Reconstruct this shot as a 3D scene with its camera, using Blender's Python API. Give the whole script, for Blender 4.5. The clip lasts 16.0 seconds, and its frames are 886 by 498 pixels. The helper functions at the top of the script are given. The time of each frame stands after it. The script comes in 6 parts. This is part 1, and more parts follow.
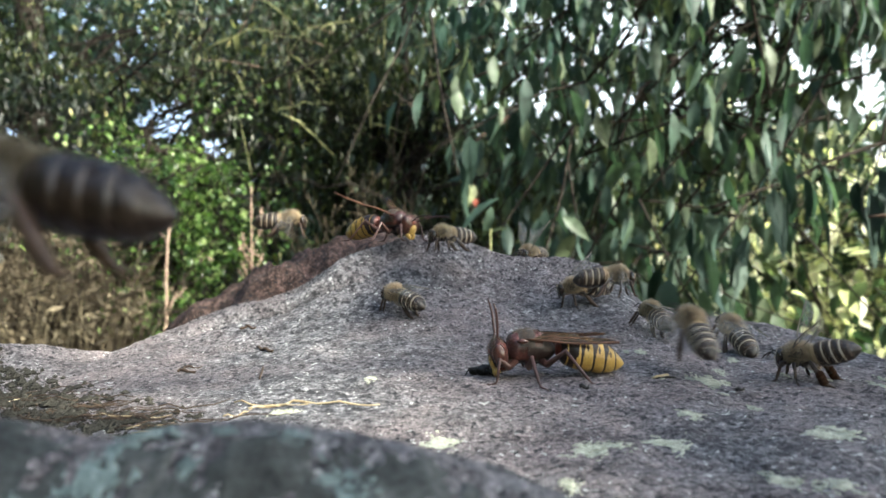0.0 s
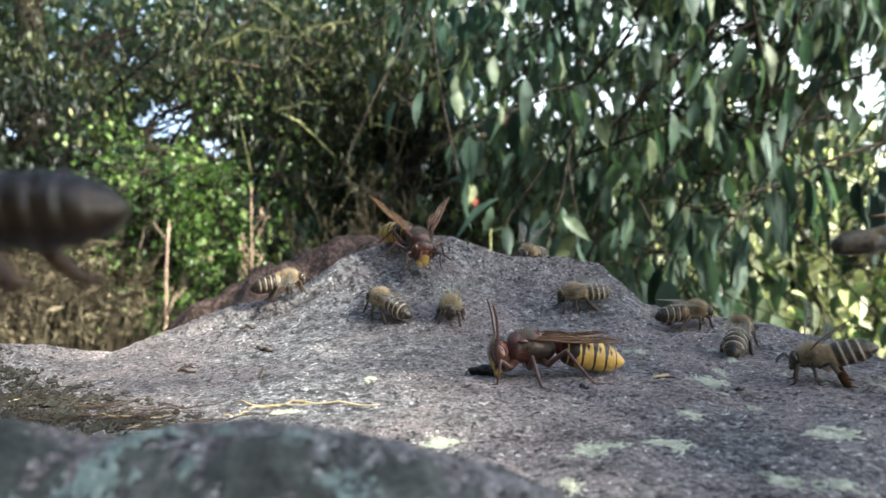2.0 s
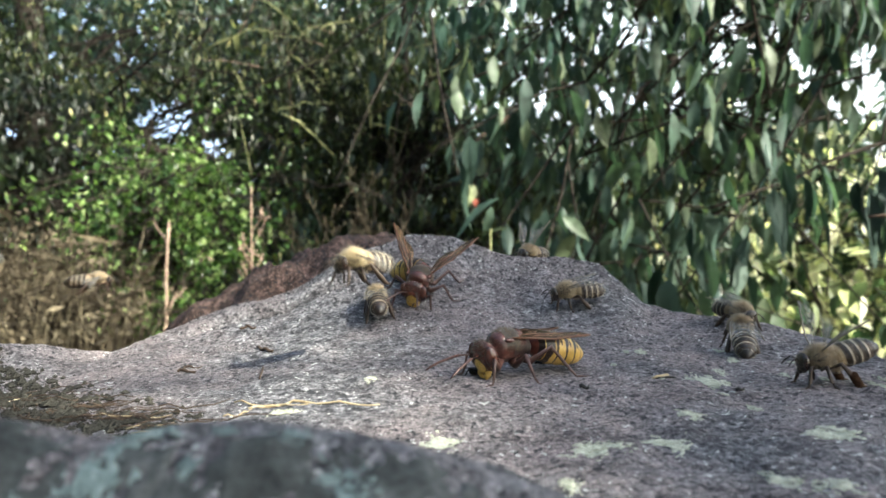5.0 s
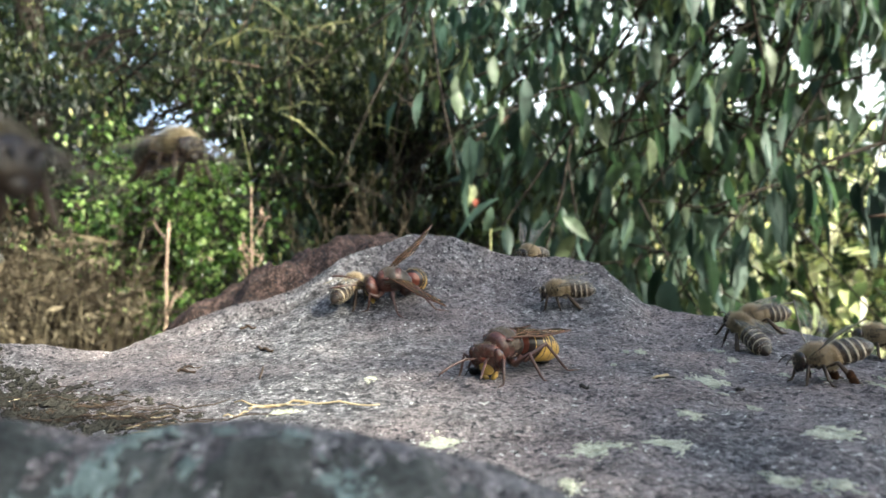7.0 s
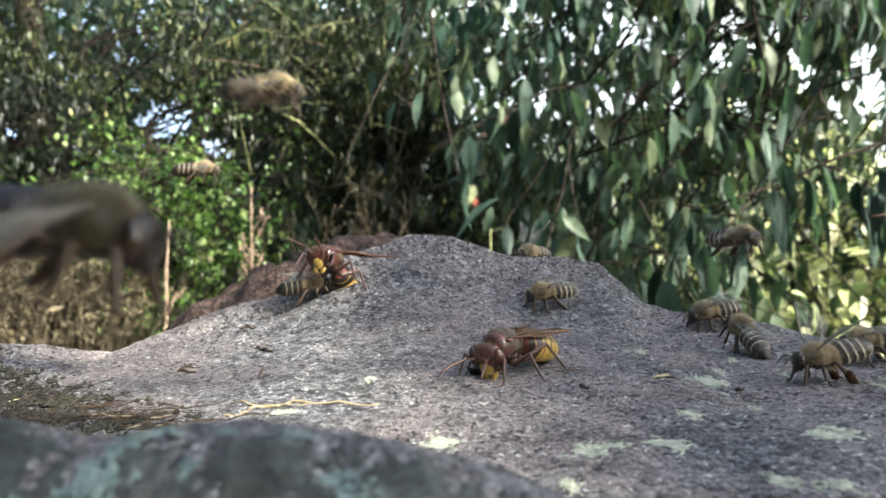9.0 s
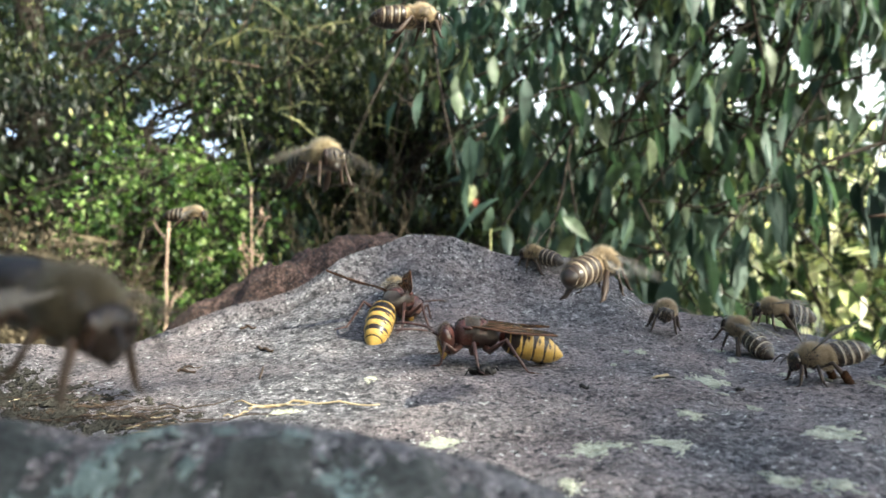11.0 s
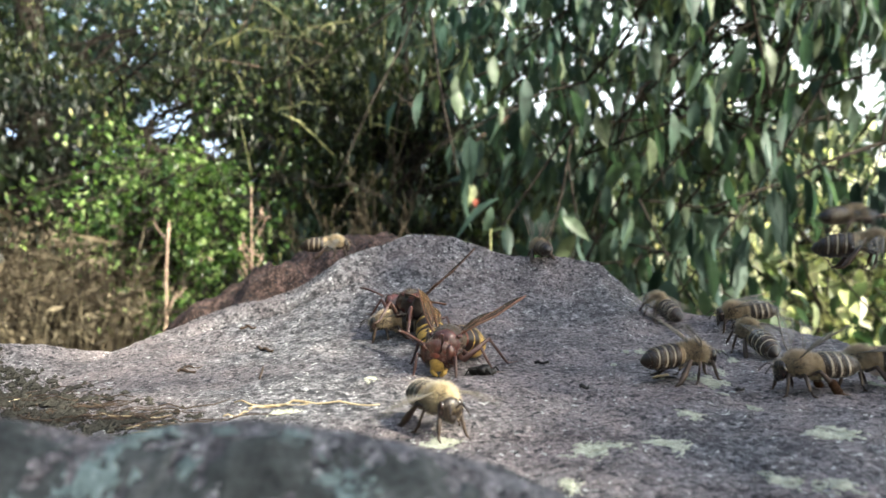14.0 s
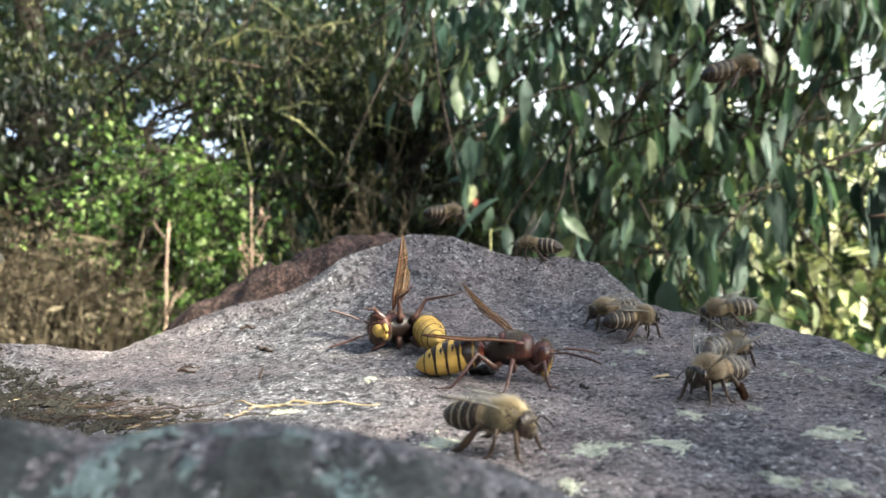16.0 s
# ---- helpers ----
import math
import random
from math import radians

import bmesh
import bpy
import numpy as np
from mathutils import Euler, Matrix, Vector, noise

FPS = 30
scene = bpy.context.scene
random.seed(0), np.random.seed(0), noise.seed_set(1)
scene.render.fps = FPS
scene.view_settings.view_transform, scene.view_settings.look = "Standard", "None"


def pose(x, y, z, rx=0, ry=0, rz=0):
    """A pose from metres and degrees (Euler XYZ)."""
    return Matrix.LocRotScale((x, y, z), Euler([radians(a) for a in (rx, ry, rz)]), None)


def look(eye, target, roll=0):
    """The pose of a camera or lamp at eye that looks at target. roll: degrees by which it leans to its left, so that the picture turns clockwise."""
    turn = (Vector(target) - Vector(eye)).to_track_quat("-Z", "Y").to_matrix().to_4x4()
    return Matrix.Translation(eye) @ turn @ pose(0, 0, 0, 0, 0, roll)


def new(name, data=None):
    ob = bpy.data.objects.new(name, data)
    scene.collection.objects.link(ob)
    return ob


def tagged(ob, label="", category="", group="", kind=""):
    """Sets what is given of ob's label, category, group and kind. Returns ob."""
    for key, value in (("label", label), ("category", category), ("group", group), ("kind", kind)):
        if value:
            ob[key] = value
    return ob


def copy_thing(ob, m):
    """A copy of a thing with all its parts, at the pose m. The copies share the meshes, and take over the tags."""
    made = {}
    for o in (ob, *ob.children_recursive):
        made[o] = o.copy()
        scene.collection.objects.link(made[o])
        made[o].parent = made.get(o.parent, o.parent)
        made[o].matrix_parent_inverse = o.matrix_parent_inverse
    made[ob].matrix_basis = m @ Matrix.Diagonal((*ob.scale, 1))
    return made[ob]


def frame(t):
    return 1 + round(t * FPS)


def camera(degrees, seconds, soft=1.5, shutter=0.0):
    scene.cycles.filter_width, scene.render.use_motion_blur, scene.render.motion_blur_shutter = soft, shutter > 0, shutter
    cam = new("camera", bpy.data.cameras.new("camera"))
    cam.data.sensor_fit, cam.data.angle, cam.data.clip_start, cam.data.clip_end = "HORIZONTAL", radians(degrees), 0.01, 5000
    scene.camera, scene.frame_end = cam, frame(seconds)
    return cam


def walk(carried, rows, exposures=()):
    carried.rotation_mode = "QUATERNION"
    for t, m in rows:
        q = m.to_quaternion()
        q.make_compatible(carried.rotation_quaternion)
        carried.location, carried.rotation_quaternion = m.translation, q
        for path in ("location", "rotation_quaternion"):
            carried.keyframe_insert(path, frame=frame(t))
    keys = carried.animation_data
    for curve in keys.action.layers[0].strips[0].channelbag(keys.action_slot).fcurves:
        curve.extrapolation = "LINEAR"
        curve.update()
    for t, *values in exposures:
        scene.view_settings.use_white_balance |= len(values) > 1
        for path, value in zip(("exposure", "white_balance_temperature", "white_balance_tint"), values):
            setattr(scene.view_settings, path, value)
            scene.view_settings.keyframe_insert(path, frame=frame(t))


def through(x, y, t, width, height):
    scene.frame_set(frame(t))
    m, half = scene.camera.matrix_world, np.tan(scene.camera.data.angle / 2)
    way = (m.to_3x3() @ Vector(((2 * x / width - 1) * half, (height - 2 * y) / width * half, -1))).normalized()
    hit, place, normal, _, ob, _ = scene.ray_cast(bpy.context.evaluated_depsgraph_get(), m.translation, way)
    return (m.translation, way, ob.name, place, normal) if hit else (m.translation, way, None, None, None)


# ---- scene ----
# a phone held still, a hand's width from insects on a boulder; metres, z up, the eye is 0.5 m above the ground
EYE = 0.5
cam = camera(60, 16.0, soft=1.6, shutter=0.5)
cam.data.dof.use_dof = True
cam.data.dof.focus_distance = 0.150
cam.data.dof.aperture_fstop = 40
walk(cam, [(0, pose(0, 0, EYE, 90, 0, 0)), (16, pose(0, 0, EYE, 90, 0, 0))], [(0, 1.81, 6100, 0), (4.2, 1.80, 6100, 0), (6.4, 1.86, 6250, 0), (9.2, 1.86, 6250, 0), (11.4, 1.86, 6300, 0), (13, 1.89, 6350, 1), (16, 1.89, 6350, 2)])

# ---- daylight: sun from the right over the shoulder, through leaves, open sky behind them
SUN = Vector((0.66, -0.42, 0.62)).normalized()
world = bpy.data.worlds.new("sky")
scene.world = world
world.use_nodes = True
wn = world.node_tree
sky = wn.nodes.new("ShaderNodeTexSky")
sky.sky_type, sky.sun_disc = "NISHITA", False
sky.sun_elevation = math.asin(SUN.z)
sky.dust_density, sky.air_density = 4.0, 0.9
sky.sun_rotation = math.atan2(SUN.x, SUN.y)
wn.links.new(sky.outputs[0], wn.nodes["Background"].inputs[0])
wn.nodes["Background"].inputs[1].default_value = 0.15
sun = new("sun", bpy.data.lights.new("sun", "SUN"))
sun.data.energy, sun.data.angle, sun.data.color = 4.8, radians(0.6), (1.0, 0.90, 0.77)
sun.matrix_world = look(SUN * 20, (0, 0, 0))
# ---- materials
def material(name):
    m = bpy.data.materials.new(name)
    m.use_nodes = True
    m.node_tree.nodes.clear()
    return m, m.node_tree.nodes, m.node_tree.links


def ramp(nodes, stops, interpolation="LINEAR"):
    r = nodes.new("ShaderNodeValToRGB")
    e = r.color_ramp.elements
    r.color_ramp.interpolation = interpolation
    while len(e) < len(stops):
        e.new(0.5)
    for el, (p, c) in zip(e, stops):
        el.position, el.color = p, (*c, 1)
    return r


def noise_tex(nodes, links, coord, scale, detail=4, rough=0.55):
    n = nodes.new("ShaderNodeTexNoise")
    n.inputs["Scale"].default_value, n.inputs["Detail"].default_value, n.inputs["Roughness"].default_value = scale, detail, rough
    links.new(coord, n.inputs["Vector"])
    return n


def mix(nodes, links, fac, a, b, blend="MIX"):
    m = nodes.new("ShaderNodeMix")
    m.data_type, m.blend_type = "RGBA", blend
    for sock, v in ((m.inputs[0], fac), (m.inputs[6], a), (m.inputs[7], b)):
        if isinstance(v, (int, float)):
            sock.default_value = v
        elif isinstance(v, tuple):
            sock.default_value = (*v, 1)
        else:
            links.new(v, sock)
    return m.outputs[2]


def bumped(nodes, links, height, shader, strength, distance):
    b = nodes.new("ShaderNodeBump")
    b.inputs["Strength"].default_value, b.inputs["Distance"].default_value = strength, distance
    links.new(height, b.inputs["Height"])
    links.new(b.outputs[0], shader.inputs["Normal"])


def principled(nodes, links, rough, spec=0.5):
    p = nodes.new("ShaderNodeBsdfPrincipled")
    o = nodes.new("ShaderNodeOutputMaterial")
    p.inputs["Roughness"].default_value = rough
    p.inputs["Specular IOR Level"].default_value = spec
    links.new(p.outputs[0], o.inputs[0])
    return p


def rock_material(name, a, b, c, warm, fleck):
    """Weathered stone: mineral grains, broad stains, a reddish cast in places, pale flecks and dark pits."""
    m, n, l = material(name)
    p = principled(n, l, 0.85, 0.3)
    co = n.new("ShaderNodeTexCoord").outputs["Object"]
    broad = noise_tex(n, l, co, 28, 5, 0.6)
    mid = noise_tex(n, l, co, 400, 6, 0.75)
    grain = noise_tex(n, l, co, 1500, 3, 0.75)
    base = ramp(n, [(0.37, a), (0.50, b), (0.63, c)])
    l.new(mid.outputs[0], base.inputs[0])
    tint = ramp(n, [(0.42, (0, 0, 0)), (0.66, (1, 1, 1))])
    l.new(broad.outputs[0], tint.inputs[0])
    col = mix(n, l, tint.outputs[0], base.outputs[0], warm, "MIX")
    gr = ramp(n, [(0.36, (0.24, 0.24, 0.25)), (0.5, (1, 1, 1)), (0.64, (2.0, 1.97, 1.93))])
    l.new(grain.outputs[0], gr.inputs[0])
    col = mix(n, l, 0.85, col, gr.outputs[0], "MULTIPLY")
    spots = ramp(n, [(0.63, (0, 0, 0)), (0.67, (1, 1, 1))])
    l.new(noise_tex(n, l, co, 950, 3, 0.6).outputs[0], spots.inputs[0])
    gate = ramp(n, [(0.36, (0, 0, 0)), (0.52, (1, 1, 1))])
    l.new(noise_tex(n, l, co, 95, 3).outputs[0], gate.inputs[0])
    f = mix(n, l, 1.0, spots.outputs[0], gate.outputs[0], "MULTIPLY")
    col = mix(n, l, f, col, fleck)
    pits = ramp(n, [(0.34, (1, 1, 1)), (0.42, (0, 0, 0))])
    l.new(noise_tex(n, l, co, 800, 2).outputs[0], pits.inputs[0])
    col = mix(n, l, pits.outputs[0], col, (0.03, 0.03, 0.033))
    # dark blotches of weathering, a finger's breadth and less
    blotch = ramp(n, [(0.34, (0.52, 0.51, 0.52)), (0.50, (1, 1, 1)), (0.70, (1.16, 1.14, 1.12))])
    l.new(noise_tex(n, l, co, 150, 4, 0.65).outputs[0], blotch.inputs[0])
    col = mix(n, l, 0.8, col, blotch.outputs[0], "MULTIPLY")
    l.new(col, p.inputs["Base Color"])
    h = n.new("ShaderNodeMath")
    h.operation = "ADD"
    l.new(mid.outputs[0], h.inputs[0])
    l.new(grain.outputs[0], h.inputs[1])
    bumped(n, l, h.outputs[0], p, 1.0, 0.0009)
    return m


ROCK = rock_material("grey_stone", (0.040, 0.039, 0.044), (0.120, 0.116, 0.126), (0.27, 0.263, 0.275), (0.222, 0.187, 0.187), (0.72, 0.73, 0.70))
RED_ROCK = rock_material("red_brown_stone", (0.018, 0.011, 0.009), (0.078, 0.049, 0.040), (0.19, 0.125, 0.105), (0.11, 0.068, 0.056), (0.28, 0.21, 0.18))


def mottled(name, stops, scale, rough=0.7, spec=0.4, bump=0.3, distance=0.0003, island=0.0, sheen=0.0):
    """A plain natural surface: two scales of noise through a ramp of its colours."""
    m, n, l = material(name)
    p = principled(n, l, rough, spec)
    co = n.new("ShaderNodeTexCoord").outputs["Object"]
    a, b = noise_tex(n, l, co, scale, 4, 0.6), noise_tex(n, l, co, scale * 6, 2, 0.6)
    f = mix(n, l, 0.35, a.outputs[0], b.outputs[0])
    r = ramp(n, stops)
    l.new(f, r.inputs[0])
    col = r.outputs[0]
    if island:
        g = n.new("ShaderNodeNewGeometry")
        v = ramp(n, [(0, (1 - island,) * 3), (1, (1 + island * 0.6,) * 3)])
        l.new(g.outputs["Random Per Island"], v.inputs[0])
        col = mix(n, l, 1.0, col, v.outputs[0], "MULTIPLY")
    l.new(col, p.inputs["Base Color"])
    if sheen:
        p.inputs["Sheen Weight"].default_value = sheen
    bumped(n, l, b.outputs[0], p, bump, distance)
    return m


def leaf_material(name, colours, through=0.45, gloss=0.45, instance=False, clump_dapple=0.0):
    """Leaf skin: its hue varies leaf by leaf, light passes through, the face has a waxy gloss."""
    m, n, l = material(name)
    if instance:
        rnd = n.new("ShaderNodeObjectInfo").outputs["Random"]
    else:
        rnd = n.new("ShaderNodeNewGeometry").outputs["Random Per Island"]
    r = ramp(n, [(i / (len(colours) - 1), c) for i, c in enumerate(colours)])
    l.new(rnd, r.inputs[0])
    co = n.new("ShaderNodeTexCoord").outputs["Object"]
    sp = ramp(n, [(0.3, (0.65, 0.65, 0.6)), (0.65, (1.15, 1.15, 1.1))])
    l.new(noise_tex(n, l, co, 60, 3).outputs[0], sp.inputs[0])
    col = mix(n, l, 1.0, r.outputs[0], sp.outputs[0], "MULTIPLY")
    # dapples put into the colour: clumps of leaves shaded cool and sunlit warm
    dap = ramp(n, [(0.38, (0.36, 0.42, 0.42)), (0.51, (0.95, 0.95, 0.95)), (0.64, (1.8, 1.65, 1.3))])
    l.new(noise_tex(n, l, co, 5, 3).outputs[0], dap.inputs[0])
    col = mix(n, l, clump_dapple, col, dap.outputs[0], "MULTIPLY")
    p = n.new("ShaderNodeBsdfPrincipled")
    p.inputs["Roughness"].default_value = gloss
    l.new(col, p.inputs["Base Color"])
    t = n.new("ShaderNodeBsdfTranslucent")
    l.new(mix(n, l, 1.0, col, (1.3, 1.45, 0.9), "MULTIPLY"), t.inputs[0])
    s, o = n.new("ShaderNodeMixShader"), n.new("ShaderNodeOutputMaterial")
    s.inputs[0].default_value = through
    l.new(p.outputs[0], s.inputs[1])
    l.new(t.outputs[0], s.inputs[2])
    l.new(s.outputs[0], o.inputs[0])
    return m


def wing_material(name, colour, clear, rough=0.25):
    """Thin membrane: mostly clear, tinted, with a gloss."""
    m, n, l = material(name)
    p = n.new("ShaderNodeBsdfPrincipled")
    p.inputs["Base Color"].default_value, p.inputs["Roughness"].default_value = (*colour, 1), rough
    t = n.new("ShaderNodeBsdfTransparent")
    t.inputs[0].default_value = (*[min(1, 0.55 + c) for c in colour], 1)
    co = n.new("ShaderNodeTexCoord").outputs["Object"]
    r = ramp(n, [(0.3, (clear - 0.1,) * 3), (0.7, (clear + 0.1,) * 3)])
    l.new(noise_tex(n, l, co, 900, 3).outputs[0], r.inputs[0])
    s, o = n.new("ShaderNodeMixShader"), n.new("ShaderNodeOutputMaterial")
    l.new(r.outputs[0], s.inputs[0])
    l.new(p.outputs[0], s.inputs[1])
    l.new(t.outputs[0], s.inputs[2])
    l.new(s.outputs[0], o.inputs[0])
    return m


LICHEN = mottled("pale_green_lichen", [(0.3, (0.24, 0.25, 0.18)), (0.5, (0.52, 0.53, 0.41)), (0.68, (0.82, 0.82, 0.70))], 1100, 0.95, 0.1, 0.9, 0.0004)
# dark grey-green that stands in for shade on the near lip
LIP_SHADE = mottled("dark_grey_green_lip_shade", [(0.32, (0.026, 0.027, 0.027)), (0.5, (0.062, 0.067, 0.065)), (0.68, (0.13, 0.132, 0.13))], 230, 0.95, 0.1, 0.5, 0.0003)
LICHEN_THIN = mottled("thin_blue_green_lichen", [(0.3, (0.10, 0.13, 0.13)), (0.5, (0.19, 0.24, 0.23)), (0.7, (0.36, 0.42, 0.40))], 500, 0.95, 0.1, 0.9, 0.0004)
SOIL = mottled("dark_crumbly_soil", [(0.3, (0.018, 0.017, 0.014)), (0.55, (0.048, 0.045, 0.037)), (0.75, (0.13, 0.12, 0.098))], 420, 0.95, 0.1, 0.9, 0.0006)
STRAW = mottled("dry_yellow_straw", [(0.3, (0.20, 0.13, 0.065)), (0.5, (0.42, 0.33, 0.19)), (0.75, (0.66, 0.58, 0.42))], 350, 0.6, 0.4, 0.5, 0.0001)
TWIG = mottled("dark_dead_twig", [(0.3, (0.03, 0.02, 0.014)), (0.6, (0.09, 0.06, 0.04)), (0.8, (0.2, 0.14, 0.1))], 420, 0.8, 0.3, 0.6, 0.0002)
SCRAP = mottled("black_chitin_scrap", [(0.3, (0.008, 0.007, 0.006)), (0.6, (0.018, 0.015, 0.013)), (0.8, (0.04, 0.033, 0.026))], 800, 0.5, 0.3, 0.4, 0.0001)
BARK = mottled("dark_brown_bark", [(0.3, (0.012, 0.010, 0.008)), (0.55, (0.035, 0.028, 0.022)), (0.75, (0.085, 0.07, 0.055))], 30, 0.9, 0.2, 0.8, 0.004)
PALE_BARK = mottled("grey_brown_stem", [(0.3, (0.06, 0.045, 0.03)), (0.55, (0.15, 0.115, 0.08)), (0.75, (0.28, 0.225, 0.16))], 40, 0.8, 0.2, 0.5, 0.001)
PALE_STALK = mottled("pale_dry_stalk", [(0.3, (0.16, 0.11, 0.08)), (0.55, (0.32, 0.23, 0.175)), (0.75, (0.5, 0.39, 0.31))], 60, 0.8, 0.2, 0.4, 0.001)
GREEN_STALK = mottled("green_stalk", [(0.3, (0.12, 0.13, 0.05)), (0.7, (0.36, 0.36, 0.17))], 60, 0.7, 0.3, 0.3, 0.001)
DRY_GRASS = mottled("dry_brown_grass", [(0.3, (0.026, 0.019, 0.012)), (0.5, (0.058, 0.046, 0.030)), (0.66, (0.17, 0.145, 0.095))], 12, 0.85, 0.2, 0.2, 0.001, island=0.7)
EARTH = mottled("leaf_litter_earth", [(0.3, (0.03, 0.025, 0.016)), (0.55, (0.075, 0.06, 0.038)), (0.75, (0.11, 0.11, 0.05))], 4, 0.95, 0.1, 0.8, 0.02)

LEAF_DARK = leaf_material("dark_blue_green_leaf", [(0.034, 0.062, 0.052), (0.055, 0.096, 0.078), (0.075, 0.12, 0.086), (0.125, 0.155, 0.085)], 0.35, 0.52)
LEAF_DARK_ONE = leaf_material("dark_blue_green_single_leaf", [(0.040, 0.076, 0.070), (0.052, 0.096, 0.086), (0.062, 0.108, 0.092), (0.088, 0.138, 0.11)], 0.35, 0.62, True)
LEAF_TEAL = leaf_material("blue_green_single_leaf", [(0.05, 0.10, 0.09), (0.08, 0.15, 0.13), (0.12, 0.20, 0.17)], 0.4, 0.5, True)
# the pale last colour stands in for single leaves in the sun
LEAF_OLIVE = leaf_material("olive_dappled_leaf", [(0.012, 0.020, 0.010), (0.015, 0.025, 0.012), (0.018, 0.030, 0.014), (0.022, 0.035, 0.016), (0.026, 0.040, 0.018), (0.030, 0.045, 0.020), (0.034, 0.050, 0.022), (0.038, 0.054, 0.023), (0.042, 0.058, 0.025), (0.048, 0.064, 0.027), (0.056, 0.072, 0.030), (0.07, 0.086, 0.035), (0.10, 0.115, 0.048), (0.62, 0.61, 0.36)], 0.35, 0.38, False, 1.0)
# deep shade is put into these near-black leaf colours
LEAF_SHADE = leaf_material("deep_shade_leaf", [(0.006, 0.010, 0.006), (0.012, 0.019, 0.010), (0.020, 0.030, 0.015), (0.035, 0.05, 0.024)], 0.2, 0.4)
LEAF_BRIGHT = leaf_material("fresh_green_leaf", [(0.025, 0.052, 0.018), (0.045, 0.09, 0.028), (0.075, 0.14, 0.04), (0.12, 0.21, 0.06), (0.22, 0.34, 0.11), (0.50, 0.60, 0.28)], 0.45, 0.3)
# shade is put into the first colours, full sun into the cream ones
LEAF_YELLOW = leaf_material("yellow_green_dappled_leaf", [(0.018, 0.036, 0.022), (0.03, 0.056, 0.036), (0.05, 0.085, 0.05), (0.10, 0.14, 0.08), (0.26, 0.29, 0.17), (0.72, 0.70, 0.50), (0.92, 0.90, 0.74), (0.92, 0.91, 0.80)], 0.42, 0.36)
LEAF_RED = leaf_material("withered_red_leaf", [(0.28, 0.07, 0.045), (0.34, 0.10, 0.07)], 0.25, 0.5)

# insects
H_DUSK = mottled("grey_brown_felted_chitin", [(0.3, (0.018, 0.013, 0.010)), (0.55, (0.045, 0.034, 0.027)), (0.8, (0.10, 0.078, 0.062))], 500, 0.55, 0.3, 0.4, 0.0001, sheen=0.2)
H_RED = mottled("red_brown_chitin", [(0.3, (0.015, 0.006, 0.005)), (0.5, (0.056, 0.0165, 0.0118)), (0.72, (0.185, 0.060, 0.044))], 420, 0.27, 0.5, 0.45, 0.0002, sheen=0.08)
H_ORANGE = mottled("orange_red_chitin", [(0.3, (0.07, 0.016, 0.010)), (0.5, (0.17, 0.042, 0.025)), (0.75, (0.33, 0.11, 0.065))], 420, 0.32, 0.5, 0.3, 0.0002)
H_DARK = mottled("dark_brown_chitin", [(0.3, (0.008, 0.005, 0.004)), (0.6, (0.022, 0.011, 0.008)), (0.8, (0.05, 0.022, 0.014))], 300, 0.35, 0.5, 0.25, 0.0001)
H_YELLOW = mottled("yellow_chitin", [(0.3, (0.36, 0.21, 0.045)), (0.55, (0.56, 0.36, 0.09)), (0.8, (0.72, 0.53, 0.20))], 260, 0.36, 0.5, 0.2, 0.0001)
H_LEG = mottled("russet_leg_chitin", [(0.3, (0.03, 0.013, 0.010)), (0.55, (0.075, 0.034, 0.026)), (0.8, (0.22, 0.125, 0.095))], 400, 0.4, 0.5, 0.25, 0.0001)
H_HAIR = mottled("golden_brown_hair", [(0.3, (0.06, 0.045, 0.03)), (0.7, (0.17, 0.125, 0.085))], 500, 0.6, 0.3, 0.0, 0.0001, island=0.3)
EYE_DARK = mottled("dark_compound_eye", [(0.3, (0.012, 0.008, 0.007)), (0.7, (0.04, 0.02, 0.014))], 900, 0.2, 0.6, 0.3, 0.00005)
H_EYE = mottled("mahogany_compound_eye", [(0.3, (0.03, 0.010, 0.007)), (0.7, (0.085, 0.030, 0.020))], 700, 0.2, 0.6, 0.3, 0.00005)
B_DARK = mottled("brown_black_bee_chitin", [(0.3, (0.009, 0.006, 0.0045)), (0.6, (0.024, 0.015, 0.010)), (0.8, (0.065, 0.042, 0.026))], 700, 0.36, 0.5, 0.25, 0.00005)
B_BAND = mottled("tan_felt_band", [(0.3, (0.26, 0.185, 0.10)), (0.6, (0.48, 0.36, 0.22)), (0.8, (0.72, 0.60, 0.42))], 1100, 0.7, 0.3, 0.5, 0.00005)
B_GREY = mottled("pale_grey_felt_band", [(0.3, (0.28, 0.235, 0.165)), (0.6, (0.50, 0.44, 0.335)), (0.8, (0.74, 0.68, 0.56))], 1100, 0.7, 0.3, 0.5, 0.00005)
B_FUR = mottled("yellow_brown_fur", [(0.3, (0.22, 0.155, 0.088)), (0.55, (0.50, 0.385, 0.24)), (0.8, (0.86, 0.76, 0.58))], 600, 0.7, 0.2, 0.0, 0.0001, island=0.35, sheen=0.3)
# darker copy of the bee fur, for the near bee's shaded side
B_FUR_SHADED = mottled("shaded_olive_fur", [(0.3, (0.045, 0.036, 0.022)), (0.55, (0.13, 0.108, 0.066)), (0.8, (0.36, 0.315, 0.21))], 600, 0.7, 0.2, 0.0, 0.0001, island=0.3, sheen=0.15)
B_GOLD = mottled("golden_yellow_fur", [(0.3, (0.26, 0.19, 0.095)), (0.55, (0.50, 0.40, 0.235)), (0.8, (0.80, 0.71, 0.53))], 600, 0.7, 0.2, 0.0, 0.0001, island=0.35, sheen=0.3)
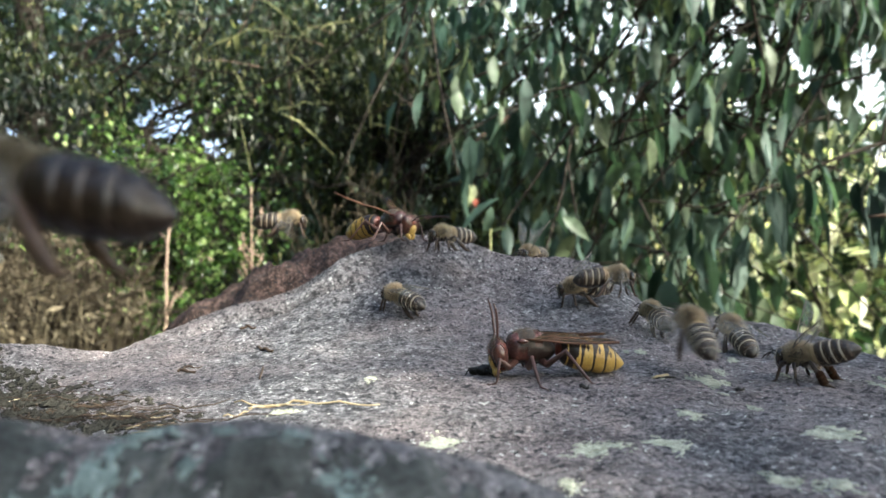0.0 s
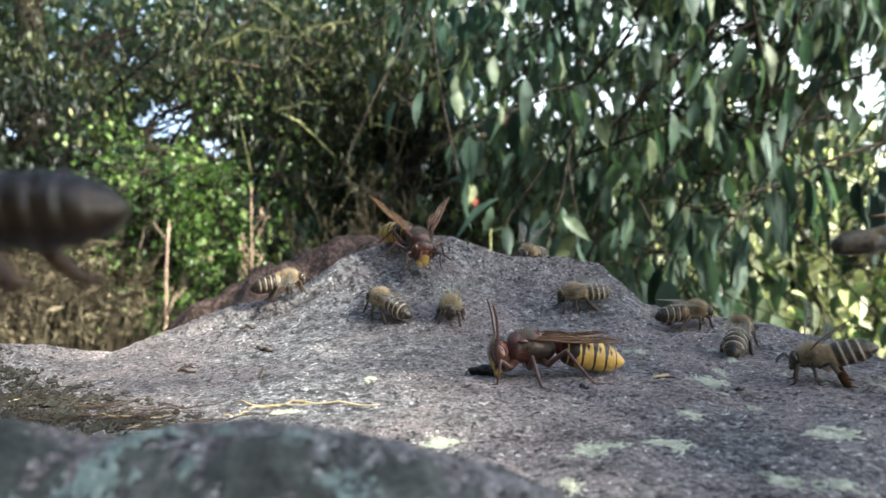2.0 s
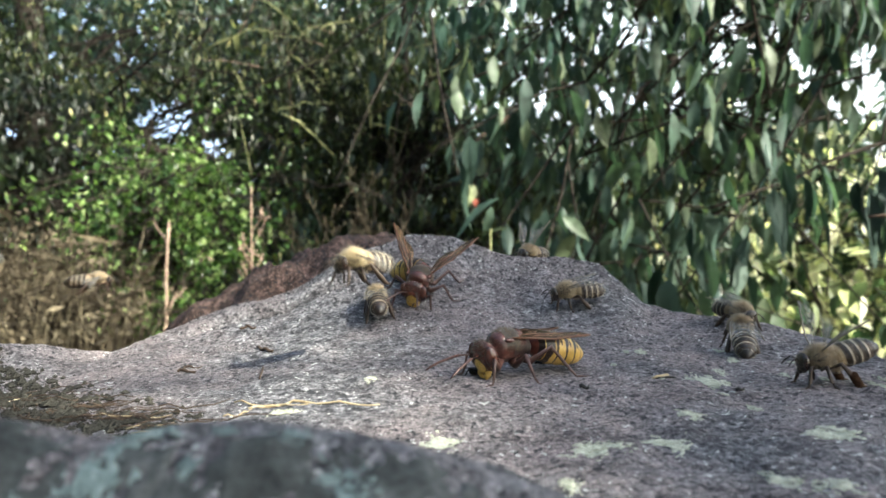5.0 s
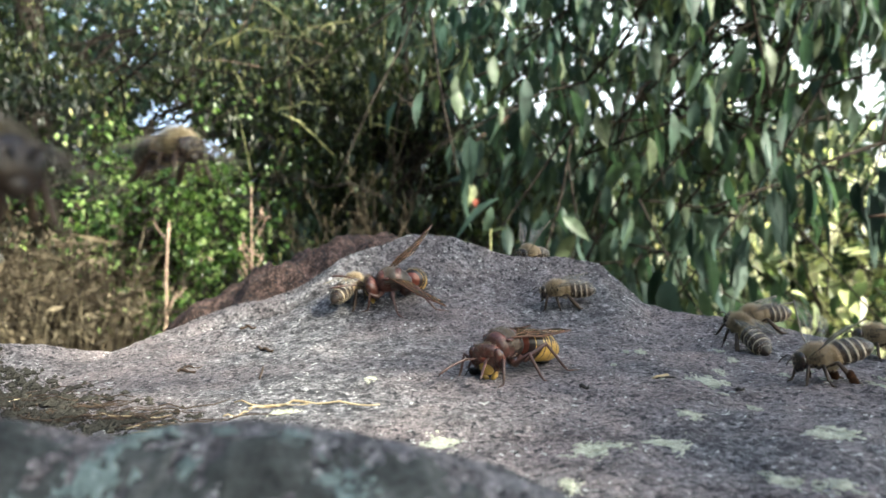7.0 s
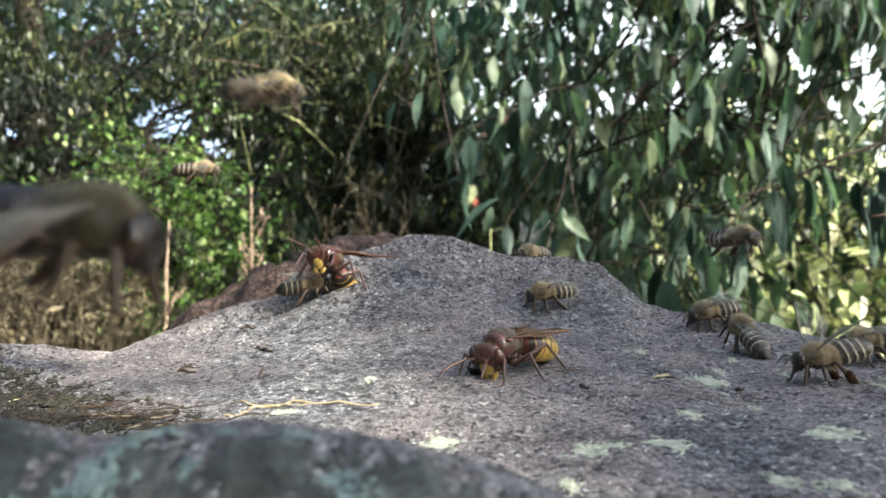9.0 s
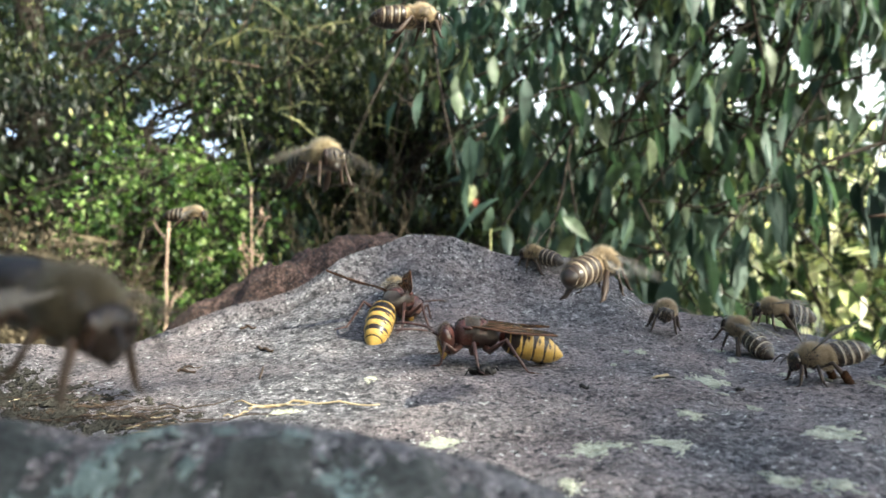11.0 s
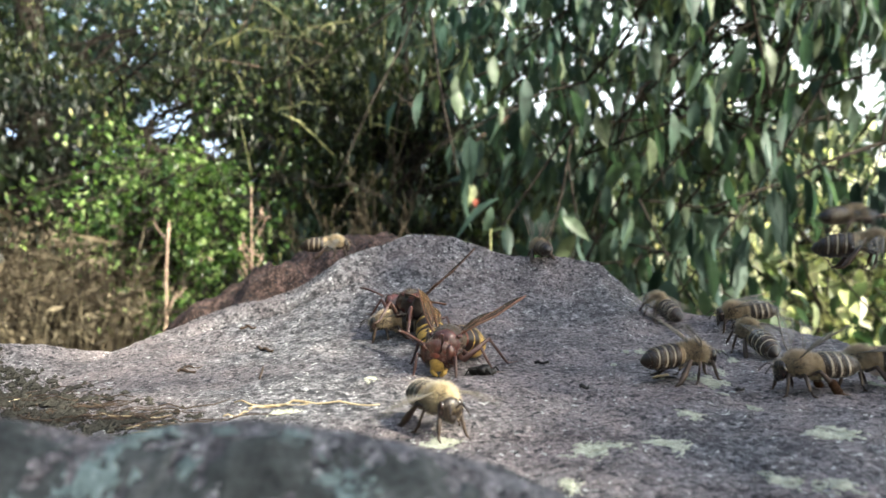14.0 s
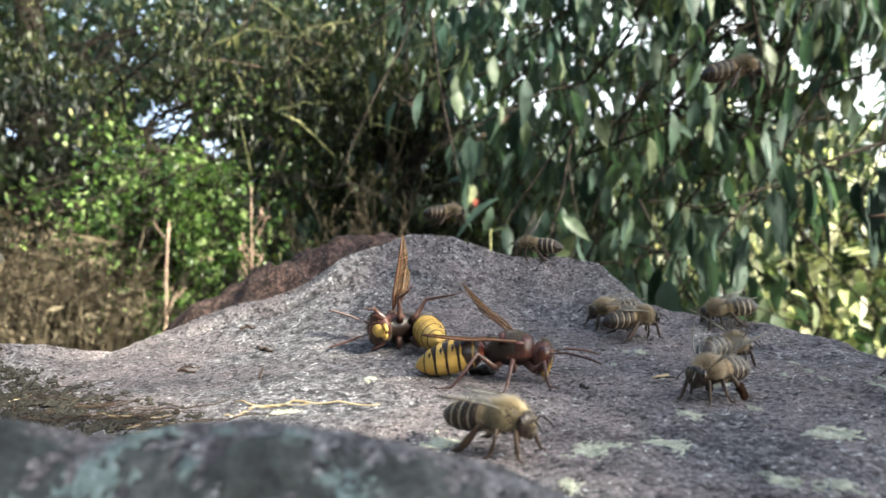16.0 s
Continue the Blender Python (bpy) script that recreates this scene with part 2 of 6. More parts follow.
B_PALE = mottled("pale_grey_fur", [(0.3, (0.36, 0.30, 0.21)), (0.7, (0.66, 0.59, 0.46))], 600, 0.7, 0.2, 0.0, 0.0001, island=0.3, sheen=0.3)
B_LEG = mottled("dark_bee_leg", [(0.3, (0.02, 0.012, 0.008)), (0.6, (0.06, 0.035, 0.02)), (0.8, (0.14, 0.085, 0.045))], 900, 0.5, 0.4, 0.2, 0.00005)
H_WING = wing_material("amber_wing", (0.15, 0.092, 0.05), 0.48)
B_WING = wing_material("clear_wing", (0.52, 0.51, 0.48), 0.88, 0.12)
VEIN = mottled("wing_vein", [(0.3, (0.06, 0.025, 0.012)), (0.7, (0.14, 0.06, 0.03))], 900, 0.5, 0.4, 0.0, 0.0001)
B_VEIN = mottled("grey_wing_vein", [(0.3, (0.10, 0.085, 0.065)), (0.7, (0.22, 0.19, 0.15))], 900, 0.5, 0.4, 0.0, 0.0001)
POLLEN = mottled("pollen_load", [(0.3, (0.018, 0.009, 0.005)), (0.7, (0.055, 0.026, 0.013))], 1500, 0.9, 0.1, 0.7, 0.0001)


# ---- the boulder's form: a ridge seen end on, a flatter apron before it and a raised lip close to the eye
# knots of the ridge: x, y, z (z from the eye's height)
RIDGE = [(-0.30, 0.10, -0.035), (-0.14, 0.15, -0.022), (-0.098, 0.17, -0.0205), (-0.080, 0.185, -0.0250), (-0.068, 0.192, -0.0200),
         (-0.056, 0.198, -0.0152), (-0.0395, 0.204, -0.0105), (-0.028, 0.208, -0.0030), (-0.0165, 0.212, 0.0017),
         (-0.0100, 0.214, 0.0045), (0.0020, 0.214, 0.0038), (0.0120, 0.214, 0.0001), (0.0185, 0.213, -0.0018),
         (0.0335, 0.210, -0.0026), (0.0420, 0.206, -0.0043), (0.0475, 0.203, -0.0088), (0.0520, 0.200, -0.0136),
         (0.0590, 0.194, -0.0156), (0.0700, 0.184, -0.0167), (0.0790, 0.174, -0.0178), (0.0845, 0.165, -0.0193), (0.0890, 0.154, -0.0226),
         (0.14, 0.13, -0.03), (0.30, 0.10, -0.045)]
RX, RY, RZ = (np.array(c) for c in zip(*RIDGE))


def lump(x, y, f, seed):
    return noise.noise(Vector((x * f + seed, y * f - seed * 0.7, seed * 1.3)))


def rock_z(x, y, fine=True):
    """Height of the boulder's skin, from the eye's height."""
    yr, zr = float(np.interp(x, RX, RY)), float(np.interp(x, RX, RZ))
    zf = -0.0268 + 0.045 * max(x, 0) - 0.01 * max(-x, 0)
    t = (y - 0.08) / (yr - 0.08)
    if t <= 1:
        u = min(max(t, -0.4), 1)
        z = zf + (zr - zf) * (0.25 * u + 0.75 * max(u, 0) ** 6)
    else:
        b = y - yr
        z = zr - 0.55 * b - 5.0 * b * b
    # the lip
    crest = 0.0150 - 0.12 * max(x + 0.015, 0) - 20 * max(x + 0.0035, 0) ** 2 + 0.0012 * noise.noise(Vector((x * 60, 0, 5)))
    lip = max(crest, 0) * math.exp(-((y - 0.057) / 0.0125) ** 2)
    z += lip
    # a rounded ledge along the left flank, with a crease below it
    if -0.066 < x < -0.014:
        w = min(1, (x + 0.066) / 0.012, (-0.014 - x) / 0.014)
        s = y - (yr - 0.0085 - 0.0022 * noise.noise(Vector((x * 90, 3, 1))))
        z -= w * 0.0034 * math.exp(-(s / 0.0015) ** 2)
        z += w * 0.0008 * math.exp(-((s - 0.0045) / 0.003) ** 2)
    # a drop away from the eye's side, and round the outside
    if y < 0.05:
        z -= 2.2 * (0.05 - y) ** 1.5
    far = max(abs(x) - 0.16, 0)
    z -= 6 * far * far
    if fine:
        z += 0.0008 * lump(x, y, 55, 3) + 0.0006 * lump(x, y, 160, 7) + 0.00028 * lump(x, y, 420, 11) + 0.00017 * lump(x, y, 1000, 17)
    return z


# ---- shared builders
def part(name, bm, mats, parent=None, label="", at=None, smooth=True):
    """Links a bmesh as one mesh object under a thing or a part."""
    me = bpy.data.meshes.new(name)
    bm.to_mesh(me)
    bm.free()
    for m in mats if isinstance(mats, (list, tuple)) else [mats]:
        me.materials.append(m)
    if smooth:
        me.shade_smooth()
    ob = new(name, me)
    ob.parent = parent
    if at is not None:
        ob.matrix_basis = at
    if label:
        ob["label"] = label
    return ob


def from_arrays(name, verts, faces, mats, parent=None, smooth=False):
    me = bpy.data.meshes.new(name)
    me.from_pydata(verts, [], faces)
    for m in mats if isinstance(mats, (list, tuple)) else [mats]:
        me.materials.append(m)
    if smooth:
        me.shade_smooth()
    ob = new(name, me)
    ob.parent = parent
    return ob


def tube(bm, pts, radii, n=6, mat=0, squash=1.0):
    """A closed tapered tube along a line of points."""
    pts = [Vector(p) for p in pts]
    rings = []
    for i, p in enumerate(pts):
        d = (pts[min(i + 1, len(pts) - 1)] - pts[max(i - 1, 0)]).normalized()
        a = d.cross(Vector((0, 0, 1)) if abs(d.z) < 0.9 else Vector((1, 0, 0))).normalized()
        b = d.cross(a)
        rings.append([bm.verts.new(p + radii[i] * (a * squash * math.cos(k * math.tau / n) + b * math.sin(k * math.tau / n))) for k in range(n)])
    for r, s in zip(rings, rings[1:]):
        for k in range(n):
            bm.faces.new((r[k], r[(k + 1) % n], s[(k + 1) % n], s[k])).material_index = mat
    bm.faces.new(rings[0][::-1]).material_index = mat
    bm.faces.new(rings[-1]).material_index = mat


# ---- ground, boulder, the red stone behind it
def ground():
    bm = bmesh.new()
    bmesh.ops.create_grid(bm, x_segments=120, y_segments=120, size=1)
    for v in bm.verts:
        x, y = (math.copysign(abs(c) ** 3 * 400, c) for c in v.co.xy)
        v.co = (x, y, 0.05 * noise.noise(Vector((x * 0.7, y * 0.7, 2))) - 0.02)
    return tagged(part("ground", bm, EARTH), "dark earth with leaf litter under the trees", "ground", kind="structure")


def boulder():
    def axis(lo, hi, a, b, fine, coarse):
        out, c = [], lo
        while c < hi:
            out.append(c)
            c += fine if a <= c <= b else coarse
        return out + [hi]
    xs, ys = axis(-0.34, 0.34, -0.105, 0.105, 0.0005, 0.006), axis(-0.16, 0.36, 0.045, 0.218, 0.0005, 0.006)
    verts, faces = [], []
    for y in ys:
        for x in xs:
            e = ((abs(x) / 0.34) ** 2.6 + (abs(y - 0.10) / 0.26) ** 2.6) ** (1 / 2.6)
            z = rock_z(x, y)
            k = max(e - 0.5, 0) / 0.5
            side = 0.06 * lump(x, y, 9, 31) + 0.02 * lump(x, y, 30, 37)
            verts.append((x * (1 + 0.35 * k * k), y + (y - 0.10) * 0.35 * k * k, max(z + EYE - (0.55 + side) * min(k, 1.3) ** 2.4, -0.05)))
    w = len(xs)
    for j in range(len(ys) - 1):
        for i in range(w - 1):
            k = j * w + i
            faces.append((k, k + 1, k + w + 1, k + w))
    return tagged(from_arrays("boulder", verts, faces, ROCK, smooth=True), "grey-purple weathered boulder with pale flecks and lichen", "rock")


def red_stone():
    """The rough red-brown stone leaning behind the boulder."""
    verts, faces, w = [], [], 150
    for j in range(90):
        for i in range(w):
            x, y = -0.24 + 0.28 * i / (w - 1), 0.222 + 0.16 * j / 89
            line = float(np.interp(x, [-0.24, -0.105, -0.09, -0.065, -0.052, -0.036, -0.02, 0.0, 0.02, 0.04], [-0.07, -0.040, -0.024, -0.0085, -0.0018, 0.0042, 0.0052, -0.004, -0.03, -0.06]))
            b = y - 0.262
            z = line - (14 if b < 0 else 9) * b * b - (0.25 * -b if b < 0 else 0)
            z += 0.0060 * lump(x, y, 60, 21) + 0.0048 * lump(x, y, 150, 23) + 0.0018 * lump(x, y, 360, 27)
            e = max(abs(j - 44.5) / 44.5, abs(i - 74.5) / 74.5)
            verts.append((x, y, (z + EYE) * (1 - max(e - 0.85, 0) / 0.15)))
    for j in range(89):
        for i in range(w - 1):
            k = j * w + i
            faces.append((k, k + 1, k + w + 1, k + w))
    return tagged(from_arrays("red_stone", verts, faces, RED_ROCK, smooth=True), "rough red-brown stone behind the grey boulder", "rock")


ground()
boulder()
red_stone()


# ---- foliage
def leaf_template(kind):
    """Points and faces of one leaf, 1 long along +x, z up: a folded, drooping blade."""
    if kind == "lance":
        st = [(0, 0.015), (0.15, 0.115), (0.34, 0.175), (0.58, 0.15), (0.82, 0.065), (1.0, 0.006)]
    elif kind == "ovate":
        st = [(0, 0.015), (0.15, 0.17), (0.34, 0.24), (0.58, 0.20), (0.82, 0.09), (1.0, 0.006)]
    elif kind == "round":
        st = [(0, 0.02), (0.2, 0.27), (0.5, 0.34), (0.8, 0.22), (1.0, 0.02)]
    else:
        st = [(0, 0.02), (0.3, 0.22), (0.7, 0.19), (1.0, 0.015)]
    v, f = [], []
    for t, w in st:
        droop = -0.22 * t * t
        v += [(t, -w, droop + 0.35 * w), (t, 0, droop), (t, w, droop + 0.35 * w)]
    for i in range(len(st) - 1):
        a = 3 * i
        f += [(a, a + 1, a + 4, a + 3), (a + 1, a + 2, a + 5, a + 4)]
    return np.array(v), np.array(f)


def leaf_mass(name, rng, places, sizes, kind, mat, parent, hang=0.5, spread=1.0, label=""):
    """Many leaves joined into one crown. hang: 1 points them straight down."""
    tv, tf = leaf_template(kind)
    n = len(places)
    yaw = rng.uniform(0, math.tau, n)
    dip = np.clip(rng.normal(hang, 0.28 * spread, n), -0.5, 1.15) * math.pi / 2
    twist = rng.normal(0, 0.7, n)
    cx, sx = np.cos(twist), np.sin(twist)
    p = np.repeat(tv[None], n, 0) * np.asarray(sizes)[:, None, None]
    y, z = p[..., 1] * cx[:, None] - p[..., 2] * sx[:, None], p[..., 1] * sx[:, None] + p[..., 2] * cx[:, None]
    x = p[..., 0]
    cd, sd = np.cos(dip)[:, None], np.sin(dip)[:, None]
    x, z = x * cd + z * sd, -x * sd + z * cd
    cy, sy = np.cos(yaw)[:, None], np.sin(yaw)[:, None]
    q = np.stack([x * cy - y * sy, x * sy + y * cy, z], -1) + np.asarray(places)[:, None, :]
    f = (tf[None] + (np.arange(n) * len(tv))[:, None, None]).reshape(-1, 4)
    ob = from_arrays(name, q.reshape(-1, 3).tolist(), f.tolist(), mat, parent, smooth=True)
    if label:
        ob["label"] = label
    return tagged(ob, kind="stuff")


def branch_points(a, b, rng, sag=0.0, n=6, wob=0.03):
    a, b = Vector(a), Vector(b)
    out = []
    for i in range(n):
        t = i / (n - 1)
        k = (b - a).length * wob * math.sin(math.pi * t)
        out.append(a.lerp(b, t) + Vector((rng.normal() * k, rng.normal() * k, rng.normal() * k - sag * 4 * t * (1 - t))))
    return out


def woody(name, label, category, base, height, radius, limbs, rng, high=False):
    """Trunk and limbs; limbs: end points. Returns the thing and the twigs' points for the leaves."""
    thing = tagged(new(name), label, category)
    thing.location = base
    top = Vector((rng.normal() * 0.05, rng.normal() * 0.05, height))
    bm = bmesh.new()
    stem = branch_points((0, 0, -0.05), top, rng, n=9, wob=0.02)
    tube(bm, stem, [radius * (1 - 0.75 * i / 8) for i in range(9)], 10)
    part("trunk", bm, BARK, thing)
    spots = []
    for end in limbs:
        end = Vector(end) - Vector(base)
        k = min(8, max(1, int(8 * min(max(end.z / height, 0.15), 1) * 0.75)))
        k = int(rng.integers(6, 9)) if high else k
        pts = branch_points(stem[k], end, rng, sag=-0.08 * (end - stem[k]).length, n=8, wob=0.05)
        bm = bmesh.new()
        r0 = radius * 0.085
        tube(bm, pts, [r0 * (1 - 0.85 * i / 7) + 0.001 for i in range(8)], 6)
        for i in range(2, 8):
            for _ in range(2):
                tip = pts[i] + Vector((rng.normal() * 0.16, rng.normal() * 0.16, rng.normal() * 0.12 - 0.08)) * (0.6 + (end - stem[k]).length * 0.4)
                tw = branch_points(pts[i], tip, rng, n=4)
                tube(bm, tw, [0.0022, 0.0018, 0.0013, 0.0008], 4)
                spots += [p + Vector(base) for p in tw[1:]]
        part("limb", bm, BARK, thing)
    return thing, spots


def scatter(rng, spots, n, spread):
    k = rng.integers(0, len(spots), n)
    s = np.array([tuple(p) for p in spots])
    return s[k] + rng.normal(0, 1, (n, 3)) * np.array(spread)


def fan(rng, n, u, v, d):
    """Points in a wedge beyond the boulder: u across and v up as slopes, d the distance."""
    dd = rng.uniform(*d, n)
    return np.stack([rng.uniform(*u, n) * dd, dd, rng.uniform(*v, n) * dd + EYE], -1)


# ---- trees and shrubs round the boulder
# where the foliage is thin and the sky shows: across and up as slopes, half-sizes, share of leaves missing
GAPS = [(-0.365, 0.172, 0.046, 0.032, 0.95), (-0.294, 0.14, 0.026, 0.018, 0.93), (-0.54, 0.16, 0.035, 0.025, 0.75), (-0.56, 0.15, 0.012, 0.02, 0.95)]
# openings between the hanging leaves: across, up, half-width
OPEN = [(0.38, 0.30, 0.014), (0.406, 0.279, 0.013), (0.43, 0.289, 0.015), (0.463, 0.257, 0.014), (0.474, 0.242, 0.011), (0.553, 0.203, 0.019), (0.56, 0.233, 0.015), (0.549, 0.273, 0.019),
        (0.511, 0.20, 0.012), (0.573, 0.141, 0.015), (0.306, 0.209, 0.017), (0.251, 0.208, 0.012), (0.225, 0.198, 0.010), (0.212, 0.203, 0.009), (0.122, 0.20, 0.014), (0.109, 0.238, 0.009),
        (0.384, 0.207, 0.012), (0.395, 0.189, 0.009), (0.303, 0.258, 0.012), (0.244, 0.299, 0.012), (0.233, 0.282, 0.010), (0.362, 0.262, 0.015), (0.369, 0.30, 0.013), (0.422, 0.185, 0.011)]
GAPS += [(u, v, r * (1.15 if u > 0.34 else 1.05), r * (1.45 if u > 0.34 else 1.35), 0.985) for u, v, r in OPEN]
rng = np.random.default_rng(4)
for _ in range(26):
    r = rng.uniform(0.003, 0.008)
    GAPS.append((rng.uniform(0.08, 0.58), rng.uniform(0.14, 0.33), r, r * 1.3, 0.97))
for _ in range(14):
    r = rng.uniform(0.004, 0.010)
    GAPS.append((rng.uniform(0.40, 0.58), rng.uniform(-0.07, 0.13), r, r, 0.97))
for _ in range(12):
    r = rng.uniform(0.004, 0.010)
    GAPS.append((rng.uniform(-0.42, -0.05), rng.uniform(0.12, 0.26), r, r, 0.9))


def thinned(at, rng, gaps):
    """Drops leaves from the thin places."""
    u, v = at[:, 0] / at[:, 1], (at[:, 2] - EYE) / at[:, 1]
    keep = np.ones(len(at), bool)
    ragged = np.array([1 + 0.9 * noise.noise(Vector((a * 70, b * 70, 8))) for a, b in zip(u.tolist(), v.tolist())])
    for gu, gv, ru, rv, share in gaps:
        inside = ((u - gu) / ru) ** 2 + ((v - gv) / rv) ** 2 < ragged
        keep &= ~(inside & (rng.random(len(at)) < share))
    return at[keep]


def grow(name, label, category, seed, base, height, radius, ends, leaves, spread, sizes, kind, mat, hang=0.5, thin=(), high=False, clump=0.0):
    rng = np.random.default_rng(seed)
    thing, spots = woody(name, label, category, base, height, radius, ends(rng), rng, high)
    at = scatter(rng, spots, leaves, spread)
    if clump:
        at = at[[noise.noise(Vector(p) * clump) > -0.02 for p in at.tolist()]]
    keep = (at[:, 1] > 0.75) | (np.abs(at[:, 0]) > 0.55)
    at = thinned(at[keep], rng, GAPS + list(thin)) - np.array(base)
    leaf_mass("crown", rng, at, rng.uniform(*sizes, len(at)), kind, mat, thing, hang, 1.9 if clump else 1.0)
    return thing, spots, rng


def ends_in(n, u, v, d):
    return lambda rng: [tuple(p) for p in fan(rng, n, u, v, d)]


def single_leaves(thing, spots, rng, n, size, mat, loose=0.03):
    """The large hanging leaves nearest the eye, each a leaf of its own."""
    tv, tf = leaf_template("ovate")
    meshes = []
    for k in range(4):
        bend = tv.copy()
        bend[:, 2] += (0.10 - 0.09 * k) * bend[:, 0] ** 2
        bend[:, 1] *= 0.58 + 0.10 * k
        bm = bmesh.new()
        vs = [bm.verts.new(p) for p in bend]
        for f in tf:
            bm.faces.new([vs[i] for i in f])
        tube(bm, [(-0.16, 0, 0.02), (0, 0, 0), (0.5, 0, -0.045 + (0.10 - 0.09 * k) * 0.25), (0.95, 0, -0.19 + (0.10 - 0.09 * k) * 0.9)], [0.012, 0.012, 0.01, 0.004], 4)
        bmesh.ops.solidify(bm, geom=bm.faces[:], thickness=0.006)
        me = bpy.data.meshes.new("leaf")
        bm.to_mesh(me)
        bm.free()
        me.materials.append(mat)
        me.shade_smooth()
        meshes.append(me)
    at = scatter(rng, spots, n * 3, (loose, loose, loose))
    at = thinned(at[np.abs(at[:, 0] / at[:, 1]) < 0.62], rng, GAPS + LOW)[:n // 4]
    base = thing.location
    for p in at:
        yaw = rng.uniform(0, 360)
        for k in range(4):
            ob = new("leaf", meshes[rng.integers(4)])
            ob.parent = thing
            s = rng.uniform(*size)
            q = p - np.array(base) + np.array((0.012 * math.cos(k * 2.2), 0.012 * math.sin(k * 2.2), -0.018 * k))
            ob.matrix_basis = pose(*q, rng.normal(0, 20), 80 + rng.normal(0, 11), yaw + rng.normal(0, 70)) @ Matrix.Diagonal((s, s, s, 1))


# where this tree does not reach
LOW = [(0.53, 0.05, 0.14, 0.13, 0.68), (0.58, -0.05, 0.15, 0.1, 0.8), (-0.34, 0.15, 0.30, 0.45, 1.0), (-0.11, 0.06, 0.13, 0.17, 1.0)]
# the tree whose branches hang over the boulder from the right
tree, spots, rng = grow("broadleaf_tree", "broadleaf tree with drooping dark green leaves behind the boulder", "tree", 5, (1.75, 1.7, 0), 2.3, 0.06,
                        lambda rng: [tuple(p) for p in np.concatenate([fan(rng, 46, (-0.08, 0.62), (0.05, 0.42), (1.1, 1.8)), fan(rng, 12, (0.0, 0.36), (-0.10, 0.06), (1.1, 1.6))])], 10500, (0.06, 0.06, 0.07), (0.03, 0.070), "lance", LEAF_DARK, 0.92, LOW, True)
single_leaves(tree, spots, rng, 330, (0.045, 0.08), LEAF_DARK_ONE)
# a spray of large leaves that hangs in from above, nearer than the rest
bm = bmesh.new()
spray = branch_points((0.46, 1.32, EYE + 0.55), (0.0, 1.24, EYE + 0.385), rng, n=9, wob=0.03)
tube(bm, [p - tree.location for p in spray], [0.006 - 0.0005 * i for i in range(9)], 6)
part("limb", bm, BARK, tree)
single_leaves(tree, spray[4:8], rng, 60, (0.035, 0.055), LEAF_TEAL, 0.028)
# a low twig with large dark leaves before the sunlit shrub
bm = bmesh.new()
spray = branch_points((0.68, 1.06, EYE + 0.17), (0.36, 1.04, EYE + 0.055), rng, n=9, wob=0.03)
tube(bm, [p - tree.location for p in spray], [0.004 - 0.0003 * i for i in range(9)], 6)
part("limb", bm, BARK, tree)
single_leaves(tree, spray[2:9], rng, 40, (0.05, 0.085), LEAF_DARK_ONE, 0.03)

# an unseen crown added towards the sun to shade the boulder
# (its opening is cut to let the sun onto the lit patch)
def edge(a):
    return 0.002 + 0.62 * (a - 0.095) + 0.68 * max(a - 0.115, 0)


def unseen_shade_crown():
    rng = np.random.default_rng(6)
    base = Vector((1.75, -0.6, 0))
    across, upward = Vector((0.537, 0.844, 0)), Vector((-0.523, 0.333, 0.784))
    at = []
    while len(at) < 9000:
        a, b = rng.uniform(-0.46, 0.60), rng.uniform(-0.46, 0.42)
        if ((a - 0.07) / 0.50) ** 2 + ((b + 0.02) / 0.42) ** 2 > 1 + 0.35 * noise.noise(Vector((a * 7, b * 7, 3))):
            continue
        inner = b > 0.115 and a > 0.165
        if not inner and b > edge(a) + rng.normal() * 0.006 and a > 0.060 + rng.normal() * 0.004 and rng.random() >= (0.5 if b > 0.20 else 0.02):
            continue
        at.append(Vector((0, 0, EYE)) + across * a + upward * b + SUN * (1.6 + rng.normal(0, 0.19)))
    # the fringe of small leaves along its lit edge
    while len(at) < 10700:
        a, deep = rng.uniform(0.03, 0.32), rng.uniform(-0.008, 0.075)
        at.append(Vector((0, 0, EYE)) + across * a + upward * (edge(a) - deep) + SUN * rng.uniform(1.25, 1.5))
    # leaves added to keep the sun off the near lip
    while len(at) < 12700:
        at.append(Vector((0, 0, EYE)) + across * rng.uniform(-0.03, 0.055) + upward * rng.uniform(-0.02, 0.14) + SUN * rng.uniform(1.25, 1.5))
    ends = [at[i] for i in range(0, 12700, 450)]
    # a thin veil of leaves, added high above out of view, weakens the sun
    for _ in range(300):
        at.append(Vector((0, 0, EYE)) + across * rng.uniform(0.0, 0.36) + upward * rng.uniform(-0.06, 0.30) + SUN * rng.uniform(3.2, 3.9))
    thing, spots = woody("broadleaf_tree", "unseen broadleaf tree added to shade the boulder", "tree", base, 2.1, 0.05, ends, rng)
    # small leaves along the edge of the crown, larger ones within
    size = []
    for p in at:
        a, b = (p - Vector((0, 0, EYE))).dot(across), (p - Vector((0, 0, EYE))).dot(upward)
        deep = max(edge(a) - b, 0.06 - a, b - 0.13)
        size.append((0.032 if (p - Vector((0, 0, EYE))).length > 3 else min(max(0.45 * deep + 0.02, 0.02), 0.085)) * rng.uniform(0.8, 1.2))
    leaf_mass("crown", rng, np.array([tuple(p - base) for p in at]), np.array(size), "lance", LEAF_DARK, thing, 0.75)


unseen_shade_crown()


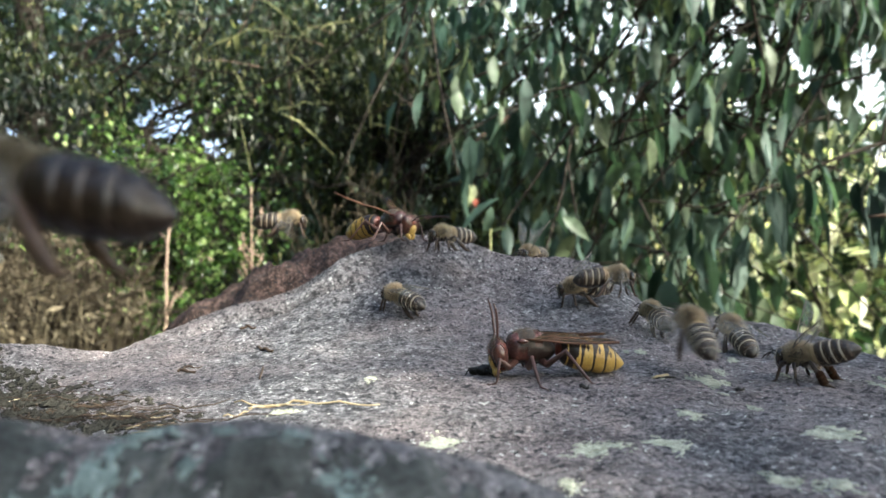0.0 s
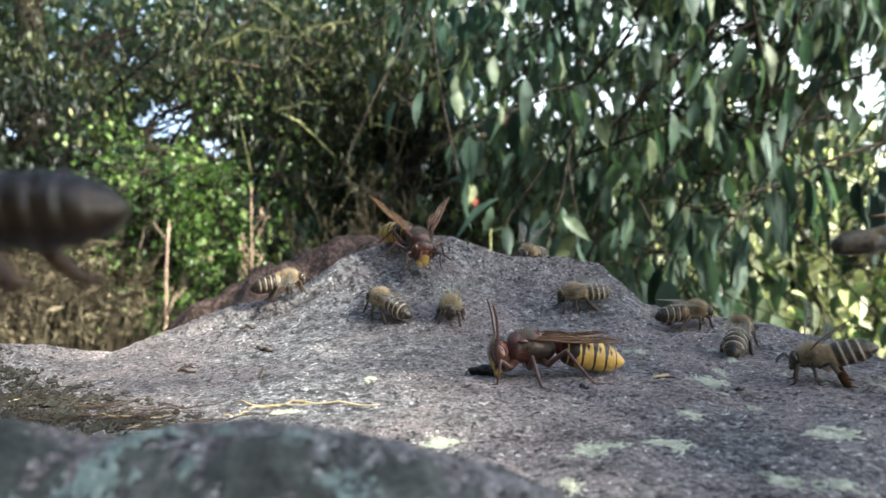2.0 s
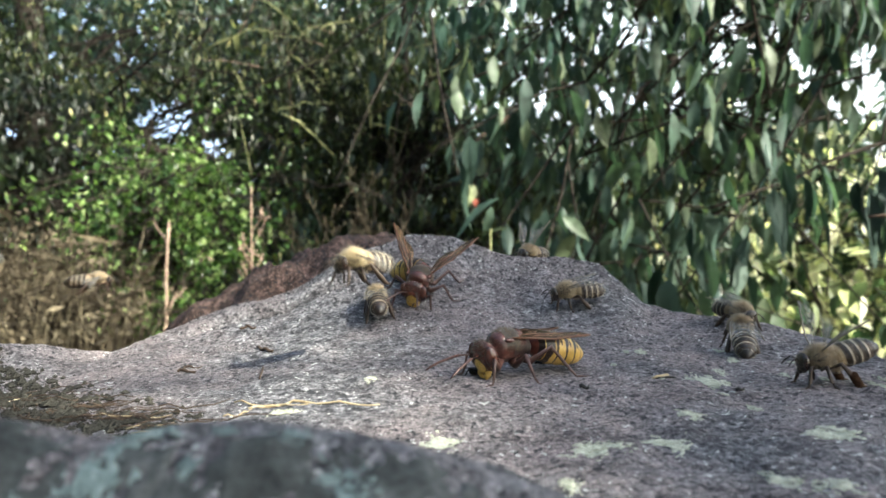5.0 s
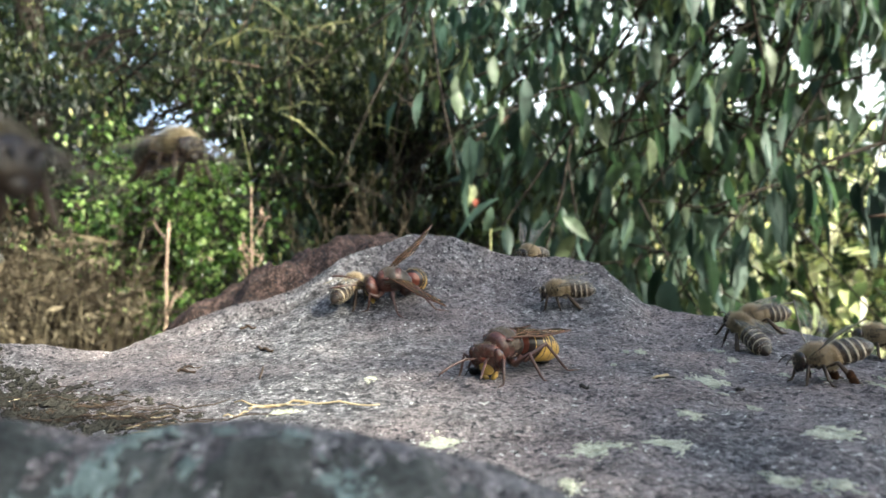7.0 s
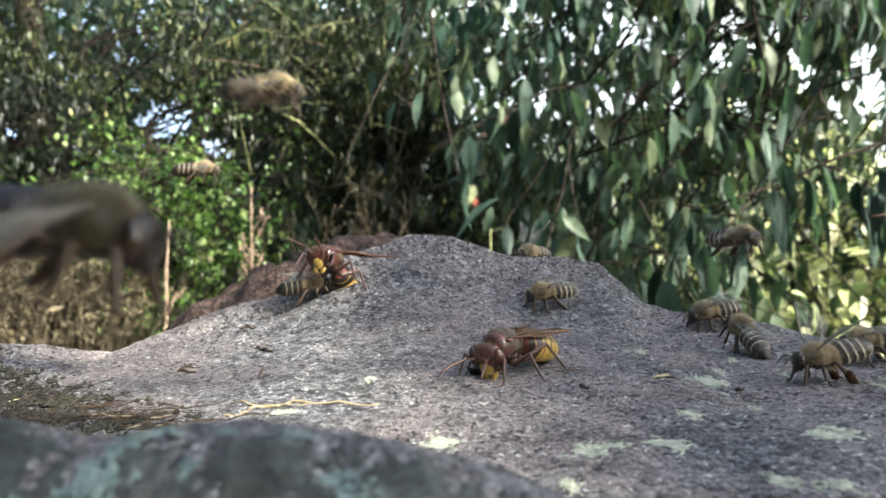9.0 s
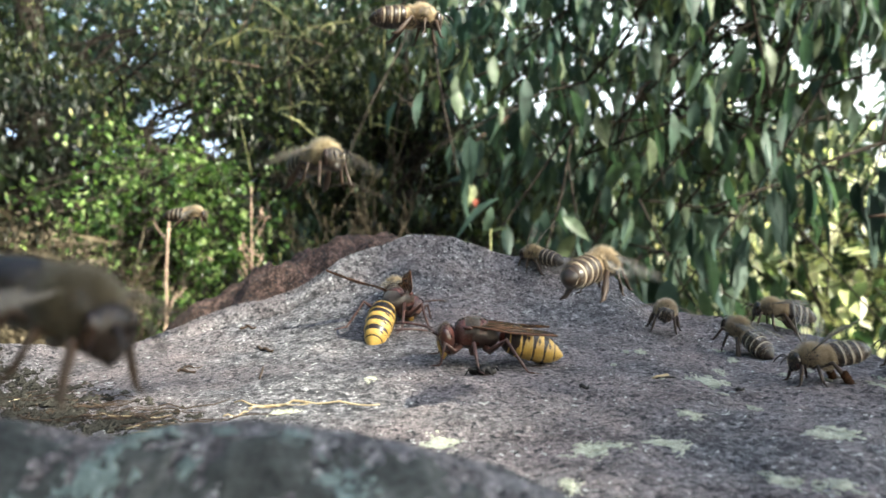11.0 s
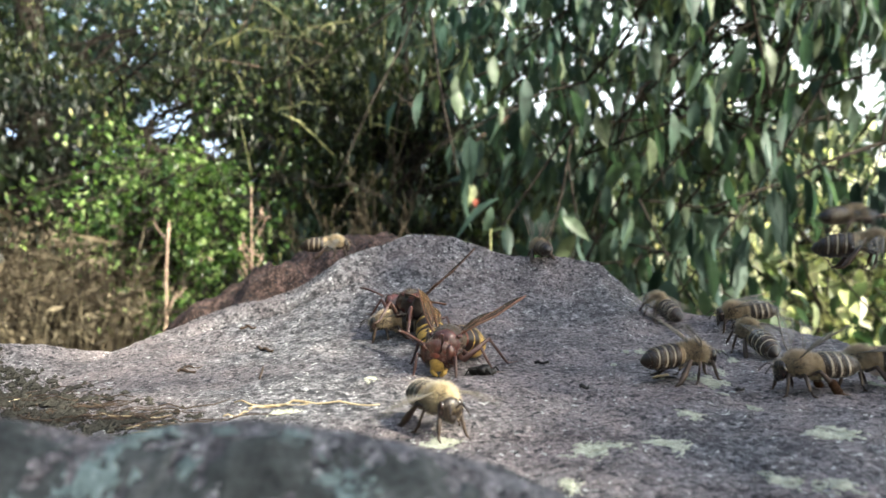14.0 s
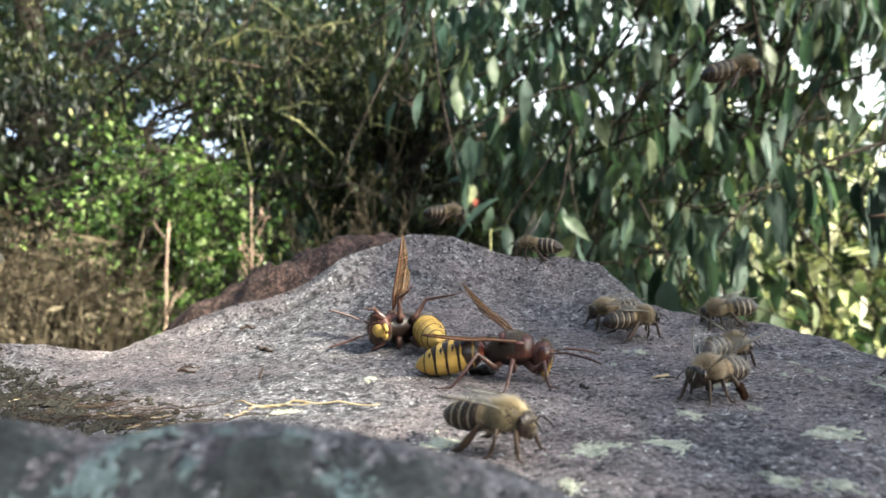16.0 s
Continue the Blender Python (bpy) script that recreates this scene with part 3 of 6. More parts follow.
# an unseen crown, added out of view, casts dappled shade on the hedge
def unseen_dapple_crown():
    rng = np.random.default_rng(7)
    base = Vector((2.9, 0.6, 0))
    mid = Vector((-0.7, 2.5, 1.05)) + SUN * 1.7
    across, upward = Vector((0.537, 0.844, 0)), Vector((-0.523, 0.333, 0.784))
    at = []
    while len(at) < 13000:
        a, b = rng.normal(0, 1.0), rng.normal(0, 0.65)
        # thinner towards the fresh green shrub and the twigs above the ridge
        thin = 0.95 * math.exp(-((a + 0.58) / 0.26) ** 2 - ((b + 0.73) / 0.26) ** 2) + 0.30 * math.exp(-((a + 0.02) / 0.30) ** 2 - ((b + 0.33) / 0.25) ** 2)
        if noise.noise(Vector((a * 6, b * 6, 7))) + 0.7 * noise.noise(Vector((a * 15, b * 15, 9))) > -0.20 + 0.9 * thin:
            p = mid + across * a + upward * b + SUN * rng.normal(0, 0.15)
            if p.dot(across) > 0.75:
                at.append(p)
    hub = at[::60]
    thing, spots = woody("broadleaf_tree", "unseen broadleaf tree added to dapple the hedge with shade", "tree", base, 2.6, 0.06, hub[::6], rng)
    leaf_mass("crown", rng, np.array([tuple(p - base) for p in at]), rng.uniform(0.03, 0.055, len(at)), "lance", LEAF_DARK, thing, 0.7)


unseen_dapple_crown()


# an unseen spreading crown added overhead to keep sky light off the hedge
def sky_blocker_crown():
    rng = np.random.default_rng(15)
    base = Vector((-2.6, 3.9, 0))
    hub = [Vector((rng.uniform(-3.2, 2.4), rng.uniform(2.1, 4.6), rng.uniform(2.35, 3.3))) for _ in range(60)]
    hub = [h for h in hub if (h.z - EYE - 0.25) / h.y > 0.40]
    at = [hub[int(rng.integers(len(hub)))] + Vector(rng.normal(0, 0.2, 3)) for _ in range(9000)]
    at = [p for p in at if (p.z - EYE - 0.1) / p.y > 0.38]
    thing, spots = woody("broadleaf_tree", "unseen broadleaf tree added to keep sky light off the hedge", "tree", base, 3.2, 0.09, hub[::3], rng, True)
    leaf_mass("crown", rng, np.array([tuple(p - base) for p in at]), rng.uniform(0.09, 0.15, len(at)), "plain", LEAF_DARK, thing, 0.4)


sky_blocker_crown()


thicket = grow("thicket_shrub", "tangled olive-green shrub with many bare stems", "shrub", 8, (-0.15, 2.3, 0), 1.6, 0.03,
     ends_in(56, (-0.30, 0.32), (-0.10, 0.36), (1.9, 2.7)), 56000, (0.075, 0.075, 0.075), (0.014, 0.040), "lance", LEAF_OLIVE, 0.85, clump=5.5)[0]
rng = np.random.default_rng(12)
for _ in range(24):
    d = rng.uniform(2.0, 2.4)
    x, lean = rng.uniform(-0.28, 0.20) * d, rng.normal(0, 0.22)
    h = rng.uniform(0.7, 1.5)
    bm = bmesh.new()
    r = rng.uniform(0.0014, 0.0042)
    tube(bm, branch_points((x + 0.15, d - 2.3, -0.02), (x + 0.15 + lean, d - 2.3 + rng.normal(0, 0.1), h), rng, n=7, wob=0.025), [r * (1 - 0.09 * i) for i in range(7)], 5)
    part("stem", bm, PALE_BARK, thicket)
# bare shoots that catch the sun among the leaves
for i in range(40):
    d = rng.uniform(1.62, 1.95)
    top = i % 3 > 0
    x, z = rng.uniform(*((-0.24, -0.02) if top else (-0.46, 0.06))) * d, EYE + rng.uniform(*((0.15, 0.34) if top else (0.08, 0.33))) * d
    a, ln = rng.choice((0.15, 0.6, 2.2, 2.9, 1.5, -0.5)) + rng.normal(0, 0.25), rng.uniform(0.05, 0.20)
    bm = bmesh.new()
    r = rng.uniform(0.0012, 0.0030)
    tube(bm, branch_points((x + 0.15, d - 2.3, z), (x + 0.15 + ln * math.cos(a), d - 2.3 + rng.normal(0, 0.06), z + ln * math.sin(a)), rng, sag=-0.12 * ln * rng.random(), n=7, wob=0.02), [r * (1 - 0.1 * i) for i in range(7)], 5)
    part("stem", bm, PALE_STALK if i % 5 == 0 else GREEN_STALK, thicket)
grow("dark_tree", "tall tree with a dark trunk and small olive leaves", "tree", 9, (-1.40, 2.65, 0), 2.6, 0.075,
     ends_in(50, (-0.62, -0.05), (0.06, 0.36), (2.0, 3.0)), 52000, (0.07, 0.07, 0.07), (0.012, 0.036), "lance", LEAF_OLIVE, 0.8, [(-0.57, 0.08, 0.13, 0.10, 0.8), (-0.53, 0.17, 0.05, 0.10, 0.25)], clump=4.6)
# added where the foliage lies in deep shade; its leaves are coloured dark
grow("dark_shrub", "shrub with deep shade put into its leaf colour beside the trunk", "shrub", 13, (-1.15, 2.1, 0), 1.0, 0.02,
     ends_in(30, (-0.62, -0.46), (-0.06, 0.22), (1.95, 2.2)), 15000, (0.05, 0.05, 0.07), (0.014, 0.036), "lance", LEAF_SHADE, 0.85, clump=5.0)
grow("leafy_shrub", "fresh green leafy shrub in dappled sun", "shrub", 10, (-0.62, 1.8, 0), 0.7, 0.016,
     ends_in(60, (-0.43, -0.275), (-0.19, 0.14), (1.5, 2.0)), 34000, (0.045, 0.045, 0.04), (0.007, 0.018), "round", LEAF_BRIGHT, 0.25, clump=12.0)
grow("sunlit_shrub", "yellow-green shrub behind the tree, sun and shade put into its leaf colours", "shrub", 11, (1.7, 3.3, 0), 1.0, 0.03,
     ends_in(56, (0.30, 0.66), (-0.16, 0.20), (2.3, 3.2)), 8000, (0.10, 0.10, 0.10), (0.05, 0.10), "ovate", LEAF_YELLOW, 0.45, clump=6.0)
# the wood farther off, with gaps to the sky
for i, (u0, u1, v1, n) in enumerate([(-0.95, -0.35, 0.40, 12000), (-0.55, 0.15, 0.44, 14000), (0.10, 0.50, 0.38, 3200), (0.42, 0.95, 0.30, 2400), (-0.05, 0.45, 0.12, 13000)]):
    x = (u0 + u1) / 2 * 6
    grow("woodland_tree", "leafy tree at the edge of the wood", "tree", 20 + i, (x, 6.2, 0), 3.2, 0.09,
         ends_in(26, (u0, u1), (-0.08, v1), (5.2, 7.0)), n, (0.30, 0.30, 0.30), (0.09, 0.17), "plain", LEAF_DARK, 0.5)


# unseen trees added behind and beside the eye to cut low sky light
def low_sky_blockers():
    for i, az in enumerate(range(-204, -62, 24)):
        rng = np.random.default_rng(60 + i)
        a = radians(az + rng.uniform(-5, 5))
        r = rng.uniform(2.9, 3.7)
        base = Vector((r * math.cos(a), r * math.sin(a), 0))
        top = 1.3 if az > -90 else 3.4
        mid = Vector((0, 0, 0.5 * top))
        ends = [base + mid + Vector(rng.normal(0, 0.5, 3)) for _ in range(14)]
        ends = [Vector((e.x, e.y, min(max(e.z, 0.2), top))) for e in ends]
        thing, spots = woody("woodland_tree", "unseen leafy tree added to cut the low sky light", "tree", base, top * 0.95, 0.06, ends, rng)
        at = np.stack([rng.normal(0, 0.6, 5200), rng.normal(0, 0.6, 5200), top * rng.beta(1.6, 1.6, 5200)], -1)
        leaf_mass("crown", rng, at, rng.uniform(0.08, 0.15, len(at)), "plain", LEAF_DARK, thing, 0.5)


low_sky_blockers()


def hazy_sky():
    """Bright haze low over the land, far behind the wood."""
    m, n, l = material("bright_haze")
    e, o = n.new("ShaderNodeEmission"), n.new("ShaderNodeOutputMaterial")
    co = n.new("ShaderNodeTexCoord").outputs["Object"]
    r = ramp(n, [(0.35, (0.80, 0.88, 1.0)), (0.6, (0.97, 0.98, 1.0))])
    l.new(noise_tex(n, l, co, 0.06, 3).outputs[0], r.inputs[0])
    # bluer away from the sun
    sep, span = n.new("ShaderNodeSeparateXYZ"), n.new("ShaderNodeMapRange")
    l.new(co, sep.inputs[0])
    l.new(sep.outputs[0], span.inputs[0])
    span.inputs[1].default_value, span.inputs[2].default_value = -22, 6
    l.new(mix(n, l, span.outputs[0], (0.42, 0.52, 0.74), r.outputs[0]), e.inputs[0])
    e.inputs[1].default_value = 1.1
    l.new(e.outputs[0], o.inputs[0])
    bm = bmesh.new()
    rows = [[bm.verts.new((60 * math.sin(radians(a)), 60 * math.cos(radians(a)), z)) for a in range(-45, 46, 5)] for z in (-1, 12, 26)]
    for lo, hi in zip(rows, rows[1:]):
        for i in range(len(lo) - 1):
            bm.faces.new((lo[i], lo[i + 1], hi[i + 1], hi[i]))
    return tagged(part("backdrop", bm, m), "bright hazy sky behind the wood", "sky", kind="structure")


hazy_sky()


def dry_grass():
    rng = np.random.default_rng(31)
    verts, faces = [], []
    for _ in range(2600):
        d = rng.uniform(1.2, 1.9)
        x, y = (-0.70 + 0.275 * rng.random() ** 1.3) * d, d
        h = rng.uniform(0.28, 0.50) + 0.12 * rng.random() ** 3
        lean, a, w = rng.normal(0, 0.10, 2), rng.uniform(0, math.pi), rng.uniform(0.001, 0.003)
        k = len(verts)
        for t in (0, 0.4, 0.75, 1.0):
            c = (x + lean[0] * t * t, y + lean[1] * t * t, h * t)
            e = w * (1 - 0.8 * t)
            verts += [(c[0] - e * math.cos(a), c[1] - e * math.sin(a), c[2]), (c[0] + e * math.cos(a), c[1] + e * math.sin(a), c[2]), (c[0] - e * math.sin(a), c[1] + e * math.cos(a), c[2])]
        for s in range(3):
            b = k + 3 * s
            faces += [(b, b + 1, b + 4, b + 3), (b + 1, b + 2, b + 5, b + 4), (b + 2, b, b + 3, b + 5)]
        for _ in range(11):
            t = rng.uniform(0.35, 1)
            c = np.array((x + lean[0] * t * t, y + lean[1] * t * t, h * t))
            dirn = rng.normal(0, 1, 3) * rng.uniform(0.006, 0.02)
            side = np.cross(dirn, rng.normal(0, 1, 3))
            side *= 0.004 / (np.linalg.norm(side) + 1e-9)
            b = len(verts)
            verts += [tuple(c), tuple(c + dirn * 0.5 + side), tuple(c + dirn), tuple(c + dirn * 0.5 - side)]
            faces.append((b, b + 1, b + 2, b + 3))
    ob = from_arrays("dry_grass", verts, faces, DRY_GRASS)
    return tagged(ob, "tall brown dry grass and withered stems", "grass", kind="stuff")


dry_grass()


def weed(label, u, d, v0, v1, fork, seed, mat, r=0.003, tuft=0):
    """A dead stalk with short side shoots."""
    rng = np.random.default_rng(seed)
    thing = tagged(new("dry_weed"), label, "plant")
    x, top = u * d, v1 * d + EYE
    thing.location = (x, d, 0)
    bm = bmesh.new()
    pts = branch_points((rng.normal() * 0.02, 0, -0.01), (0, 0, top), rng, n=8, wob=0.012)
    tube(bm, pts, [r * (1 - 0.5 * i / 7) for i in range(8)], 6)
    part("stalk", bm, mat, thing)
    for k in range(fork):
        t = rng.uniform(0.62, 0.98)
        i = min(6, int(t * 7))
        p = pts[i].lerp(pts[i + 1], t * 7 - i)
        side = -1 if k % 2 else 1
        q = p + Vector((side * rng.uniform(0.012, 0.035), rng.normal() * 0.012, rng.uniform(0.025, 0.06)))
        bm = bmesh.new()
        tube(bm, branch_points(p, q, rng, n=4), [r * 0.55, r * 0.45, r * 0.4, r * 0.25], 5)
        if tuft:
            for _ in range(tuft):
                s = p.lerp(q, rng.uniform(0.3, 1))
                e = s + Vector((rng.normal() * 0.008, rng.normal() * 0.008, abs(rng.normal()) * 0.012))
                tube(bm, [s, (s + e) / 2, e], [r * 0.3, r * 0.4, r * 0.1], 4)
        part("side_shoot", bm, mat, thing)
    return thing


weed("pinkish dead stalk with a forked top", -0.357, 1.25, -0.1, 0.036, 3, 41, PALE_STALK, 0.0042)
weed("dry pale seed stalk with feathery side shoots", -0.25, 1.3, -0.05, 0.082, 9, 42, PALE_STALK, 0.0028, 6)
weed("thin brown seed stalk with fine shoots", -0.235, 1.4, -0.05, 0.035, 8, 43, DRY_GRASS, 0.0022, 5)
weed("dry branching seed head behind the ridge", -0.105, 1.3, -0.05, 0.10, 12, 44, DRY_GRASS, 0.0022, 7)
weed("thin dry stem among the leaves", -0.09, 1.4, -0.05, 0.085, 10, 45, DRY_GRASS, 0.002, 6)


for i, (u, d, v1) in enumerate([(-0.165, 0.62, 0.004), (-0.135, 0.66, 0.012), (-0.105, 0.60, 0.018), (-0.082, 0.64, 0.016), (-0.07, 0.58, 0.006)]):
    weed("low dry seed head withered behind the ridge", u, d, -0.1, v1, 14, 50 + i, DRY_GRASS, 0.0006, 9)


def hanging_shoot():
    """A bare hanging stem that ends in two small pale leaves, one withered red."""
    rng = np.random.default_rng(46)
    d = 1.15
    thing = tagged(new("hanging_shoot"), "bare hanging stem with small pale leaves, one withered red", "twig")
    thing.location = (0.036 * d, d, EYE + 0.137 * d)
    bm = bmesh.new()
    tube(bm, branch_points((0.06, 0.05, 0.05), (0, 0, 0), rng, n=5), [0.003, 0.003, 0.0028, 0.0026, 0.0024], 6)
    tube(bm, branch_points((0, 0, 0), (0.003, 0, -0.06), rng, n=5), [0.0024, 0.0022, 0.002, 0.0018, 0.0015], 6)
    part("stem", bm, TWIG, thing)
    for m, at, s in ((LEAF_YELLOW, (0.001, 0, -0.058), 0.032), (LEAF_RED, (0.008, -0.003, -0.082), 0.013), (LEAF_YELLOW, (-0.004, 0.002, -0.07), 0.026)):
        tv, tf = leaf_template("round")
        ob = from_arrays("leaf", [tuple(p * s) for p in tv], tf.tolist(), m, thing, smooth=True)
        ob.matrix_basis = pose(*at, rng.normal(0, 30), 75, rng.uniform(-120, -60))


hanging_shoot()


def sprig():
    """A young shoot with arching pale leaves just behind the ridge."""
    rng = np.random.default_rng(47)
    d = 0.9
    thing = tagged(new("young_shoot"), "young shoot with arching pale green leaves behind the ridge", "plant")
    thing.location = (0.062 * d, d, 0)
    top = EYE + 0.026 * d
    bm = bmesh.new()
    tube(bm, branch_points((0, 0, -0.01), (0, 0, top), rng, n=6, wob=0.01), [0.002, 0.002, 0.0018, 0.0016, 0.0014, 0.001], 6)
    part("stem", bm, GREEN_STALK, thing)
    tv, tf = leaf_template("lance")
    for yaw, dip, size in ((10, -22, 0.026), (165, 4, 0.018)):
        leaf = from_arrays("leaf", [tuple(p * size) for p in tv], tf.tolist(), LEAF_OLIVE, thing, smooth=True)
        leaf.matrix_basis = pose(0, 0, top - 0.004, 20, dip, yaw)


sprig()


def bare_twig():
    """A dark bare twig that reaches in from the tree."""
    rng = np.random.default_rng(48)
    bm = bmesh.new()
    tube(bm, branch_points((0.60, 0.86, EYE + 0.052), (0.487, 0.88, EYE + 0.037), rng, n=6, wob=0.03), [0.004, 0.0036, 0.0034, 0.003, 0.0026, 0.0016], 6)
    tube(bm, branch_points((0.55, 0.868, EYE + 0.046), (0.53, 0.86, EYE + 0.06), rng, n=4, wob=0.03), [0.002, 0.0018, 0.0014, 0.001], 5)
    return tagged(part("bare_twig", bm, TWIG), "dark bare twig hanging before the sunlit shrub", "twig")


bare_twig()


# ---- what lies on the boulder
def on_rock(x, y, up=0.0):
    return Vector((x, y, rock_z(x, y) + EYE + up))


def lichen(x, y, w, h, seed, mat=None, label=""):
    """A thin, ragged crust of lichen with holes and crumbling rims; mat makes it painted shade."""
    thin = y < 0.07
    n = 26
    inside = {}
    for i in range(-n, n):
        for k in range(-n, n):
            a, b = (i + 0.5) / n, (k + 0.5) / n
            f = 0.62 - math.hypot(a, b) + 0.55 * noise.noise(Vector((a * 2.2 + seed, b * 2.2, 0))) + 0.45 * noise.noise(Vector((a * 6, b * 6 + seed, 3))) + 0.42 * noise.noise(Vector((a * 15 + seed, b * 15, 5)))
            if f > 0:
                inside[i, k] = f
    bm = bmesh.new()
    made = {}

    def corner(i, k):
        if (i, k) not in made:
            px, py = x + 1.35 * w * i / n, y + 1.35 * h * k / n
            full = all(c in inside for c in ((i, k), (i - 1, k), (i, k - 1), (i - 1, k - 1)))
            px += 0.5 * w / n * noise.noise(Vector((i * 1.7, k * 1.3, seed)))
            made[i, k] = bm.verts.new(on_rock(px, py, 0.00006 + 0.00024 * abs(noise.noise(Vector((i * 0.6, k * 0.6, seed + 9)))) if full else -0.0002))
        return made[i, k]
    for i, k in inside:
        bm.faces.new((corner(i, k), corner(i + 1, k), corner(i + 1, k + 1), corner(i, k + 1)))
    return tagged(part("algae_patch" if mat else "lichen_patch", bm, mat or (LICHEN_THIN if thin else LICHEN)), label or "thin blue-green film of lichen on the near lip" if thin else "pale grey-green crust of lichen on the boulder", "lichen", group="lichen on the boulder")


for i, (x, y, w, h) in enumerate([(-0.0003, 0.1025, 0.0033, 0.0042), (0.0197, 0.0968, 0.0044, 0.0038), (0.0290, 0.0983, 0.0029, 0.0046), (0.0464, 0.1337, 0.0032, 0.0058), (0.0502, 0.0980, 0.0038, 0.0032), (0.0369, 0.0833, 0.0021, 0.0033), (0.0413, 0.0806, 0.0025, 0.0031), (0.0355, 0.1106, 0.0024, 0.0034), (0.0138, 0.0830, 0.0016, 0.0027), (-0.0129, 0.1361, 0.0012, 0.0023), (-0.0247, 0.1181, 0.0031, 0.0016), (0.0726, 0.1277, 0.0015, 0.0042), (-0.0240, 0.0520, 0.0028, 0.0036), (-0.0176, 0.0527, 0.0009, 0.0011), (-0.0159, 0.0563, 0.0011, 0.0007), (-0.0108, 0.0556, 0.0017, 0.0013), (-0.0215, 0.0560, 0.0024, 0.0012), (-0.0065, 0.0520, 0.0030, 0.0022), (-0.0290, 0.0500, 0.0016, 0.0020)]):
    lichen(x, y, w, h, 60 + i)
# dark patches that put the lip's shade into its colour
for i, (x, y, w, h) in enumerate([(-0.0300, 0.0525, 0.0060, 0.0055), (-0.0200, 0.0510, 0.0065, 0.0050), (-0.0120, 0.0530, 0.0060, 0.0045), (-0.0030, 0.0520, 0.0065, 0.0045), (0.0050, 0.0500, 0.0050, 0.0040)]):
    lichen(x, y, w, h, 130 + i, LIP_SHADE, "dark grey-green patch that puts shade on the near lip")
rng = np.random.default_rng(83)
for i in range(16):
    x, y, r = rng.uniform(0.030, 0.082), rng.uniform(0.112, 0.164), rng.uniform(0.0006, 0.0012)
    lichen(x, y, r, r * 2.2, 90 + i)


def stick(name, label, category, pts, radii, mat, up, sway=0.0002):
    bm = bmesh.new()
    path = []
    for (x, y), (x2, y2) in zip(pts, pts[1:]):
        for t in (0, 0.25, 0.5, 0.75):
            path.append((x + (x2 - x) * t, y + (y2 - y) * t))
    path.append(pts[-1])
    n = len(path)
    p3 = [on_rock(px, py, up + sway * math.sin(i * 1.7)) for i, (px, py) in enumerate(path)]
    rad = [float(np.interp(i / (n - 1), np.linspace(0, 1, len(radii)), radii)) for i in range(n)]
    tube(bm, p3, rad, 6)
    return tagged(part(name, bm, mat), label, category)


stick("straw", "dry yellow straw stem lying on the boulder", "straw", [(-0.0340, 0.1250), (-0.0283, 0.1226), (-0.0241, 0.1238), (-0.0164, 0.1214), (-0.0100, 0.1211)], [0.00012, 0.00018, 0.00020, 0.00016, 0.00010], STRAW, 0.00022)
stick("straw", "thin split dry straw beside a longer one", "straw", [(-0.0308, 0.1214), (-0.0267, 0.1235), (-0.0212, 0.1205)], [0.00013, 0.00018, 0.00011], STRAW, 0.00014)
stick("straw", "short dry straw standing on crumbled soil", "straw", [(-0.0332, 0.1160), (-0.0311, 0.1178), (-0.0302, 0.1226)], [0.00010, 0.00013, 0.00009], STRAW, 0.00010)
stick("twig", "short dark bent twig on the boulder", "twig", [(-0.0531, 0.1538), (-0.0533, 0.1586), (-0.0497, 0.1583)], [0.00023, 0.00025, 0.00014], TWIG, 0.00020)
stick("twig", "small dark twig on the boulder", "twig", [(-0.0531, 0.1547), (-0.0493, 0.1526)], [0.00034, 0.00028], TWIG, 0.00027)
stick("twig", "small dark bark splinter on the boulder", "twig", [(-0.0419, 0.1730), (-0.0394, 0.1694), (-0.0371, 0.1670)], [0.00025, 0.00045, 0.00025], TWIG, 0.00036)
stick("twig", "small dark curled splinter on the boulder", "twig", [(-0.0491, 0.1856), (-0.0475, 0.1865), (-0.0451, 0.1844)], [0.00027, 0.00034, 0.00021], TWIG, 0.00027)
stick("twig", "thin dark splinter standing on the boulder", "twig", [(-0.0348, 0.1454), (-0.0358, 0.1529)], [0.00021, 0.00021], TWIG, 0.00017)
stick("straw", "yellow straw chip with a dark edge", "straw", [(0.0366, 0.1342), (0.0384, 0.1353), (0.0398, 0.1358)], [0.00012, 0.00048, 0.00040], STRAW, 0.00032, 0.0)
stick("scrap", "dark splinter beside a straw chip", "scrap", [(0.0371, 0.1335), (0.0392, 0.1347), (0.0410, 0.1352)], [0.00010, 0.00022, 0.00012], SCRAP, 0.00020, 0.0)
stick("scrap", "small black scrap on the boulder", "scrap", [(0.0229, 0.1286), (0.0244, 0.1283)], [0.00043, 0.00028], SCRAP, 0.00034)
stick("scrap", "small black scrap on the boulder", "scrap", [(0.0483, 0.1265), (0.0497, 0.1265)], [0.00033, 0.00023], SCRAP, 0.00026)
stick("scrap", "small black splinter on the boulder", "scrap", [(0.0181, 0.1511), (0.0207, 0.1502)], [0.00033, 0.00028], SCRAP, 0.00027)


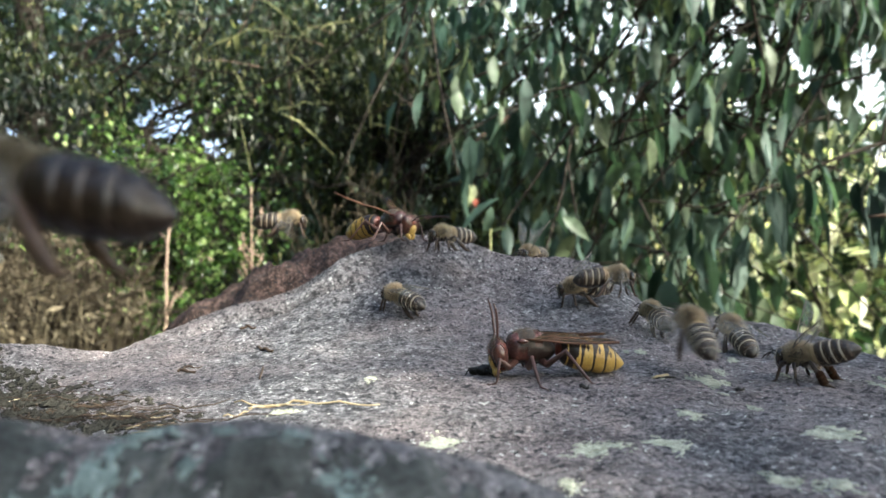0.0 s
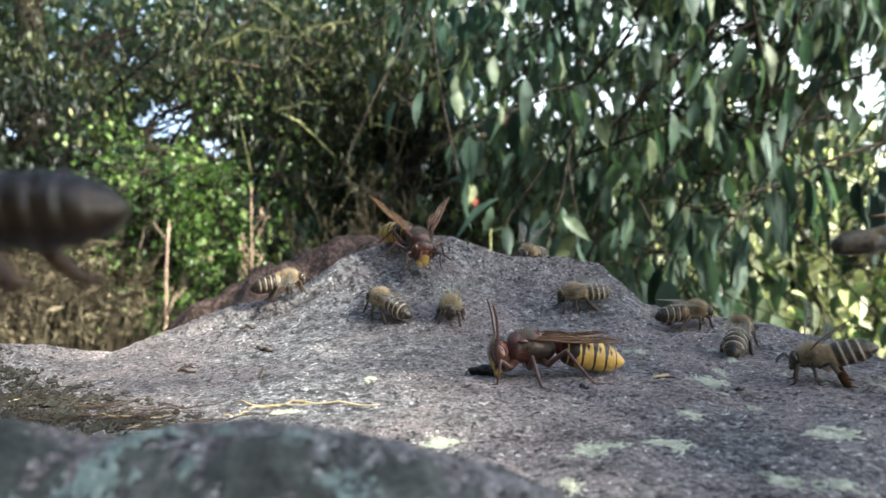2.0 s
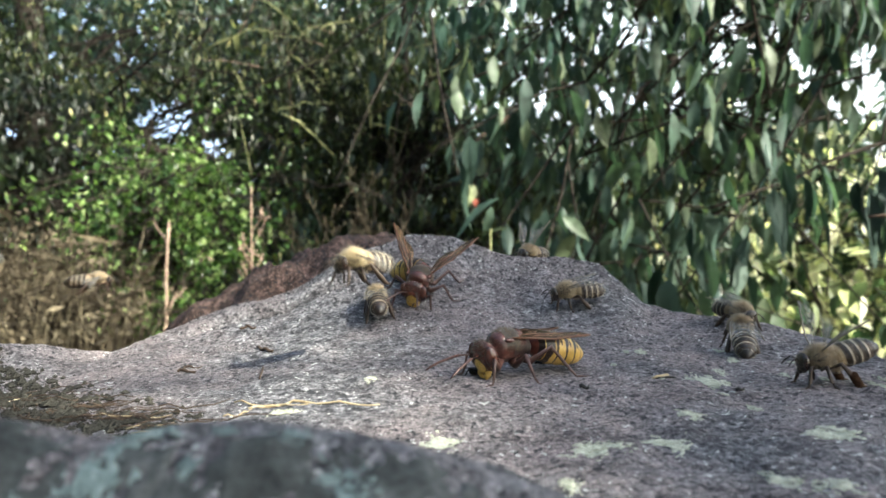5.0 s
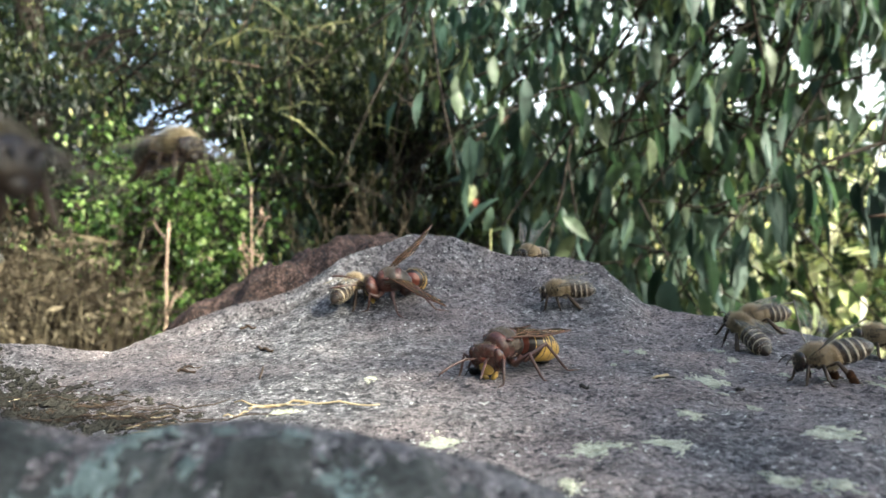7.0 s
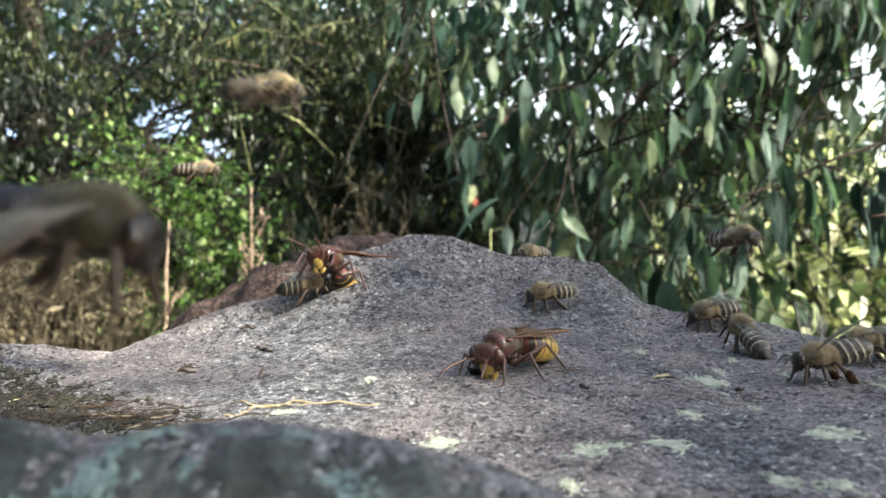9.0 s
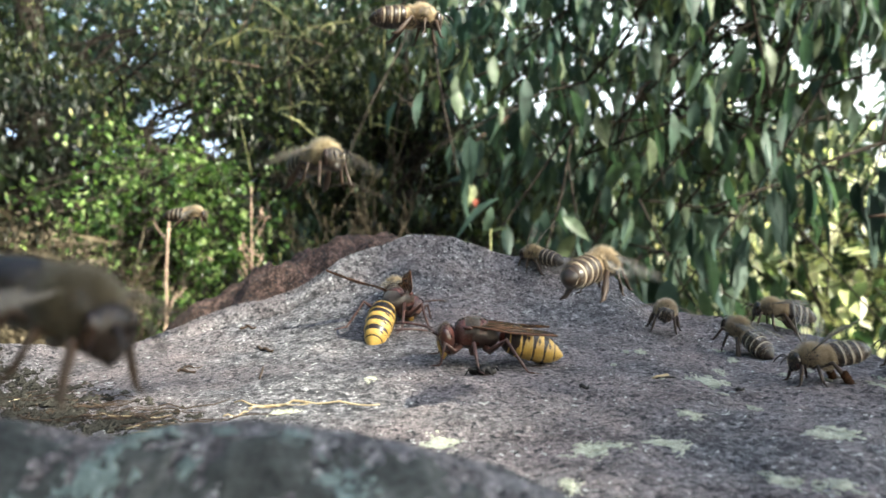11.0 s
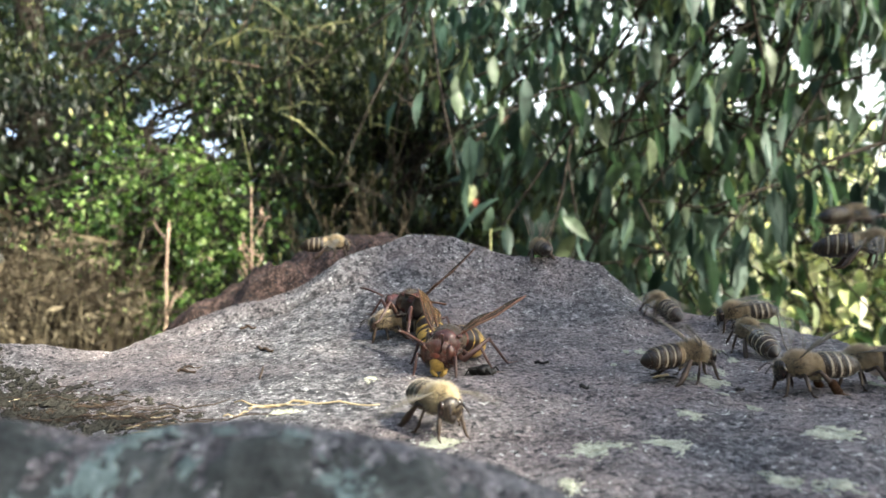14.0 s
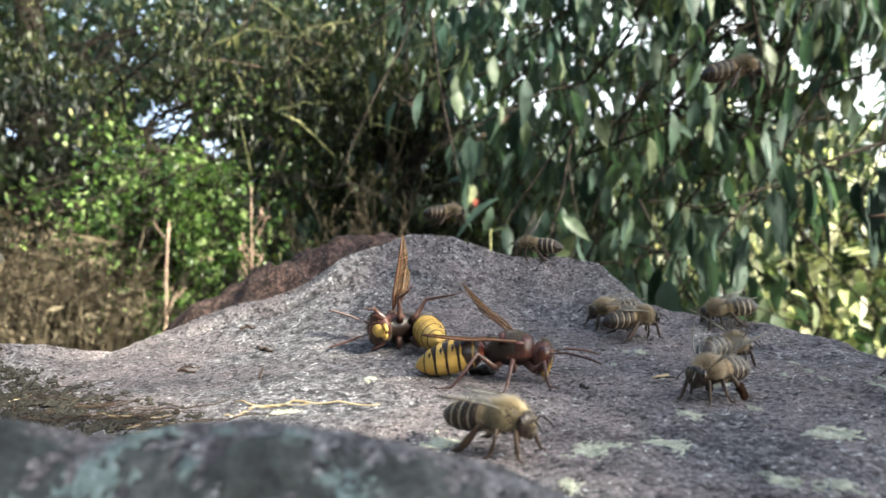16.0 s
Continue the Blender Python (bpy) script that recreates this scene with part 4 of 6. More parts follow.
def debris():
    """Crumbled soil, needles and rootlets caught in the hollow behind the lip."""
    rng = np.random.default_rng(77)
    verts, faces = [], []
    for _ in range(9500):
        t = rng.uniform(-0.4, 1)
        x = -0.078 + 0.062 * t + rng.normal() * 0.002
        y = 0.138 - 0.052 * t + rng.normal() * (0.0080 - 0.006 * abs(t))
        if noise.noise(Vector((x * 120, y * 120, 4))) < -0.05 and rng.random() < 0.8:
            continue
        s = 0.00013 + 0.00075 * rng.random() ** 6 * (1.3 - 0.8 * max(t, 0))
        c = on_rock(x, y, s * 0.3)
        k = len(verts)
        for dx, dy, dz in ((1.4, 0, 0), (-1.3, 0.2, 0), (0.1, 1.1, 0), (-0.2, -1.1, 0), (0.2, 0.1, 0.9), (0, 0, -0.8)):
            g = s * rng.uniform(0.6, 1.3)
            verts.append((c.x + dx * g, c.y + dy * g, c.z + dz * g))
        faces += [(k + a, k + b, k + e) for a, b, e in ((0, 2, 4), (2, 1, 4), (1, 3, 4), (3, 0, 4), (2, 0, 5), (1, 2, 5), (3, 1, 5), (0, 3, 5))]
    return tagged(from_arrays("soil_crumbs", verts, faces, SOIL), "dark crumbled soil caught in a hollow of the boulder", "soil", kind="stuff")


debris()
rng = np.random.default_rng(78)
for i in range(110):
    t = rng.random()
    x, y = -0.08 + 0.062 * t, 0.136 - 0.048 * t + rng.normal() * 0.006
    a, ln = rng.normal(0, 0.9), rng.uniform(0.003, 0.016)
    dx, dy = ln * math.cos(a), ln * math.sin(a) * 0.5
    k = rng.uniform(-0.002, 0.002)
    stick("rootlet", "thin dry rootlet lying on crumbled soil", "rootlet", [(x, y), (x + dx * 0.5, y + dy * 0.5 + k), (x + dx, y + dy)], [0.00008, 0.00012, 0.00005], STRAW if i % 29 == 0 else TWIG, rng.uniform(0.0001, 0.0009))


def carcass(x, y):
    """Crushed black remains of a bee: body lumps, a bent leg and a torn wing stub."""
    rng = np.random.default_rng(81)
    thing = tagged(new("bee_remains"), "crushed black remains of a bee on the boulder", "remains")
    thing.location = on_rock(x, y)
    for k, (dx, dy, dz, r) in enumerate(((0, 0, 0.9, 1.3), (-1.7, 0.4, 0.7, 0.9), (1.3, -0.3, 0.6, 0.8))):
        bm = bmesh.new()
        for v in bmesh.ops.create_icosphere(bm, subdivisions=3, radius=r * 0.001)["verts"]:
            v.co *= 1 + 0.3 * noise.noise(v.co * 1400 + Vector((k * 5, 0, 0)))
            v.co = Vector((v.co.x * 1.2, v.co.y, v.co.z * 0.8)) + Vector((dx, dy, dz)) * 0.001
        part("lump", bm, SCRAP, thing)
    for pts in ([(-1.5, -0.5, 0.8), (-2.8, -1.4, 1.4), (-3.6, -1.6, 0.1)], [(1.2, 0.5, 0.8), (2.2, 1.2, 1.3), (3.1, 1.5, 0.1)], [(0.2, -0.9, 0.9), (0.8, -2.0, 0.9), (1.6, -2.3, 0.1)]):
        bm = bmesh.new()
        tube(bm, [Vector(p) * 0.001 for p in pts], [0.0003, 0.0002, 0.0001], 6)
        part("leg", bm, SCRAP, thing)


carcass(0.0076, 0.1415)


# ---- insects, in millimetres, facing +x with their feet at z = 0
MM = 0.001


def skin(bm, st, n, paint=None):
    """A body lofted through stations (x, z, half-width, half-height); paint(i, k) gives a face's material."""
    rings = []
    for x, z, w, h in st:
        rings.append([bm.verts.new((x * MM, w * MM * math.sin(k * math.tau / n), (z + h * math.cos(k * math.tau / n)) * MM)) for k in range(n)])
    for i, (r, s) in enumerate(zip(rings, rings[1:])):
        for k in range(n):
            f = bm.faces.new((r[k], r[(k + 1) % n], s[(k + 1) % n], s[k]))
            if paint:
                f.material_index = paint(i, k)
    bm.faces.new(rings[0][::-1])
    bm.faces.new(rings[-1])
    bmesh.ops.recalc_face_normals(bm, faces=bm.faces[:])


def ball(bm, c, r, mat=0, n=12, turn=None):
    m = Matrix.Translation(Vector(c) * MM) @ (turn or Matrix()) @ Matrix.Diagonal((r[0] * MM, r[1] * MM, r[2] * MM, 1))
    for v in bmesh.ops.create_uvsphere(bm, u_segments=n, v_segments=max(6, n * 2 // 3), radius=1, matrix=m)["verts"]:
        for f in v.link_faces:
            f.material_index = mat


def limb(bm, pts, radii, mat=0, n=7):
    tube(bm, [Vector(p) * MM for p in pts], [r * MM for r in radii], n, mat)


def smoothstep(a, b, x):
    t = min(max((x - a) / (b - a), 0), 1)
    return t * t * (3 - 2 * t)


def abdomen_stations(length, w, h, segs, per, drop, pinch, blunt):
    """Overlapping rings of a tapering abdomen from its waist at x = 0 back to the tip."""
    st = []
    total = segs * per
    for i in range(total + 1):
        t = i / total
        r = (1 - (1 - min(t / 0.30, 1)) ** 2.2) ** 0.6 * (1 - max((t - 0.40) / 0.60, 0) ** blunt) ** 0.72
        r = max(r, 0.05) * (1 + pinch * (((i % per) / per) - 0.5))
        st.append((-length * t, -drop * t ** 1.3, w * r, h * r))
    return st


def hairs(rng, bm, c, r, n, length, thick, keep=lambda v: True, mat=0):
    """Single hairs standing out of an ellipsoid."""
    made = 0
    while made < n:
        v = Vector(rng.normal(0, 1, 3)).normalized()
        if not keep(v):
            continue
        made += 1
        p = Vector((c[0] + r[0] * v.x * 0.96, c[1] + r[1] * v.y * 0.96, c[2] + r[2] * v.z * 0.96)) * MM
        d = (v + Vector(rng.normal(0, 0.28, 3)) + Vector((-0.25, 0, 0))).normalized()
        s = d.cross(Vector(rng.normal(0, 1, 3))).normalized() * thick * MM
        e = p + d * length * rng.uniform(0.6, 1.25) * MM
        s2 = d.cross(s)
        a = [bm.verts.new(q) for q in (p + s, p - s * 0.5 + s2 * 0.87, p - s * 0.5 - s2 * 0.87)]
        t = bm.verts.new(e)
        for i in range(3):
            bm.faces.new((a[i], a[(i + 1) % 3], t)).material_index = mat


def wing_mesh(bm, outline, veins, side, thick=0.02):
    """A membrane along +y (side 1) or -y, leading edge to +x, with raised veins."""
    up = [bm.verts.new((x * MM, side * y * MM, (thick + 0.25 * math.sin(y * 0.5)) * MM)) for x, y in outline]
    dn = [bm.verts.new((x * MM, side * y * MM, (-thick + 0.25 * math.sin(y * 0.5)) * MM)) for x, y in outline]
    bm.faces.new(up)
    bm.faces.new(dn[::-1])
    for i in range(len(up)):
        j = (i + 1) % len(up)
        bm.faces.new((up[i], dn[i], dn[j], up[j]))
    bmesh.ops.recalc_face_normals(bm, faces=bm.faces[:])
    for pts, r in veins:
        tube(bm, [(x * MM, side * y * MM, 0.25 * math.sin(y * 0.5) * MM) for x, y in pts], [r * MM] * len(pts), 4, 1)


def wing_outline(length, front, back):
    pts = [(front * math.sin(math.pi * min(t * 1.02, 1) ** 0.55) * 0.55, length * t) for t in np.linspace(0, 1, 9)]
    pts += [(-back * math.sin(math.pi * t ** 1.5) ** 0.8 * (0.9 if t > 0.1 else 1), length * t) for t in np.linspace(0.98, 0.03, 10)]
    return pts


def add_wings(thing, length, front, back, hinge, mat, label, hind=0.68):
    out = []
    for side in (1, -1):
        bm = bmesh.new()
        o = wing_outline(length, front, back)
        v = [([o[0], o[2], o[4], o[6], o[8]], length * 0.014),
             ([(0, 0), (-back * 0.25, length * 0.35), (-back * 0.2, length * 0.65), (0, length * 0.93)], length * 0.007),
             ([(0, 0), (-back * 0.6, length * 0.4), (-back * 0.75, length * 0.7)], length * 0.007),
             ([(front * 0.5, length * 0.45), (-back * 0.22, length * 0.5), (-back * 0.7, length * 0.55)], length * 0.006),
             ([(front * 0.4, length * 0.66), (-back * 0.2, length * 0.7), (-back * 0.72, length * 0.72)], length * 0.006)]
        wing_mesh(bm, o, v, side)
        w = part("wing", bm, [mat, VEIN if mat == H_WING else B_VEIN], thing, label, pose(hinge[0] * MM, side * hinge[1] * MM, hinge[2] * MM))
        bm = bmesh.new()
        o = wing_outline(length * hind, front * 0.5, back * 0.85)
        wing_mesh(bm, o, [([(0, 0), (-back * 0.1, length * hind * 0.5), (0, length * hind * 0.9)], length * 0.007), ([(0, 0), (-back * 0.5, length * hind * 0.6)], length * 0.006)], side)
        part("hind_wing", bm, [mat, VEIN if mat == H_WING else B_VEIN], w, "", pose(-back * (0.45 if mat == H_WING else 0.85) * MM, side * 0.2 * MM, -0.15 * MM, 0, 0, side * (3 if mat == H_WING else 9)))
        out.append(w)
    return out


def hornet(label):
    rng = np.random.default_rng(90)
    t = tagged(new("hornet"), label, "hornet", group="hornets on the boulder")
    # thorax with its plates
    bm = bmesh.new()
    skin(bm, [(x, z - 1.1, w, h) for x, z, w, h in [(4.0, 6.6, 0.5, 0.6), (3.8, 6.6, 1.8, 2.0), (3.2, 6.7, 2.5, 2.6), (2.2, 6.8, 3.0, 2.95), (2.0, 6.8, 2.9, 2.85), (0.6, 6.9, 3.15, 3.1), (-0.8, 6.9, 3.1, 3.1), (-1.0, 6.9, 2.95, 2.95),
              (-2.2, 6.8, 2.8, 2.8), (-2.5, 6.7, 2.6, 2.6), (-3.4, 6.5, 2.2, 2.3), (-4.2, 6.3, 1.4, 1.5), (-4.8, 6.2, 0.7, 0.7)]], 22,
         lambda i, k: (1 if 7 < k < 15 else 0) if i < 4 else ((2 if k < 5 or k > 17 else (0 if (k < 8 or k > 14) and (i == 4 or k in (7, 15)) else 1)) if i < 6 else ((0 if k < 5 or k > 17 else 1) if i < 8 else (2 if k < 6 or k > 16 else 1))))
    ball(bm, (-1.6, 0, 7.75), (1.0, 1.9, 1.05), 0, 14)
    thorax = part("thorax", bm, [H_RED, H_DARK, H_DUSK], t, "fuzzy grey-brown thorax with red-brown shoulders")
    for side in (1, -1):
        bm = bmesh.new()
        ball(bm, (1.4, side * 2.7, 7.2), (1.1, 0.5, 0.45), 0, 10)
        part("wing_cover", bm, H_RED, thorax)
    bm = bmesh.new()
    hairs(rng, bm, (0.5, 0, 5.8), (3.4, 3.1, 3.0), 2600, 0.65, 0.04, lambda v: v.z > -0.2)
    tagged(part("hair", bm, H_HAIR, thorax), kind="stuff")
    # head, hinged at the neck
    hp = pose(3.6 * MM, 0, 5.9 * MM, 0, 10, 0) @ Matrix.Diagonal((1.2, 1.2, 1.2, 1))
    bm = bmesh.new()
    ball(bm, (1.5, 0, -0.9), (1.55, 2.75, 2.55), 0, 36)
    ball(bm, (2.55, 0, -0.25), (0.62, 1.0, 0.62), 1, 18)
    head = part("head", bm, [H_RED, H_ORANGE], t, "red-brown head with an orange brow", hp)
    bm = bmesh.new()
    ball(bm, (2.35, 0, -1.65), (0.92, 1.35, 1.45), 0, 24)
    ball(bm, (2.5, 0, -2.55), (0.62, 0.95, 0.62), 0, 18)
    part("face_shield", bm, H_YELLOW, head, "bright yellow face shield")
    for side in (1, -1):
        bm = bmesh.new()
        ball(bm, (1.75, side * 2.05, -0.7), (1.05, 0.85, 1.85), 0, 16)
        part("eye", bm, H_EYE, head)
        bm = bmesh.new()
        limb(bm, [(2.0, side * 0.95, -2.7), (2.5, side * 0.9, -3.3), (2.65, side * 0.5, -3.8), (2.6, side * 0.15, -4.0)], [0.5, 0.5, 0.36, 0.12], 0)
        part("mandible", bm, H_YELLOW, head)
        bm = bmesh.new()
        limb(bm, [(0, 0, 0), (0.4, side * 0.5, 1.2), (0.7, side * 0.9, 2.4), (1.5, side * 1.5, 3.6), (2.3, side * 2.0, 4.8), (3.2, side * 2.4, 5.8), (3.9, side * 2.6, 6.4)], [0.2, 0.17, 0.19, 0.21, 0.21, 0.19, 0.12], 0)
        part("antenna", bm, H_LEG, head, "", pose(2.5 * MM, side * 0.7 * MM, -0.2 * MM))
    # abdomen, hinged at the waist
    bm = bmesh.new()
    per, segs, n = 16, 6, 40
    st = abdomen_stations(13.0, 3.1, 3.05, segs, per, 2.2, 0.06, 2.5)

    def paint(i, k):
        seg, f = divmod(i, per)
        f /= per
        a = abs(((k / n + 0.5) % 1) - 0.5) * 2      # 0 on the back, 1 under the belly
        if seg == 0:
            return 3 if f < 0.42 else 1 if f < 0.84 else 2
        wave = 0.10 * abs(math.sin(a * 9))
        if seg == 1:
            return 2 if f > 0.80 - 0.40 * smoothstep(0.3, 0.7, a) + wave else 1
        if seg == segs - 1:
            return 1 if f < 0.09 else 2
        spot = (a - 0.30) ** 2 / 0.0040 + (f - 0.52) ** 2 / 0.014 < 1
        return 1 if f < 0.14 + 0.34 * (1 - smoothstep(0.15, 0.55, a)) or spot else 2
    skin(bm, st, n, paint)
    abdomen = part("abdomen", bm, [H_RED, H_DARK, H_YELLOW, H_ORANGE], t, "yellow abdomen with an orange-red root, dark bands and drop-shaped spots", pose(-4.7 * MM, 0, 5.3 * MM, 0, -4, 0))
    bm = bmesh.new()
    for i in range(10, len(st) - 6):
        x, z, w, h = st[i]
        for _ in range(16):
            a = rng.uniform(-math.pi, math.pi)
            p = Vector((x + rng.normal() * 0.1, w * math.sin(a), z + h * math.cos(a))) * MM
            d = Vector((-0.75, 0.66 * math.sin(a), 0.66 * math.cos(a))).normalized() * rng.uniform(0.3, 0.75) * MM
            q = d.cross(Vector((0, 0.3, 1))).normalized() * 0.022 * MM
            bm.faces.new([bm.verts.new(v) for v in (p + q, p - q, p + d)])
    tagged(part("hair", bm, H_HAIR, abdomen), kind="stuff")
    bm = bmesh.new()
    hairs(rng, bm, (1.5, 0, -0.9), (1.55, 2.75, 2.55), 700, 0.6, 0.03, lambda v: abs(v.y) < 0.6 and v.x > -0.3)
    tagged(part("hair", bm, H_HAIR, head), kind="stuff")
    # legs
    for side in (1, -1):
        for pts in ([(2.6, 1.5, 3.6), (4.0, 2.7, 2.6), (5.8, 4.4, 4.4), (6.2, 4.8, 1.5), (6.6, 5.0, 0.35), (8.4, 5.1, 0.15)],
                    [(0.3, 1.8, 3.2), (0.4, 3.0, 2.6), (0.5, 6.2, 5.0), (-0.3, 8.0, 1.2), (-0.6, 8.6, 0.35), (-1.6, 10.2, 0.15)],
                    [(-2.2, 1.7, 3.4), (-2.9, 2.8, 2.9), (-5.6, 5.6, 5.8), (-8.8, 7.2, 1.5), (-9.8, 7.6, 0.4), (-13.0, 8.4, 0.15)]):
            bm = bmesh.new()
            limb(bm, [(x, side * y, z) for x, y, z in pts], [0.8, 0.62, 0.4, 0.27, 0.2, 0.1], 0, 8)
            part("leg", bm, H_LEG, t)
    add_wings(t, 16.5, 0.75, 1.95, (1.0, 2.7, 7.5), H_WING, "narrow amber wing", 0.62)
    return t


def bee(label):
    rng = np.random.default_rng(91)
    t = tagged(new("honey_bee"), label, "bee", group="honey bees round the boulder")
    bm = bmesh.new()
    ball(bm, (0, 0, 4.6), (2.15, 1.95, 1.95), 0, 16)
    thorax = part("thorax", bm, B_DARK, t, "furry yellow-brown thorax")
    bm = bmesh.new()
    hairs(rng, bm, (0, 0, 4.6), (2.15, 1.95, 1.95), 4600, 1.1, 0.024, lambda v: v.z > -0.55)
    hairs(rng, bm, (-2.4, 0, 4.35), (1.5, 2.15, 2.0), 1500, 0.7, 0.022)
    tagged(part("fur", bm, B_FUR, thorax), kind="stuff")
    # head
    bm = bmesh.new()
    ball(bm, (1.0, 0, -0.55), (0.95, 1.75, 1.75), 0, 16)
    ball(bm, (1.45, 0, -1.6), (0.5, 0.75, 0.8), 0, 10)
    head = part("head", bm, B_DARK, t, "dark brown head", pose(1.9 * MM, 0, 4.5 * MM))
    bm = bmesh.new()
    hairs(rng, bm, (1.0, 0, -0.5), (0.95, 1.5, 1.7), 420, 0.5, 0.024, lambda v: v.z > -0.8)
    tagged(part("face_fur", bm, B_FUR, head), kind="stuff")
    for side in (1, -1):
        bm = bmesh.new()
        ball(bm, (0.95, side * 1.35, -0.45), (0.62, 0.52, 1.3), 0, 12)
        part("eye", bm, EYE_DARK, head)
        bm = bmesh.new()
        limb(bm, [(1.8, side * 0.4, -0.3), (2.3, side * 0.8, 0.45), (2.7, side * 1.0, 0.5), (3.6, side * 1.3, -0.3), (4.0, side * 1.4, -0.9)], [0.12, 0.11, 0.13, 0.13, 0.08], 0, 6)
        part("antenna", bm, B_DARK, head)
    # abdomen
    bm = bmesh.new()
    per, segs, n = 9, 6, 24
    st = abdomen_stations(8.4, 2.3, 2.15, segs, per, 1.1, 0.10, 2.7)

    def paint(i, k):
        seg, f = divmod(i, per)
        a = abs(((k / n + 0.5) % 1) - 0.5) * 2
        if a > 0.82 or seg == segs - 1:
            return 0
        if seg == 0:
            return 1
        if f in (3, 4) or f == 8:
            return 3
        return (1 if seg == 1 else 2) if f < 2 else 3 if f == 2 else 0
    skin(bm, st, n, paint)
    abdomen = part("abdomen", bm, [B_DARK, B_BAND, B_GREY, B_LEG], t, "dark abdomen with tan and pale grey felt bands", pose(-1.7 * MM, 0, 4.4 * MM, 0, 2, 0))
    bm = bmesh.new()
    for i in range(2, len(st) - 8):
        x, z, w, h = st[i]
        for _ in range(70 if i % per < 3 else 12):
            a = rng.uniform(-2.5, 2.5)
            p = Vector((x + rng.normal() * 0.15, w * math.sin(a), z + h * math.cos(a))) * MM
            d = Vector((-0.9, 0.45 * math.sin(a), 0.45 * math.cos(a))).normalized() * rng.uniform(0.25, 0.6) * MM
            s = d.cross(Vector((0, 0.3, 1))).normalized() * 0.022 * MM
            bm.faces.new([bm.verts.new(q) for q in (p + s, p - s, p + d)])
    tagged(part("down", bm, B_PALE, abdomen), kind="stuff")
    for side in (1, -1):
        for j, pts in enumerate(([(1.2, 0.8, 3.2), (2.4, 1.9, 3.4), (2.8, 2.4, 1.3), (3.1, 2.6, 0.35), (3.8, 2.8, 0.1)],
                                 [(0.1, 0.9, 2.9), (0.1, 2.5, 3.5), (-0.4, 3.2, 1.2), (-0.7, 3.6, 0.3), (-1.2, 4.1, 0.1)],
                                 [(-0.9, 0.9, 3.0), (-2.5, 2.3, 3.9), (-4.4, 2.9, 1.5), (-5.4, 3.2, 0.4), (-6.6, 3.4, 0.1)])):
            bm = bmesh.new()
            limb(bm, [(x, side * y, z) for x, y, z in pts], [0.4, 0.34, 0.56 if j == 2 else 0.3, 0.38 if j == 2 else 0.2, 0.11], 0, 7)
            part("leg", bm, B_LEG, t)
    add_wings(t, 9.3, 0.9, 2.3, (0.5, 1.5, 5.9), B_WING, "clear veined wing")
    return t


# ---- the cast
hornet_a = hornet("large red-brown and yellow hornet feeding on the boulder")
hornet_b = tagged(copy_thing(hornet_a, pose(0, 0.3, EYE)), "red-brown and yellow hornet wrestling with a bee")
first = bee("honey bee with banded abdomen standing on the boulder")
NAMES = ["right", "pair", "rover", "mid", "victim", "comer", "ridge", "near", "drift", "guard", "dart", "swift", "latecomer", "joiner"]
bees = {}
for name in NAMES:
    bees[name] = first if name == "right" else copy_thing(first, pose(0, 0.3, EYE))
for name, label in (("victim", "honey bee caught by a hornet on the boulder"), ("ridge", "honey bee with raised wings on the boulder's ridge"), ("near", "honey bee hovering close by, coloured dark for its shaded side, out of focus"),
                    ("drift", "honey bee flying past the stalks"), ("guard", "honey bee hovering over the boulder"), ("dart", "honey bee flying over the boulder"), ("swift", "honey bee flying before the hanging leaves"),
                    ("comer", "yellow-brown honey bee fanning its wings")):
    tagged(bees[name], label)
# two loads of pollen on its hind legs
for side in (1, -1):
    bm = bmesh.new()
    for k in range(3):
        ball(bm, (-4.2 - 0.35 * k, side * (2.9 + 0.1 * k), 1.9 - 0.65 * k), (0.75, 0.6, 0.85), 0, 12)
    part("pollen_load", bm, POLLEN, first, "dark brown load of pollen")
# shade is put into the near one's colours; the last comer has a golden back
for child in bees["near"].children:
    if child.name.split(".")[0] == "abdomen":
        child.data = child.data.copy()
        child.data.materials[1] = child.data.materials[2] = child.data.materials[3] = B_DARK
    for fur in [c for c in child.children if c.name.split(".")[0] in ("fur", "face_fur", "down")]:
        fur.data = fur.data.copy()
        fur.data.materials[0] = B_FUR_SHADED if fur.name.startswith("fur") else B_DARK
for child in bees["comer"].children:
    for fur in [c for c in child.children if c.name.split(".")[0] in ("fur", "face_fur")]:
        fur.data = fur.data.copy()
        fur.data.materials[0] = B_GOLD


# ---- all that moves
WING = {"rest": (8, 80, 4), "open": (34, 55, 8), "lift": (20, 58, 6), "shut": (-3, 82, 24), "up": (58, 58, 8),
        "right_up": ((6, 80, 4), (62, 42, 6)), "spread": ((40, 60, 8), (60, 14, 8)), "left_low": ((-16, 52, 4), (30, 62, 4)), "left_up": ((46, 54, 6), (18, 74, 4)), "left_flat": ((8, 8, 4), (-4, 80, 4)), "left_down": ((2, 78, 4), (20, 60, 6)), "right_down": ((30, 56, 6), (4, 82, 4))}


